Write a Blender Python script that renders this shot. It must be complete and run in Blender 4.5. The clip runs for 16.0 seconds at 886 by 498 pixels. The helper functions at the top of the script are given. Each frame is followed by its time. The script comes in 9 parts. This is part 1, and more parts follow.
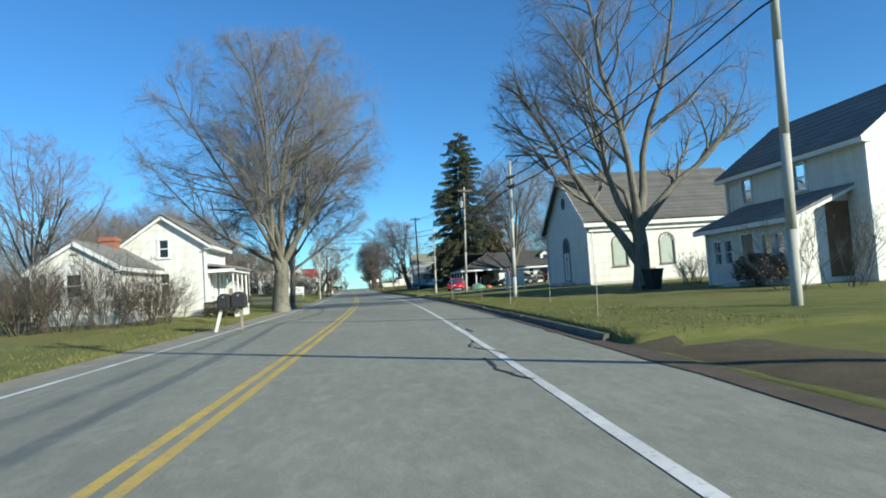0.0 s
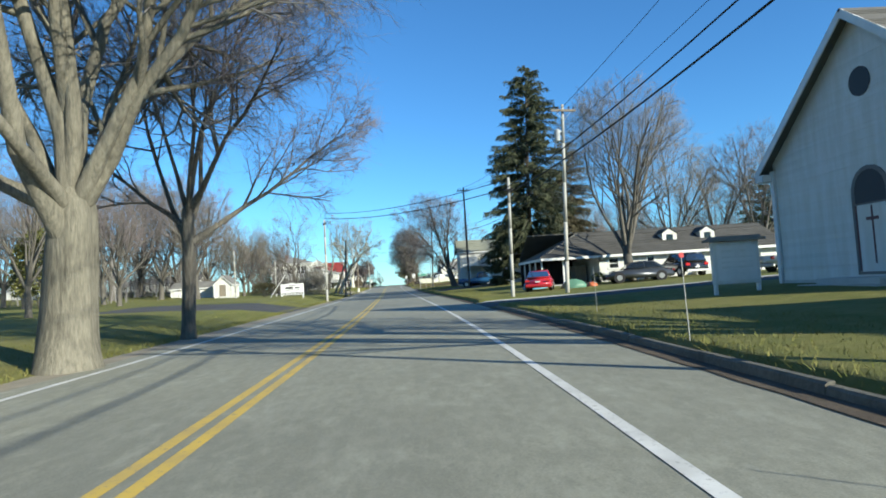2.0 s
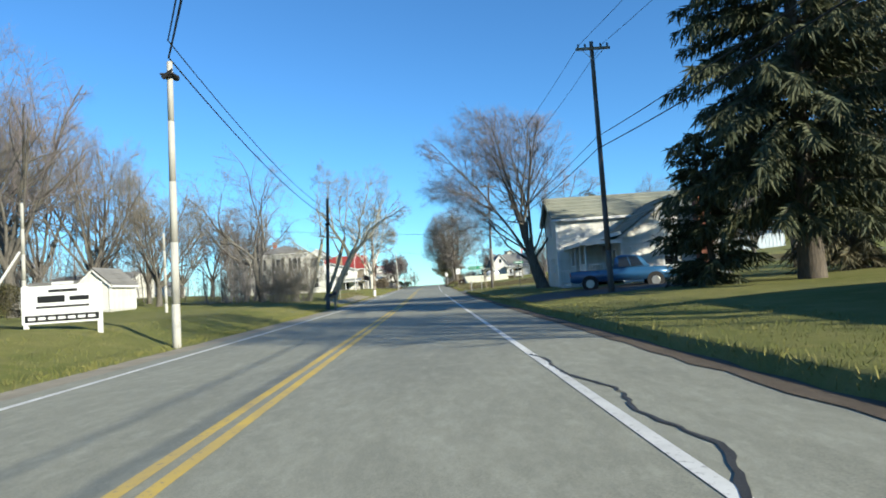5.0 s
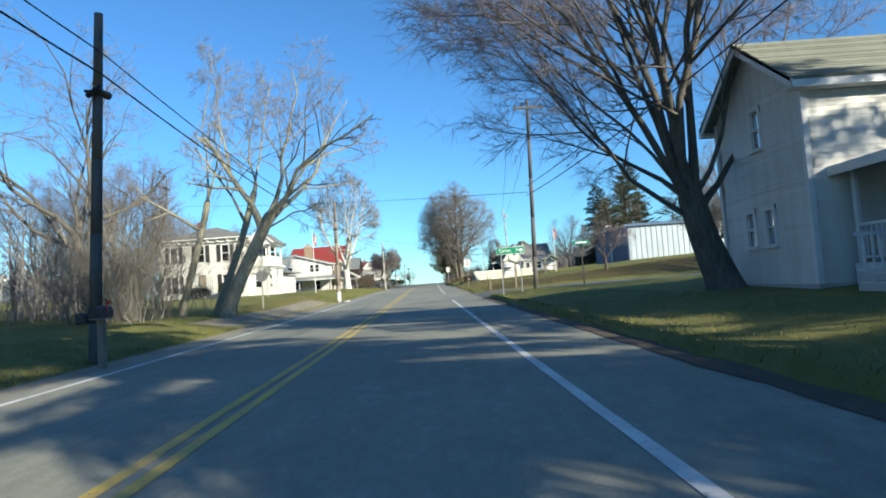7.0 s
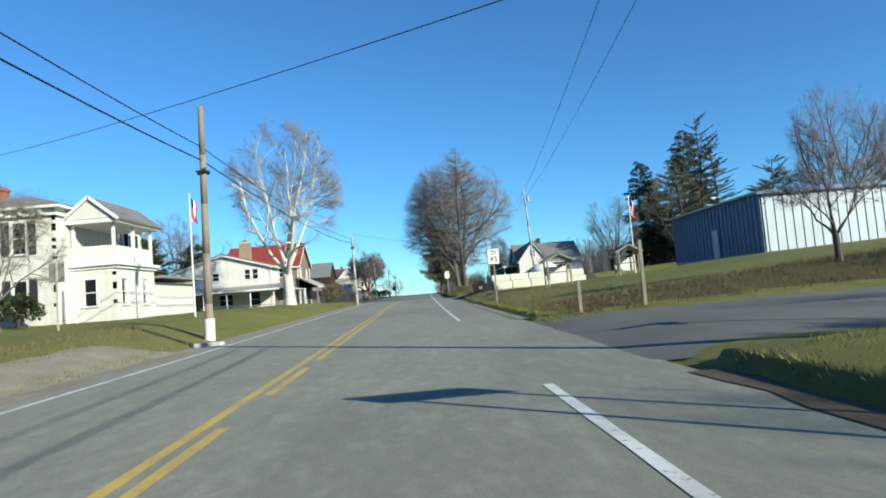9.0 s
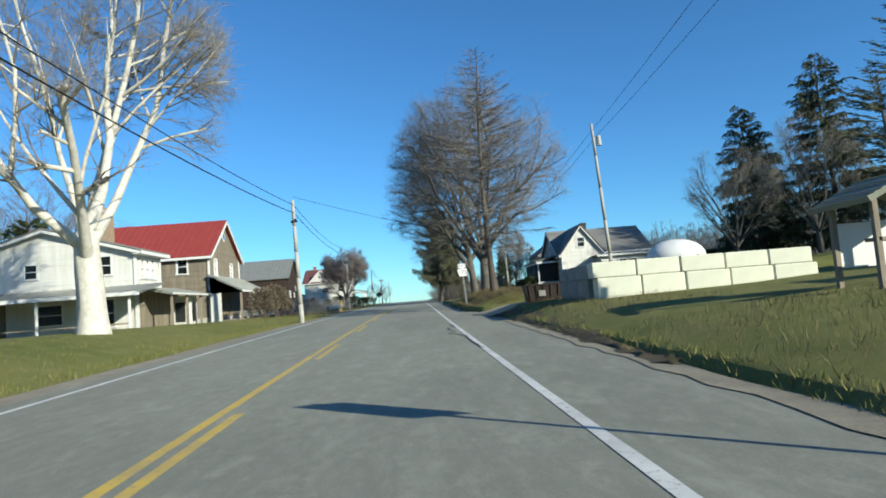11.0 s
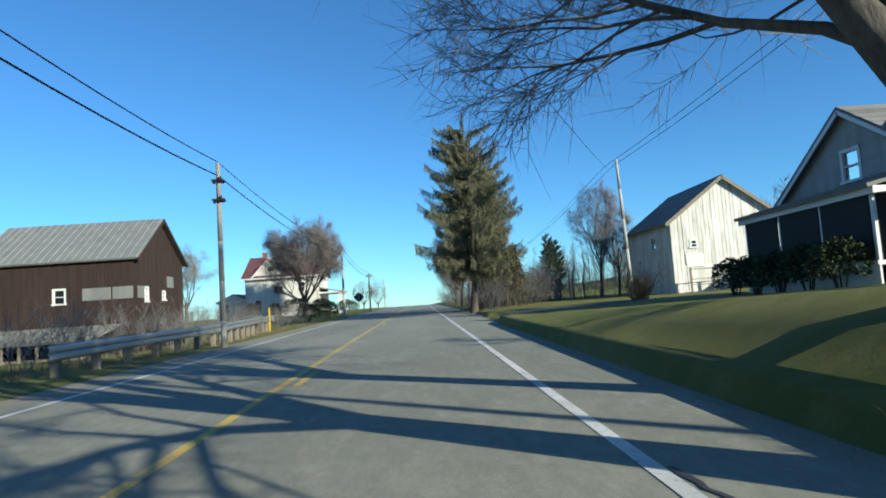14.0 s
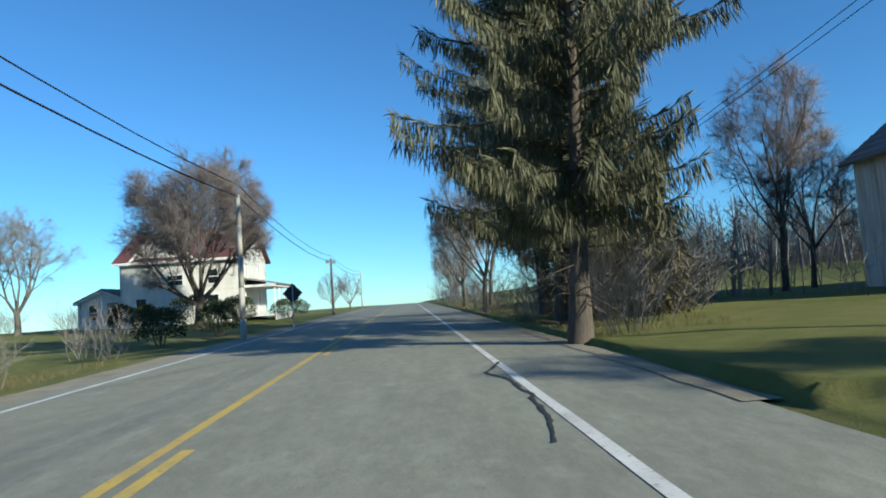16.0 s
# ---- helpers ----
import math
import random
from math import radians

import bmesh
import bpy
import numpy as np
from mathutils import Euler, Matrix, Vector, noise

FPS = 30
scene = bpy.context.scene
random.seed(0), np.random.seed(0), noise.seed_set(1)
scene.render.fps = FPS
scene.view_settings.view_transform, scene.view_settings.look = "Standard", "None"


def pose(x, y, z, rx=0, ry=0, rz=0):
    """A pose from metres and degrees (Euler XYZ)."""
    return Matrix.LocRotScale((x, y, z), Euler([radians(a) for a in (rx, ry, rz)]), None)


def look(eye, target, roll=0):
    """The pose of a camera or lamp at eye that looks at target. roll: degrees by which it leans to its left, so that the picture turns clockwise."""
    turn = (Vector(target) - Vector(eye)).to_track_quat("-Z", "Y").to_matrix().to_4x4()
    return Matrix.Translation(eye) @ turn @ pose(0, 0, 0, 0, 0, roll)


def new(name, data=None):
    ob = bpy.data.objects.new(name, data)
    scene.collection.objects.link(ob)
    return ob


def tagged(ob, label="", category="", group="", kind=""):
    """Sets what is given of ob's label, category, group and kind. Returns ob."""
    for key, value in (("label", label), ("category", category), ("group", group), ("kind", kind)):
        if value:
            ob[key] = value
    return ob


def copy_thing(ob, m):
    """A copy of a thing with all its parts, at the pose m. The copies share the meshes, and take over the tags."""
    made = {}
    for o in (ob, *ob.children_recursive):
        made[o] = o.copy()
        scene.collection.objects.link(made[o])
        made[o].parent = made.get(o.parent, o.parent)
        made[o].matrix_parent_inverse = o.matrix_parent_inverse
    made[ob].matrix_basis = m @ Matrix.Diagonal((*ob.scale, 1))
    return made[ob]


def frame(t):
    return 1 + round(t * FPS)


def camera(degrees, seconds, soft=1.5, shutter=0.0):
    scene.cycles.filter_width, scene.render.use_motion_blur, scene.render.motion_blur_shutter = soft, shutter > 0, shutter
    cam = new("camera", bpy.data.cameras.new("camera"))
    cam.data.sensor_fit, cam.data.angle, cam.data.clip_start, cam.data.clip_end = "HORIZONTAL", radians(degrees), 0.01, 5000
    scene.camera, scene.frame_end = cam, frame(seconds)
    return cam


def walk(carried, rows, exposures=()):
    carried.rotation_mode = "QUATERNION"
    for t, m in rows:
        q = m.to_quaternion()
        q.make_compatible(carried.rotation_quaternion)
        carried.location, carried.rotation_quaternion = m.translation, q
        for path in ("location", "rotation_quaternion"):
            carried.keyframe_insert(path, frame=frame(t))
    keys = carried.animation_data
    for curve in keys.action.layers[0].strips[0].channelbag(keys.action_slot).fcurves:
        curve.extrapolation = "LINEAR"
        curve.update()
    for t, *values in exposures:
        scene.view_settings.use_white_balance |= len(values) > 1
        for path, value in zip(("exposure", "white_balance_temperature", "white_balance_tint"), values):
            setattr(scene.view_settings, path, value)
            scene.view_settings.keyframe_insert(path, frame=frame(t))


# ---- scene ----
cam = camera(70.0, 16.0, 1.8)
PATH = [
    (0, (0.00, -0.00, 0.000), (2.50, 19.81, 1.173), -3.80),
    (0.5, (0.32, 7.23, 0.052), (2.46, 27.08, 1.182), -3.68),
    (1, (0.60, 14.45, 0.111), (2.40, 34.34, 1.259), -3.48),
    (1.5, (0.86, 21.70, 0.168), (2.40, 41.61, 1.280), -3.55),
    (2, (1.10, 28.96, 0.219), (2.39, 48.89, 1.350), -3.61),
    (2.5, (1.32, 36.28, 0.267), (2.32, 56.23, 1.418), -3.62),
    (3, (1.44, 43.69, 0.309), (2.14, 63.65, 1.485), -3.52),
    (3.5, (1.41, 51.14, 0.343), (1.88, 71.10, 1.565), -3.75),
    (4, (1.26, 58.57, 0.380), (1.56, 78.52, 1.651), -3.82),
    (4.5, (1.12, 66.00, 0.417), (1.28, 85.96, 1.652), -3.82),
    (5, (0.99, 73.44, 0.452), (1.06, 93.40, 1.650), -3.83),
    (5.5, (0.87, 80.88, 0.484), (0.89, 100.85, 1.646), -3.83),
    (6, (0.76, 88.33, 0.513), (0.77, 108.30, 1.639), -3.83),
    (6.5, (0.66, 95.78, 0.537), (0.71, 115.75, 1.627), -3.84),
    (7, (0.55, 103.24, 0.565), (0.69, 123.21, 1.707), -4.11),
    (7.5, (0.43, 110.72, 0.607), (0.64, 130.68, 1.837), -4.25),
    (8, (0.27, 118.24, 0.662), (0.55, 138.19, 1.964), -4.55),
    (8.5, (0.06, 125.81, 0.726), (0.46, 145.76, 2.093), -4.76),
    (9, (-0.13, 133.39, 0.799), (0.37, 153.33, 2.240), -4.63),
    (9.5, (-0.31, 140.96, 0.878), (0.28, 160.89, 2.363), -4.59),
    (10, (-0.48, 148.52, 0.969), (0.19, 168.45, 2.496), -4.55),
    (10.5, (-0.65, 156.07, 1.069), (0.09, 175.99, 2.640), -4.51),
    (11, (-0.80, 163.61, 1.178), (-0.01, 183.53, 2.792), -4.47),
    (11.5, (-0.94, 171.14, 1.295), (-0.12, 191.05, 2.953), -4.43),
    (12, (-1.06, 178.66, 1.416), (-0.24, 198.57, 3.088), -4.56),
    (12.5, (-1.17, 186.20, 1.535), (-0.36, 206.11, 3.217), -4.53),
    (13, (-1.26, 193.75, 1.646), (-0.49, 213.67, 3.319), -4.40),
    (13.5, (-1.33, 201.31, 1.744), (-0.62, 221.22, 3.456), -3.96),
    (14, (-1.41, 208.86, 1.834), (-0.73, 228.77, 3.532), -3.83),
    (14.5, (-1.49, 216.38, 1.921), (-0.81, 236.29, 3.589), -3.91),
    (15, (-1.56, 223.89, 2.003), (-0.82, 243.80, 3.672), -3.84),
    (15.5, (-1.60, 231.38, 2.074), (-0.73, 251.29, 3.700), -3.88),
    (16, (-1.60, 238.85, 2.131), (-0.54, 258.76, 3.707), -3.87),
]
walk(cam, [(t, look(eye, target, roll)) for t, eye, target, roll in PATH], exposures=[(0, 0.6, 6350, 4), (1.5, 0.68, 6350, 4), (2, 0.82, 6450, 5), (3, 0.94, 6650, 6), (4, 0.92, 6650, 6), (6.5, 0.86, 6700, 7), (7.5, 0.88, 6650, 6), (8.5, 0.74, 6400, 4), (9.2, 0.58, 6400, 4), (12, 0.54, 6400, 4), (13, 0.58, 6450, 5), (14, 0.6, 6400, 4), (16, 0.58, 6400, 4)])

# ---- world and sun ----
SUN_AZ = radians(42)      # behind the perpendicular of the road, on its right
SUN_EL = radians(22)
SUN_DIR = Vector((math.cos(SUN_AZ) * math.cos(SUN_EL), -math.sin(SUN_AZ) * math.cos(SUN_EL), math.sin(SUN_EL)))
world = bpy.data.worlds.new("world")
scene.world = world
world.use_nodes = True
_n, _l = world.node_tree.nodes, world.node_tree.links
_sky = _n.new("ShaderNodeTexSky")
_sky.sky_type, _sky.sun_disc = "NISHITA", False
_sky.sun_elevation, _sky.sun_rotation = SUN_EL, math.atan2(SUN_DIR.x, SUN_DIR.y)
_sky.air_density, _sky.dust_density, _sky.ozone_density, _sky.altitude = 1.0, 0.0, 5.0, 300
_tint = _n.new("ShaderNodeMix")
_tint.data_type, _tint.blend_type = "RGBA", "MULTIPLY"
_tint.inputs[0].default_value, _tint.inputs[7].default_value = 1.0, (0.55, 0.90, 1.10, 1)
_l.new(_sky.outputs[0], _tint.inputs[6])
_l.new(_tint.outputs[2], _n["Background"].inputs[0])
_n["Background"].inputs[1].default_value = 0.105
sun = new("sun", bpy.data.lights.new("sun", "SUN"))
sun.data.energy, sun.data.angle, sun.data.color = 5.0, radians(0.5), (1.0, 0.945, 0.8)
sun.matrix_world = look((0, 0, 0), -SUN_DIR)


# ---- materials ----
class Mat:
    """A small node builder for one principled material."""

    def __init__(self, name, rough=0.7, metal=0.0, spec=0.4):
        self.m = bpy.data.materials.new(name)
        self.m.use_nodes = True
        self.n, self.l = self.m.node_tree.nodes, self.m.node_tree.links
        self.b = self.n["Principled BSDF"]
        self.b.inputs["Roughness"].default_value = rough
        self.b.inputs["Metallic"].default_value = metal
        self.b.inputs["Specular IOR Level"].default_value = spec
        self.co = self.n.new("ShaderNodeTexCoord").outputs["Object"]

    def coords(self, kind="Object", scale=(1, 1, 1)):
        src = self.co
        if kind == "World":
            src = self.n.new("ShaderNodeNewGeometry").outputs["Position"]
        if scale == (1, 1, 1):
            return src
        mp = self.n.new("ShaderNodeMapping")
        mp.inputs["Scale"].default_value = scale
        self.l.new(src, mp.inputs[0])
        return mp.outputs[0]

    def noise(self, scale, detail=4, rough=0.6, co=None):
        t = self.n.new("ShaderNodeTexNoise")
        t.inputs["Scale"].default_value, t.inputs["Detail"].default_value, t.inputs["Roughness"].default_value = scale, detail, rough
        self.l.new(co or self.co, t.inputs["Vector"])
        return t.outputs["Fac"]

    def ramp(self, fac, stops):
        r = self.n.new("ShaderNodeValToRGB")
        el = r.color_ramp.elements
        while len(el) < len(stops):
            el.new(0.5)
        for e, (p, c) in zip(el, stops):
            e.position, e.color = p, (*c, 1) if len(c) == 3 else c
        self.l.new(fac, r.inputs[0])
        return r.outputs[0]

    def mix(self, fac, a, b, mode="MIX"):
        x = self.n.new("ShaderNodeMix")
        x.data_type, x.blend_type = "RGBA", mode
        for sock, v in ((x.inputs[0], fac), (x.inputs[6], a), (x.inputs[7], b)):
            if isinstance(v, (int, float)):
                sock.default_value = v
            elif isinstance(v, tuple):
                sock.default_value = (*v, 1)
            else:
                self.l.new(v, sock)
        return x.outputs[2]

    def color(self, c):
        if isinstance(c, tuple):
            self.b.inputs["Base Color"].default_value = (*c, 1)
        else:
            self.l.new(c, self.b.inputs["Base Color"])
        return self

    def bump(self, fac, strength=0.3, dist=0.02):
        b = self.n.new("ShaderNodeBump")
        b.inputs["Strength"].default_value, b.inputs["Distance"].default_value = strength, dist
        self.l.new(fac, b.inputs["Height"])
        self.l.new(b.outputs[0], self.b.inputs["Normal"])
        return self

    def rough(self, fac, lo, hi):
        r = self.n.new("ShaderNodeMapRange")
        r.inputs[3].default_value, r.inputs[4].default_value = lo, hi
        self.l.new(fac, r.inputs[0])
        self.l.new(r.outputs[0], self.b.inputs["Roughness"])
        return self

    def rand(self):
        return self.n.new("ShaderNodeObjectInfo").outputs["Random"]

    def island(self):
        return self.n.new("ShaderNodeNewGeometry").outputs["Random Per Island"]


def speckled(name, dark, light, scale=3.0, fine=30.0, rough=0.8, bump=0.25, metal=0.0, spec=0.35, world_co=False, stretch=(1, 1, 1)):
    """Two-scale varied paint, stone, soil or bark."""
    m = Mat(name, rough, metal, spec)
    co = m.coords("World" if world_co else "Object", stretch)
    big, small = m.noise(scale, 4, 0.6, co), m.noise(fine, 5, 0.7, co)
    base = m.ramp(big, [(0.3, dark), (0.72, light)])
    grain = m.ramp(small, [(0.25, tuple(0.72 * v for v in dark)), (0.75, tuple(min(1, 1.12 * v) for v in light))])
    m.color(m.mix(0.45, base, grain)).bump(small, bump, 0.02)
    return m.m


def siding(name, c, dirt=0.12, rough=0.55):
    """Painted or vinyl boards: faint streaks and grime."""
    m = Mat(name, rough)
    streak = m.noise(1.2, 5, 0.65, m.coords("Object", (2.5, 2.5, 0.35)))
    fine = m.noise(40, 3)
    dirty = tuple(v * (1 - dirt) * f for v, f in zip(c, (0.97, 0.95, 0.88)))
    m.color(m.mix(0.25, m.ramp(streak, [(0.38, dirty), (0.62, c)]), m.mix(m.rand(), dirty, c))).bump(fine, 0.06, 0.01)
    return m.m


def asphalt_material():
    m = Mat("asphalt", 0.85, 0, 0.3)
    co = m.coords("World")
    lane = m.noise(0.9, 4, 0.6, m.coords("World", (1.6, 0.05, 1)))
    blotch, grit, fine = m.noise(0.35, 5, 0.65, co), m.noise(55, 4, 0.8, co), m.noise(220, 2, 0.7, co)
    base = m.ramp(lane, [(0.3, (0.217, 0.219, 0.171)), (0.7, (0.291, 0.292, 0.231))])
    base = m.mix(0.35, base, m.ramp(blotch, [(0.3, (0.155, 0.158, 0.124)), (0.7, (0.310, 0.311, 0.248))]))
    base = m.mix(0.5, base, m.ramp(grit, [(0.3, (0.118, 0.116, 0.097)), (0.7, (0.397, 0.391, 0.310))]))
    patch = m.noise(0.16, 2, 0.5, m.coords("World", (1.0, 0.35, 1)))
    base = m.mix(m.ramp(patch, [(0.5, (0, 0, 0)), (0.56, (0.3, 0.3, 0.3))]), base, (0.149, 0.151, 0.130))
    stain = m.noise(1.7, 6, 0.7, m.coords("World", (1.0, 0.22, 1)))
    base = m.mix(m.ramp(stain, [(0.5, (0, 0, 0)), (0.72, (0.4, 0.4, 0.4))]), base, (0.360, 0.359, 0.291))
    wear = m.noise(7.0, 5, 0.7, m.coords("World", (1.0, 0.4, 1)))
    base = m.mix(m.ramp(wear, [(0.42, (0.32, 0.32, 0.32)), (0.6, (0, 0, 0))]), base, (0.143, 0.144, 0.114))
    pale = m.noise(2.6, 6, 0.75, m.coords("World", (1.0, 0.5, 1)))
    base = m.mix(m.ramp(pale, [(0.54, (0, 0, 0)), (0.7, (0.4, 0.4, 0.4))]), base, (0.372, 0.374, 0.298))
    m.color(base).bump(fine, 0.35, 0.008)
    return m.m


def grass_material(name, green, dry, soil, dryness=0.5):
    m = Mat(name, 0.9, 0, 0.2)
    co = m.coords("World")
    big, mid, fine = m.noise(0.12, 4, 0.6, co), m.noise(1.4, 5, 0.65, co), m.noise(26, 5, 0.75, m.coords("World", (1, 1, 1)))
    base = m.mix(m.ramp(big, [(0.35, (0, 0, 0)), (0.65, (1, 1, 1))]), green, m.mix(dryness, green, dry))
    base = m.mix(m.ramp(mid, [(0.45, (0, 0, 0)), (0.75, (0.75, 0.75, 0.75))]), base, dry)
    base = m.mix(m.ramp(fine, [(0.5, (0, 0, 0)), (0.85, (0.7, 0.7, 0.7))]), base, soil)
    m.color(base).bump(fine, 0.8, 0.05)
    return m.m


def line_paint(name, c, under=(0.17, 0.165, 0.155)):
    """Road paint, worn through to the asphalt in chips."""
    m = Mat(name, 0.7)
    co = m.coords("World")
    chips = m.noise(14, 6, 0.75, co)
    streak = m.noise(1.1, 4, 0.6, co)
    worn = m.mix(m.ramp(streak, [(0.35, (0.1, 0.1, 0.1)), (0.7, (0.5, 0.5, 0.5))]), c, under)
    m.color(m.mix(m.ramp(chips, [(0.56, (0, 0, 0)), (0.66, (0.85, 0.85, 0.85))]), worn, under)).bump(chips, 0.2, 0.004)
    return m.m


def glass_material():
    m = Mat("window_glass", 0.04, 0, 0.6)
    m.color((0.05, 0.06, 0.065))
    m.b.inputs["Transmission Weight"].default_value = 0.75
    return m.m


def metal_sheet(name, c, rough=0.45, metal=0.6):
    m = Mat(name, rough, metal)
    s = m.noise(2.0, 5, 0.6, m.coords("Object", (1, 1, 0.2)))
    m.color(m.ramp(s, [(0.3, tuple(0.8 * v for v in c)), (0.7, c)])).rough(s, rough - 0.08, rough + 0.15)
    return m.m


def shingle_material(name, dark, light):
    m = Mat(name, 0.9, 0, 0.25)
    f = m.noise(60, 3)
    big = m.noise(0.8, 4)
    isl = m.ramp(m.island(), [(0.0, dark), (1.0, light)])
    m.color(m.mix(0.3, m.mix(0.75, isl, m.ramp(big, [(0.3, dark), (0.7, light)])), m.ramp(f, [(0.3, dark), (0.7, light)]))).bump(f, 0.4, 0.01)
    return m.m


def bark_material(name, dark, light):
    m = Mat(name, 0.92, 0, 0.2)
    ridges = m.noise(5, 6, 0.7, m.coords("Object", (3, 3, 0.5)))
    big = m.noise(0.7, 3)
    m.color(m.mix(0.35, m.ramp(ridges, [(0.32, dark), (0.68, light)]), m.ramp(big, [(0.35, dark), (0.65, light)]))).bump(ridges, 0.9, 0.05)
    return m.m


def twig_material(name, a, b):
    m = Mat(name, 0.9, 0, 0.15)
    m.color(m.mix(m.island(), a, b))
    return m.m


def leaf_material(name, a, b):
    m = Mat(name, 0.7, 0, 0.25)
    m.color(m.mix(m.island(), a, b))
    m.b.inputs["Subsurface Weight"].default_value = 0.0
    return m.m


def paint(name, c, rough=0.5, metal=0.0, coat=0.0):
    m = Mat(name, rough, metal)
    s = m.noise(2.5, 4)
    m.color(m.ramp(s, [(0.3, tuple(0.88 * v for v in c)), (0.7, c)])).bump(m.noise(60, 2), 0.03, 0.005)
    m.b.inputs["Coat Weight"].default_value = coat
    return m.m


ASPHALT = asphalt_material()
GRASS = grass_material("lawn_grass", (0.115, 0.135, 0.03), (0.24, 0.215, 0.08), (0.085, 0.072, 0.032), 0.55)
BLADE = twig_material("grass_blade", (0.1, 0.12, 0.028), (0.23, 0.205, 0.076))
STRAW = twig_material("dead_grass", (0.08, 0.064, 0.032), (0.2, 0.16, 0.085))
GRAVEL = speckled("gravel", (0.17, 0.145, 0.105), (0.36, 0.32, 0.245), 1.2, 45, 0.95, 0.6, world_co=True)
SOIL = speckled("bare_soil", (0.055, 0.042, 0.03), (0.13, 0.1, 0.07), 2, 30, 0.95, 0.7, world_co=True)
SANDY = speckled("sandy_grit", (0.15, 0.13, 0.095), (0.33, 0.295, 0.22), 1.5, 35, 0.95, 0.6, world_co=True)
TAR = speckled("tar_sealer", (0.03, 0.03, 0.03), (0.06, 0.058, 0.055), 3, 40, 0.6, 0.2, world_co=True)
DRIVE = speckled("driveway_asphalt", (0.045, 0.045, 0.045), (0.09, 0.088, 0.082), 0.6, 50, 0.85, 0.4, world_co=True)
WHITE_LINE = line_paint("white_road_paint", (0.72, 0.72, 0.68))
YELLOW_LINE = line_paint("yellow_road_paint", (0.62, 0.42, 0.06))
WHITE_SIDING = siding("white_siding", (0.64, 0.635, 0.605))
GREY_SIDING = siding("pale_grey_siding", (0.62, 0.63, 0.62))
CREAM_SIDING = siding("cream_siding", (0.72, 0.70, 0.60))
TAN_SIDING = siding("weathered_tan_siding", (0.24, 0.205, 0.155), 0.35, 0.8)
BROWN_BARN = siding("dark_brown_barn_boards", (0.042, 0.026, 0.021), 0.4, 0.85)
BARN_WHITE = siding("flaking_white_barn_boards", (0.8, 0.79, 0.74), 0.4, 0.8)
TRIM = paint("white_trim_paint", (0.68, 0.68, 0.66), 0.5)
GLASS = glass_material()
GREY_SHINGLE = shingle_material("grey_shingles", (0.14, 0.138, 0.13), (0.26, 0.255, 0.24))
GREEN_SHINGLE = shingle_material("grey_green_shingles", (0.17, 0.18, 0.14), (0.28, 0.285, 0.23))
DARK_SHINGLE = shingle_material("dark_brown_grey_shingles", (0.095, 0.092, 0.082), (0.165, 0.158, 0.145))
CHARCOAL_SHINGLE = shingle_material("charcoal_shingles", (0.05, 0.049, 0.044), (0.105, 0.1, 0.092))
MAROON_SHINGLE = shingle_material("maroon_shingles", (0.1, 0.04, 0.045), (0.17, 0.075, 0.075))
RED_METAL = metal_sheet("red_metal_roofing", (0.3, 0.05, 0.042), 0.6, 0.1)
TIN = metal_sheet("weathered_tin", (0.34, 0.345, 0.31), 0.5, 0.5)
BLUE_SHEET = metal_sheet("blue_metal_cladding", (0.09, 0.15, 0.25), 0.5, 0.1)
PALE_SHEET = metal_sheet("pale_blue_white_cladding", (0.44, 0.5, 0.54), 0.5, 0.1)
CONCRETE = speckled("concrete", (0.36, 0.35, 0.32), (0.55, 0.54, 0.5), 1.5, 40, 0.9, 0.3)
BLOCK = speckled("pale_concrete_block", (0.52, 0.52, 0.42), (0.7, 0.7, 0.57), 1.2, 30, 0.9, 0.3)
# darker block tone: shade of the wall's road side put into the colour
GREY_BLOCK = speckled("shade_toned_block", (0.17, 0.17, 0.15), (0.33, 0.325, 0.29), 1.2, 30, 0.9, 0.3)
BRICK = speckled("red_brick", (0.2, 0.075, 0.05), (0.36, 0.15, 0.1), 8, 40, 0.9, 0.4)
POLE_PALE = speckled("pale_weathered_pole", (0.30, 0.29, 0.26), (0.46, 0.45, 0.4), 3, 25, 0.9, 0.3, stretch=(4, 4, 0.3))
POLE_DARK = speckled("dark_creosote_pole", (0.06, 0.055, 0.052), (0.14, 0.13, 0.12), 3, 25, 0.9, 0.3, stretch=(4, 4, 0.3))
POLE_BROWN = speckled("brown_wood_pole", (0.16, 0.125, 0.095), (0.3, 0.25, 0.2), 3, 25, 0.9, 0.3, stretch=(4, 4, 0.3))
WOOD = speckled("weathered_wood", (0.16, 0.13, 0.1), (0.3, 0.26, 0.2), 3, 25, 0.9, 0.3, stretch=(3, 3, 0.4))
STEEL = metal_sheet("galvanised_steel", (0.5, 0.51, 0.5), 0.4, 0.8)
BLACK = paint("black_rubber", (0.02, 0.02, 0.021), 0.75)
IRON = paint("dark_iron", (0.035, 0.035, 0.037), 0.6)
CABLE = paint("cable_sheath", (0.015, 0.015, 0.016), 0.7)
BARK_GREY = bark_material("grey_bark", (0.055, 0.05, 0.044), (0.19, 0.175, 0.148))
BARK_PALE = bark_material("pale_bark", (0.07, 0.065, 0.052), (0.26, 0.242, 0.19))
BARK_DARK = bark_material("dark_bark", (0.05, 0.042, 0.036), (0.15, 0.125, 0.1))
BARK_TAN = bark_material("tan_bark", (0.13, 0.12, 0.085), (0.44, 0.41, 0.3))
TWIG_BROWN = twig_material("brown_twigs", (0.13, 0.122, 0.116), (0.26, 0.244, 0.23))
TWIG_RED = twig_material("reddish_twigs", (0.125, 0.105, 0.104), (0.245, 0.214, 0.21))
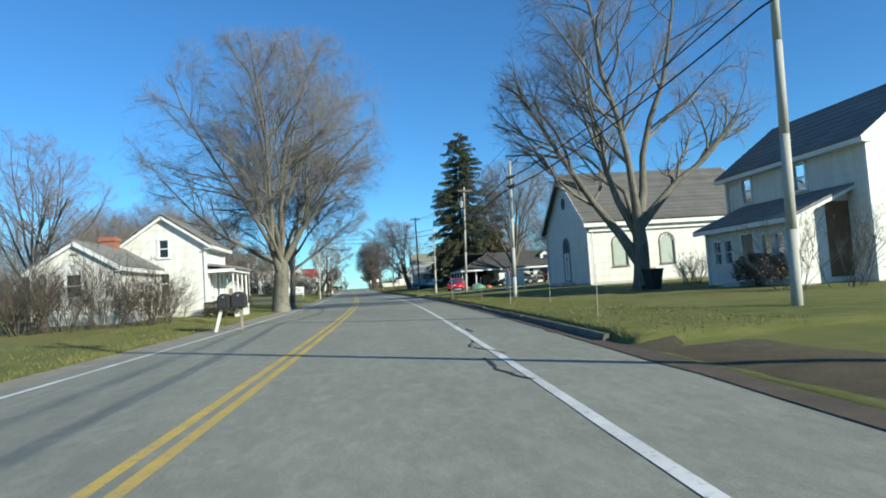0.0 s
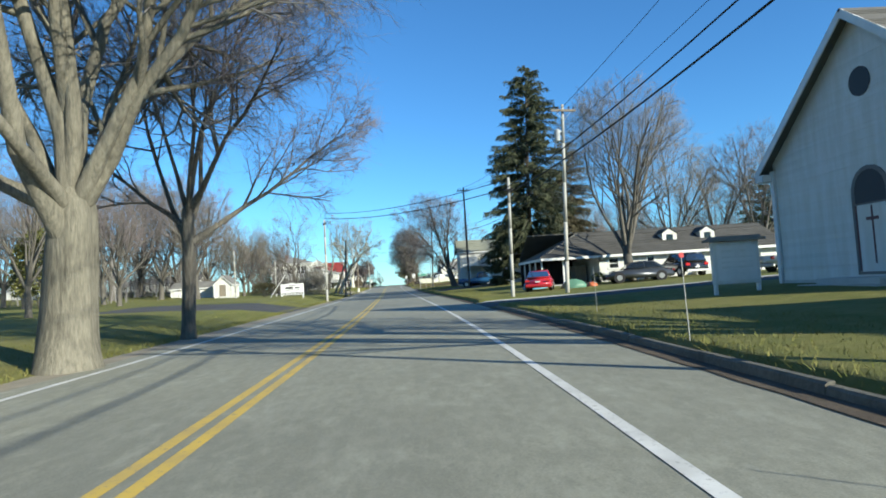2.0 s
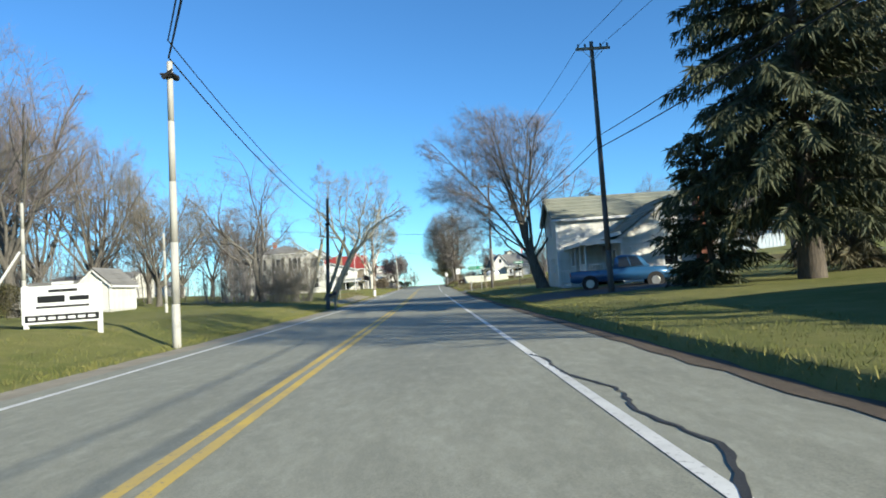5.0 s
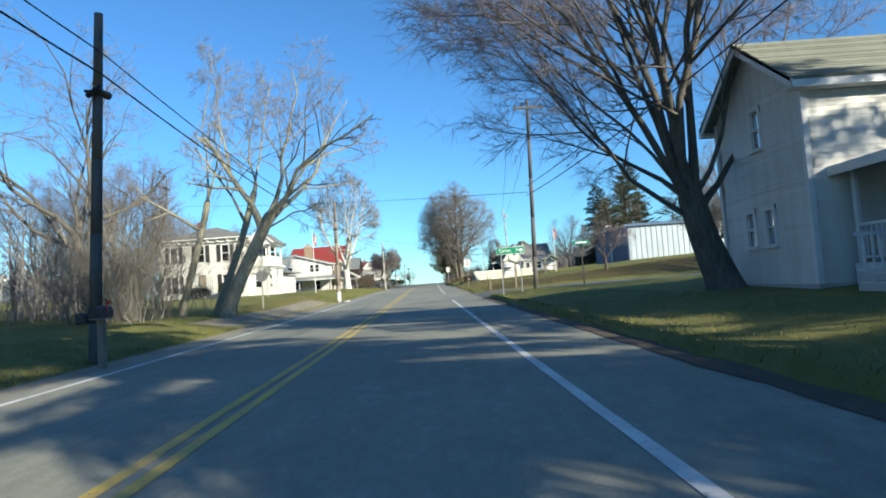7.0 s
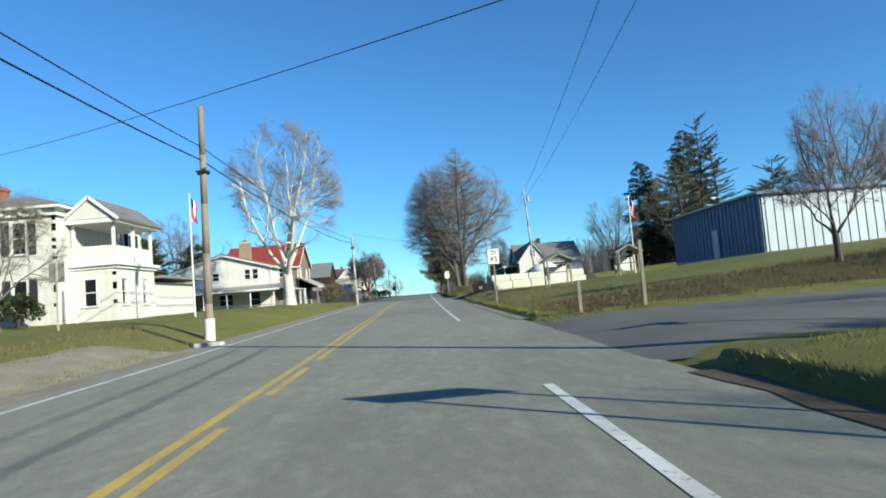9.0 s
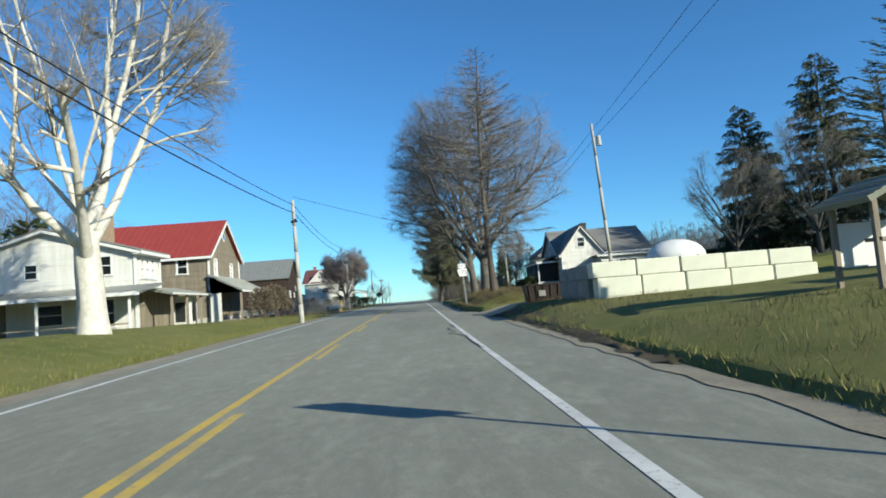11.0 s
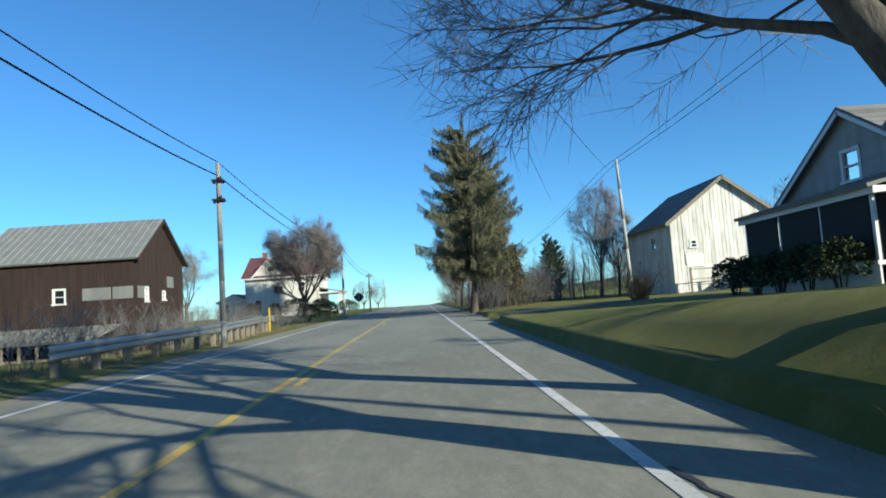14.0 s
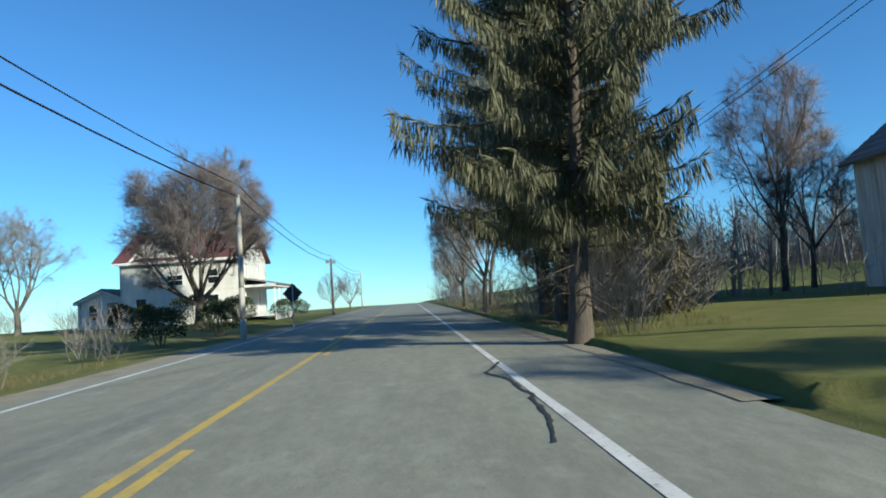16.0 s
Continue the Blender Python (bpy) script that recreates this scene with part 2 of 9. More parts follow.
TWIG_PALE = twig_material("pale_twigs", (0.14, 0.126, 0.102), (0.27, 0.246, 0.205))
TWIG_DUSK = twig_material("dusky_twigs", (0.1, 0.088, 0.087), (0.2, 0.177, 0.173))
TWIG_DARK = twig_material("dark_brown_twigs", (0.055, 0.045, 0.036), (0.13, 0.11, 0.088))
POLE_GREY = speckled("grey_weathered_pole", (0.18, 0.175, 0.16), (0.32, 0.31, 0.28), 3, 25, 0.9, 0.3, stretch=(4, 4, 0.3))
NEEDLE = leaf_material("spruce_needles", (0.028, 0.04, 0.02), (0.095, 0.1, 0.052))
NEEDLE_BROWN = leaf_material("browned_needles", (0.05, 0.05, 0.028), (0.15, 0.125, 0.07))
NEEDLE_OLIVE = leaf_material("olive_needles", (0.06, 0.066, 0.035), (0.165, 0.158, 0.09))
EVERGREEN = leaf_material("evergreen_leaves", (0.018, 0.03, 0.012), (0.06, 0.08, 0.035))
DRY_LEAF = leaf_material("dry_leaves", (0.075, 0.06, 0.042), (0.17, 0.138, 0.098))


# ---- building blocks ----
def part(name, bm, material, parent=None, label="", smooth=False):
    me = bpy.data.meshes.new(name)
    if smooth:
        for f in bm.faces:
            f.smooth = True
    bm.to_mesh(me)
    bm.free()
    me.materials.append(material)
    ob = new(name, me)
    ob.parent = parent
    if label:
        ob["label"] = label
    return ob


def raw(name, verts, faces, material, parent=None, label="", smooth=False):
    me = bpy.data.meshes.new(name)
    me.from_pydata(verts, [], faces)
    if smooth:
        me.polygons.foreach_set("use_smooth", [True] * len(me.polygons))
    me.update()
    me.materials.append(material)
    ob = new(name, me)
    ob.parent = parent
    if label:
        ob["label"] = label
    return ob


def thing(name, m, label="", category="", group="", kind=""):
    """An empty at a thing's base."""
    ob = tagged(new(name), label, category, group, kind)
    ob.matrix_world = m
    return ob


def box(bm, x0, x1, y0, y1, z0, z1, bevel=0.0):
    r = bmesh.ops.create_cube(bm, size=1, matrix=Matrix.Translation(((x0 + x1) / 2, (y0 + y1) / 2, (z0 + z1) / 2)) @ Matrix.Diagonal((abs(x1 - x0), abs(y1 - y0), abs(z1 - z0), 1)))
    if bevel:
        es = list({e for v in r["verts"] for e in v.link_edges})
        bmesh.ops.bevel(bm, geom=es, offset=bevel, segments=1, affect="EDGES")
    return bm


def boxes(*rows, bevel=0.0):
    bm = bmesh.new()
    for r in rows:
        box(bm, *r, bevel=bevel)
    return bm


def rod(bm, a, b, r0, r1=None, n=8):
    a, b = Vector(a), Vector(b)
    d = b - a
    q = Vector((0, 0, 1)).rotation_difference(d.normalized()).to_matrix().to_4x4()
    bmesh.ops.create_cone(bm, cap_ends=True, segments=n, radius1=r0, radius2=r0 if r1 is None else r1, depth=d.length, matrix=Matrix.Translation((a + b) / 2) @ q)
    return bm


def rods(*rows, n=8):
    bm = bmesh.new()
    for r in rows:
        rod(bm, *r, n=n)
    return bm


# ---- the lie of the land ----
ROAD_Y = np.arange(-80, 1500, 2.0)
ROAD_X = np.interp(ROAD_Y, [-80, -40, 0, 20, 40, 60, 80, 100, 120, 140, 160, 180, 200, 220, 240, 300, 1500], [-2.8, -0.4, 1.68, 2.5, 2.95, 2.83, 2.45, 2.08, 1.66, 1.2, 0.72, 0.36, 0.16, 0.02, -0.14, -0.5, -8.0])
ROAD_Z = np.interp(ROAD_Y, [-80, 0, 20, 40, 60, 80, 100, 120, 140, 160, 180, 200, 220, 240, 300, 360, 450, 600, 1500], [-1.8, -1.25, -1.1, -0.96, -0.87, -0.77, -0.70, -0.58, -0.38, -0.13, 0.18, 0.47, 0.71, 0.89, 1.35, 1.7, 1.5, -3, -25])
_k = np.ones(9) / 9
ROAD_X = np.r_[ROAD_X[:8], np.convolve(np.convolve(ROAD_X, _k, "valid"), _k, "valid"), ROAD_X[-8:]]
ROAD_Z = np.r_[ROAD_Z[:8], np.convolve(np.convolve(ROAD_Z, _k, "valid"), _k, "valid"), ROAD_Z[-8:]]
LANE = 3.66
R_U = [2.2, 3.2, 4.5, 10, 20, 50, 150, 600]
R_ROWS = {-80: (0.08, 0.1, 0.15, 0.2, 0.3, 1, 3), 0: (0.08, 0.1, 0.12, 0.15, 0.3, 1, 3), 35: (0.1, 0.12, 0.2, 0.25, 0.4, 1, 3), 48: (0.1, 0.15, 0.36, 0.5, 0.6, 1, 3),
          62: (0.04, 0.06, 0.2, 0.5, 0.6, 1, 3), 80: (0.1, 0.15, 0.3, 0.55, 0.7, 1.5, 4), 100: (0.15, 0.25, 0.5, 0.7, 1.2, 3, 7), 121: (0.2, 0.35, 0.62, 0.7, 1.5, 5, 10),
          141: (0.3, 0.38, 0.4, 0.6, 2.0, 7, 14), 142.5: (0.08, 0.1, 0.15, 0.4, 1.7, 7, 14), 146: (0.12, 0.15, 0.2, 0.4, 1.6, 7, 14), 151: (0.06, 0.08, 0.15, 0.35, 1.6, 8, 16), 155: (0.2, 0.35, 0.8, 1.5, 2.5, 8, 18), 174: (0.3, 0.45, 0.85, 1.75, 3.0, 9, 22),
          186: (0.4, 0.6, 0.75, 1.2, 3.0, 10, 30), 193: (0.4, 0.5, 0.5, 0.9, 3.0, 13, 42), 197.2: (0.2, 0.3, 0.45, 0.9, 3.0, 16, 50), 198.4: (0.5, 0.85, 1.05, 1.45, 3.0, 16, 50), 203: (0.7, 1.05, 1.15, 1.3, 3.0, 16, 50), 214: (0.7, 1.1, 1.2, 1.3, 3, 16, 50),
          230: (0.3, 0.45, 0.6, 0.9, 2.5, 16, 50), 246: (0.1, 0.2, 0.3, 0.4, 2, 16, 50), 270: (0.15, 0.25, 0.3, 0.5, 2, 16, 50), 330: (0.3, 0.5, 1, 1.5, 4, 13, 42), 600: (0.3, 0.5, 1, 1.5, 3, 10, 20), 1500: (0, 0, 0, 0, 0, 4, 8)}
L_D = [0.0, 1.0, 3.0, 8.0, 18.0, 50.0, 150.0, 600.0]
L_ROWS = {-80: (0.05, 0.15, 0.3, 0.3, 0.3, 1, 2), 0: (0.05, 0.15, 0.3, 0.3, 0.3, 1, 2), 35: (0.1, 0.3, 0.5, 0.5, 0.4, 1, 2), 60: (0.1, 0.3, 0.5, 0.6, 0.5, 1.5, 3), 90: (0.2, 0.72, 0.95, 1.1, 1.3, 2, 4),
          117: (0.2, 0.5, 0.6, 0.9, 2.6, 5, 8), 140: (0.15, 0.4, 0.6, 1.0, 3.6, 6, 9), 165: (0.3, 0.8, 0.9, 1.0, 3.0, 6, 10), 185: (0.3, 0.8, 0.8, 0.7, 1.5, 4, 8), 203: (0.2, 0.45, 0.4, 0.4, 0.6, 2, 6),
          218: (0.1, 0.2, 0.2, 0.2, 0.0, 0, 2), 235: (-0.1, -0.3, -0.7, -0.8, -1.0, -1, 0), 255: (-0.1, -0.3, -0.7, -0.8, -1.0, -1, 0), 270: (0.05, 0.1, 0.1, 0.2, 0.3, 0, -1), 290: (0.1, 0.2, 0.3, 0.4, 0.4, 0, -1), 350: (0, 0.1, 0.1, 0, -0.5, -2, -4), 1500: (0, 0, 0, 0, 0, 0, 0)}


def road_x(y):
    return float(np.interp(y, ROAD_Y, ROAD_X))


def road_z(y):
    return float(np.interp(y, ROAD_Y, ROAD_Z))


def _table(rows, cols, y, d):
    ys = sorted(rows)
    h = [np.interp(y, ys, [((0,) + tuple(rows[k]))[c] for k in ys]) for c in range(len(cols))]
    return float(np.interp(d, cols, h))


def right_edge(y):
    """Offset at which the land on the right begins; the bank crowds the asphalt past the gravel drive."""
    return float(np.interp(y, [196.9, 199, 235, 237.4], [2.2, 1.45, 1.6, 2.2]))


def ground(x, y):
    """Height of the land."""
    u = x - road_x(y)
    if u > 0:
        u += 2.2 - right_edge(y)
    if u > 2.2:
        h = _table(R_ROWS, R_U, y, u)
        step = min(1.0, max(0.0, (y - 9.85) / 0.2))
        if not (56.4 < y < 62.6 or 141.5 < y < 153.5 or 191 < y < 197 or 237.5 < y < 244.6):
            lip = float(np.interp(y, [0, 140, 150, 190, 200, 240, 250, 300], [0.15, 0.2, 0.12, 0.12, 0.3, 0.28, 0.12, 0.1]))
            h = max(h, lip * step * min(1.0, (u - 2.2) / 0.14))
        h -= 0.06 * (1 - step) * min(1.0, (u - 2.2) / 0.6) * max(0.0, min(1.0, (14 - u) / 6))
    elif u < -2 * LANE - 1.3:
        h = _table(L_ROWS, L_D, y, -2 * LANE - 1.3 - u)
    else:
        h = 0.0
    rough = 0.05 * noise.noise((x * 0.35, y * 0.35, 0)) * min(1, max(0, (abs(u + LANE) - LANE - 2.2) / 2)) if abs(u) < 80 else 0
    return road_z(y) + h + rough


def on(x, y, dz=0.0, turn=0.0):
    """A pose on the ground."""
    return pose(x, y, ground(x, y) + dz, 0, 0, turn)


def build_ground():
    us = [-600, -300, -150, -90, -60, -45, -35, -28, -23, -19, -16, -14, -12.5, -11.3, -10.4, -9.8, -9.2, -8.62, -8.5, -7.3, -5.5, -3.66, -1.8, 0, 1.2, 2.15, 2.2, 2.34, 2.7, 3.2, 3.8, 4.5, 5.5, 7, 8.5, 10, 12, 15, 18, 22, 27, 35, 50, 70, 100, 150, 300, 600]
    ys = sorted(list(np.arange(-80, 340, 1.5)) + [9.84, 10.06, 56.3, 56.5, 62.5, 62.7, 141.4, 141.6, 153.4, 153.6, 190.9, 191.1, 196.9, 197.1, 197.3, 198.4, 237.4, 237.6, 244.5, 244.7]) + list(np.arange(340, 600, 10)) + list(np.arange(600, 1500, 60))
    verts, faces = [], []
    for y in ys:
        for u in us:
            x = road_x(y) + (u if u < 1.0 else u + right_edge(y) - 2.2)
            z = ground(x, y)
            if -8.55 < u < 2.18:
                z -= 0.03
            verts.append((x, y, z))
    n = len(us)
    for j in range(len(ys) - 1):
        for i in range(n - 1):
            a = j * n + i
            faces.append((a, a + 1, a + 1 + n, a + n))
    tagged(raw("ground", verts, faces, GRASS, None, "", True), "winter lawns and rough verges beside the road", "ground", kind="structure")


def ribbon(name, u0, u1, y0, y1, z, material, step=2.0, ragged=0.0, seed=1):
    """A strip along the road between two offsets from its right-hand line."""
    ys = np.arange(y0, y1 + 0.01, step)
    verts, faces = [], []
    for k, y in enumerate(ys):
        a = u0 + ragged * noise.noise((y * 1.3, seed, 0))
        b = u1 + ragged * noise.noise((y * 1.3, seed, 7))
        for u in (a, b):
            verts.append((road_x(y) + u, y, road_z(y) + z))
        if k:
            faces.append((2 * k - 2, 2 * k - 1, 2 * k + 1, 2 * k))
    return verts, faces


def strip(name, u0, u1, y0, y1, z, material, label="", category="", parent=None, **kw):
    v, f = ribbon(name, u0, u1, y0, y1, z, material, **kw)
    ob = raw(name, v, f, material, parent)
    if label:
        tagged(ob, label, category, kind="structure")
    return ob


def build_road():
    strip("road", -2 * LANE - 0.55, 1.9, -80, 1400, 0.0, ASPHALT, "worn grey asphalt two-lane road with patches", "road", ragged=0.08, step=1.0)
    strip("gravel_shoulder", -2 * LANE - 1.3, -2 * LANE - 0.5, -80, 600, 0.004 - 0.012, GRAVEL, "sandy gravel shoulder beside the asphalt", "shoulder", ragged=0.2, step=1.0, seed=3)
    for a, b, mat in ((-80, 56, SOIL), (63, 141, SOIL), (154, 190.5, SANDY), (197.5, 237, SANDY), (245, 600, SANDY)):
        strip("soil_edge", 1.75, 2.15, a, b, 0.012, mat, "worn soil and grit edge beside the asphalt", "verge", ragged=0.2, step=0.75, seed=5)
    mark = dict(step=1.0, ragged=0.012)
    road_line = thing("road_marking", Matrix.Identity(4), "worn white and yellow painted road lines", "road marking", kind="structure")
    for name, u, mat, seed in (("white_line", 0.0, WHITE_LINE, 11), ("white_line", -2 * LANE, WHITE_LINE, 12), ("yellow_line", -LANE - 0.12, YELLOW_LINE, 13)):
        for a, b in ((-80, 141), (141, 156), (156, 700)):
            if u == 0.0 and a == 141:
                continue
            strip(name, u - 0.065, u + 0.065, a, b, 0.006, mat, parent=road_line, seed=seed, **mark)
    for a, b in ((-80, 140.5), (142, 145), (146.2, 172), (177.3, 181.8), (187.2, 191.2), (196.4, 199.8), (207.5, 210.5), (219, 221.5), (241.8, 245.0), (254, 257), (266, 269), (286, 289), (298, 301)):
        strip("yellow_line", -LANE + 0.06, -LANE + 0.19, a, b, 0.006, YELLOW_LINE, parent=road_line, seed=14, **mark)


build_ground()
build_road()


# ---- plants ----
def tubes(branches):
    """Vertices and faces of tapered tubes from (points, radii, sides)."""
    verts, faces = [], []
    for pts, radii, k in branches:
        base = len(verts)
        n = len(pts)
        for i in range(n):
            p = pts[i]
            d = (pts[min(i + 1, n - 1)] - pts[max(i - 1, 0)])
            d.normalize()
            a = d.cross(Vector((0.31, 0.95, 0.12)) if abs(d.y) < 0.9 else Vector((1, 0, 0)))
            a.normalize()
            b = d.cross(a)
            r = radii[i]
            if i == n - 1 and k == 3:
                verts.append(p[:])
            else:
                for j in range(k):
                    t = 2 * math.pi * j / k
                    if k > 7:
                        r = radii[i] * (1 + 0.16 * noise.noise((math.cos(t) * 2.2 + base, math.sin(t) * 2.2, p.z * 0.5)))
                    verts.append((p + a * (math.cos(t) * r) + b * (math.sin(t) * r))[:])
        for i in range(n - 1):
            s = base + i * k
            if i == n - 2 and k == 3:
                e = s + k
                for j in range(k):
                    faces.append((s + j, s + (j + 1) % k, e))
            else:
                for j in range(k):
                    faces.append((s + j, s + (j + 1) % k, s + k + (j + 1) % k, s + k + j))
    return verts, faces


def grow_tree(seed, height, spread, fork, r0, leaders=6, sweep=0.5, density=1.0, twist=0.12, lean=(0, 0), crown_low=0.6, levels=4, counts=(9, 6, 6, 4), rough=1.0, stem=(0.26, 0.4), limbs=(), flare=0.32, fine=0.0055, tilts=(12, 24, 46)):
    """Branches of a bare tree: trunk, leaders inside an egg-shaped crown, limbs, twigs. Returns thick and thin tubes."""
    rng = random.Random(seed)
    top = height
    low = fork * crown_low
    cz, ch, ca = (top + low) / 2, (top - low) / 2, spread / 2
    thick, thin = [], []

    def inside(p, slack=1.0):
        x, y, z = p.x - lean[0] * p.z, p.y - lean[1] * p.z, p.z
        slack *= 1 + 0.3 * noise.noise((x * 2.2 / ca + seed, y * 2.2 / ca, (z - cz) * 2.2 / ch))
        k = 1.0 if z > cz else 0.92
        return (x * x + y * y) / (ca * ca * slack) + ((z - cz) / (ch * k)) ** 2 / slack < 1.0

    def rv(s):
        return Vector((rng.gauss(0, s), rng.gauss(0, s), rng.gauss(0, s)))

    def branch(p, d, length, r, level):
        seg = (7, 7, 5, 4, 3, 2)[level]
        step = length / seg
        pts, rad = [p.copy()], [r]
        d = d.normalized()
        slack = rng.uniform(0.8, 1.14) if level > 2 else 1.0
        up = (0.0, 0.10, 0.06, 0.04, 0.02, 0.0)[level] * 2 * sweep
        for i in range(seg):
            d = (d + rv(twist * rough * (1.0 if level < 3 else 1.3)) + Vector((0, 0, up))).normalized()
            q = pts[-1] + d * step
            if level and i > 0 and not inside(q, slack):
                break
            pts.append(q)
            rad.append(r * (1 - (i + 1) / seg) ** 0.8 if level > 1 else r * (1 - 0.82 * (i + 1) / seg))
        if level == 1:
            rad[0] *= 1.5
            rad[1] = min(rad[1] * 1.12, rad[0])
        rad = [max(v, fine) for v in rad[: len(pts)]]
        (thick if level <= 2 else thin).append((pts, rad, (16, 12, 5, 3, 3, 3)[level]))
        if level >= levels:
            return
        n = max(2, int(counts[level - 1] * density * (0.75 + 0.5 * rng.random())))
        n = max(2, int(n * min(1.2, len(pts) / seg + 0.25)))
        total = len(pts) - 1
        for c in range(n):
            f = 0.22 + 0.78 * (c + rng.random()) / n if level > 1 else 0.28 + 0.72 * (c + rng.random()) / n
            f = min(f, 0.999)
            i = int(f * total)
            w = f * total - i
            o = pts[i].lerp(pts[min(i + 1, total)], w)
            t = (pts[min(i + 1, total)] - pts[i]).normalized()
            axis = t.cross(rv(1)).normalized()
            ang = radians(rng.uniform(26, 58))
            nd = t * math.cos(ang) + axis * math.sin(ang)
            outw = Vector((o.x, o.y, 0))
            if outw.length > 0.1:
                nd += outw.normalized() * 0.22
            ln = length * rng.uniform(0.34, 0.62) * (1.12 - 0.5 * f)
            rr = max(fine, (rad[i] * (1 - w) + rad[min(i + 1, total)] * w) * rng.uniform(0.5, 0.72))
            if ln > 0.12:
                branch(o, nd, ln, rr, level + 1)

    # trunk with a flared foot
    pts, rad = [], []
    n = 8
    for i in range(n + 1):
        z = fork * i / n
        wob = 0.03 * fork
        pts.append(Vector((lean[0] * z + wob * math.sin(seed + 2.1 * i / n), lean[1] * z + wob * math.sin(seed * 1.7 + 2.6 * i / n) - wob * math.sin(seed * 1.7), z - 0.15 * (i == 0))))
        rad.append(r0 * (1 + flare * math.exp(-z / (0.9 * r0)) - 0.16 * i / n))
    off = pts[0].copy()
    pts = [p - Vector((off.x, off.y, 0)) for p in pts]
    crown_of_trunk = [pts[-1] + (pts[-1] - pts[-2]).normalized() * (r0 * f) for f in (0.5, 1.0, 1.6)]
    thick.append((pts + crown_of_trunk, rad + [rad[-1] * f for f in (0.9, 0.62, 0.12)], 24))
    for hz, az, tilt, ln, rr in limbs:
        i = min(n, max(0, round(hz / fork * n)))
        a, t = radians(az), radians(tilt)
        branch(pts[i], Vector((math.cos(a) * math.sin(t), math.sin(a) * math.sin(t), math.cos(t))), ln, rr, 1)
    for k in range(leaders):
        az = 2 * math.pi * (k + rng.uniform(-0.25, 0.25)) / leaders
        tilt = radians(rng.uniform(tilts[0], tilts[1]) if k % 3 == 0 else rng.uniform(tilts[1], tilts[2]))
        d = Vector((math.cos(az) * math.sin(tilt) + lean[0], math.sin(az) * math.sin(tilt) + lean[1], math.cos(tilt)))
        o = pts[-1 - (k % 3)] if fork > 1.5 else pts[-1]
        ln = (top - o.z) * rng.uniform(0.86, 1.02) / max(0.55, math.cos(tilt * 0.75))
        branch(o, d, ln, r0 * rng.uniform(*stem), 1)
    return thick, thin


def twig_haze(seed, thin, n, length, r=0.006, sag=0.0):
    """n fine three-sided twigs along the thin branches: vertices (n, 4, 3)."""
    rng = np.random.default_rng(seed)
    seg = [(p, q) for pts, _, _ in thin for p, q in zip(pts, pts[1:])]
    a, b = np.array([p[:] for p, _ in seg]), np.array([q[:] for _, q in seg])
    ln = np.linalg.norm(b - a, axis=1)
    pick = rng.choice(len(seg), n, p=ln / ln.sum())
    t = (b - a)[pick] / np.maximum(ln[pick], 1e-6)[:, None]
    o = a[pick] + (b - a)[pick] * rng.random((n, 1))
    d = t + rng.normal(0, 0.62, (n, 3)) + np.array((0, 0, 0.12 - sag))
    d /= np.linalg.norm(d, axis=1)[:, None]
    u = np.cross(d, rng.normal(0, 1, (n, 3)))
    u /= np.maximum(np.linalg.norm(u, axis=1), 1e-6)[:, None]
    v = np.cross(d, u)
    tip = o + d * (length * rng.uniform(0.35, 1.25, (n, 1)))
    rr = r * rng.uniform(0.6, 1.3, (n, 1))
    return np.stack([o + u * rr, o + (v * 0.87 - u * 0.5) * rr, o - (v * 0.87 + u * 0.5) * rr, tip], 1)


def crown_mesh(name, thin, twigs, material, parent, label):
    """One mesh of thin branch tubes and fine twigs."""
    verts, faces = tubes(thin)
    co = np.array(verts, dtype=np.float32).reshape(-1, 3)
    sizes = np.array([len(f) for f in faces], dtype=np.int32)
    loops = np.array([i for f in faces for i in f], dtype=np.int32)
    k = len(twigs)
    base = len(co) + 4 * np.arange(k, dtype=np.int32)[:, None]
    tri = (base + np.array([[0, 1, 3, 1, 2, 3, 2, 0, 3]], dtype=np.int32)).ravel()
    co = np.concatenate([co, twigs.reshape(-1, 3).astype(np.float32)])
    sizes = np.concatenate([sizes, np.full(3 * k, 3, dtype=np.int32)])
    loops = np.concatenate([loops, tri])
    me = bpy.data.meshes.new(name)
    me.vertices.add(len(co))
    me.vertices.foreach_set("co", co.ravel())
    me.loops.add(len(loops))
    me.loops.foreach_set("vertex_index", loops)
    me.polygons.add(len(sizes))
    me.polygons.foreach_set("loop_start", np.concatenate([[0], np.cumsum(sizes)[:-1]]).astype(np.int32))
    me.update(calc_edges=True)
    me.materials.append(material)
    ob = new(name, me)
    ob.parent = parent
    ob["label"] = label
    return ob


def tree(m, seed, height, spread, fork, r0, bark, twig, label, name="bare_tree", category="tree", group="", twigs=9000, twig_len=0.7, sag=0.0, twig_r=0.006, **kw):
    thick, thin = grow_tree(seed, height, spread, fork, r0, **kw)
    ob = thing(name, m, label, category, group)
    raw("trunk", *tubes(thick), bark, ob, "", True)
    crown_mesh("crown", thin, twig_haze(seed, thin, twigs, twig_len, twig_r, sag), twig, ob, "fine bare twigs")
    return ob


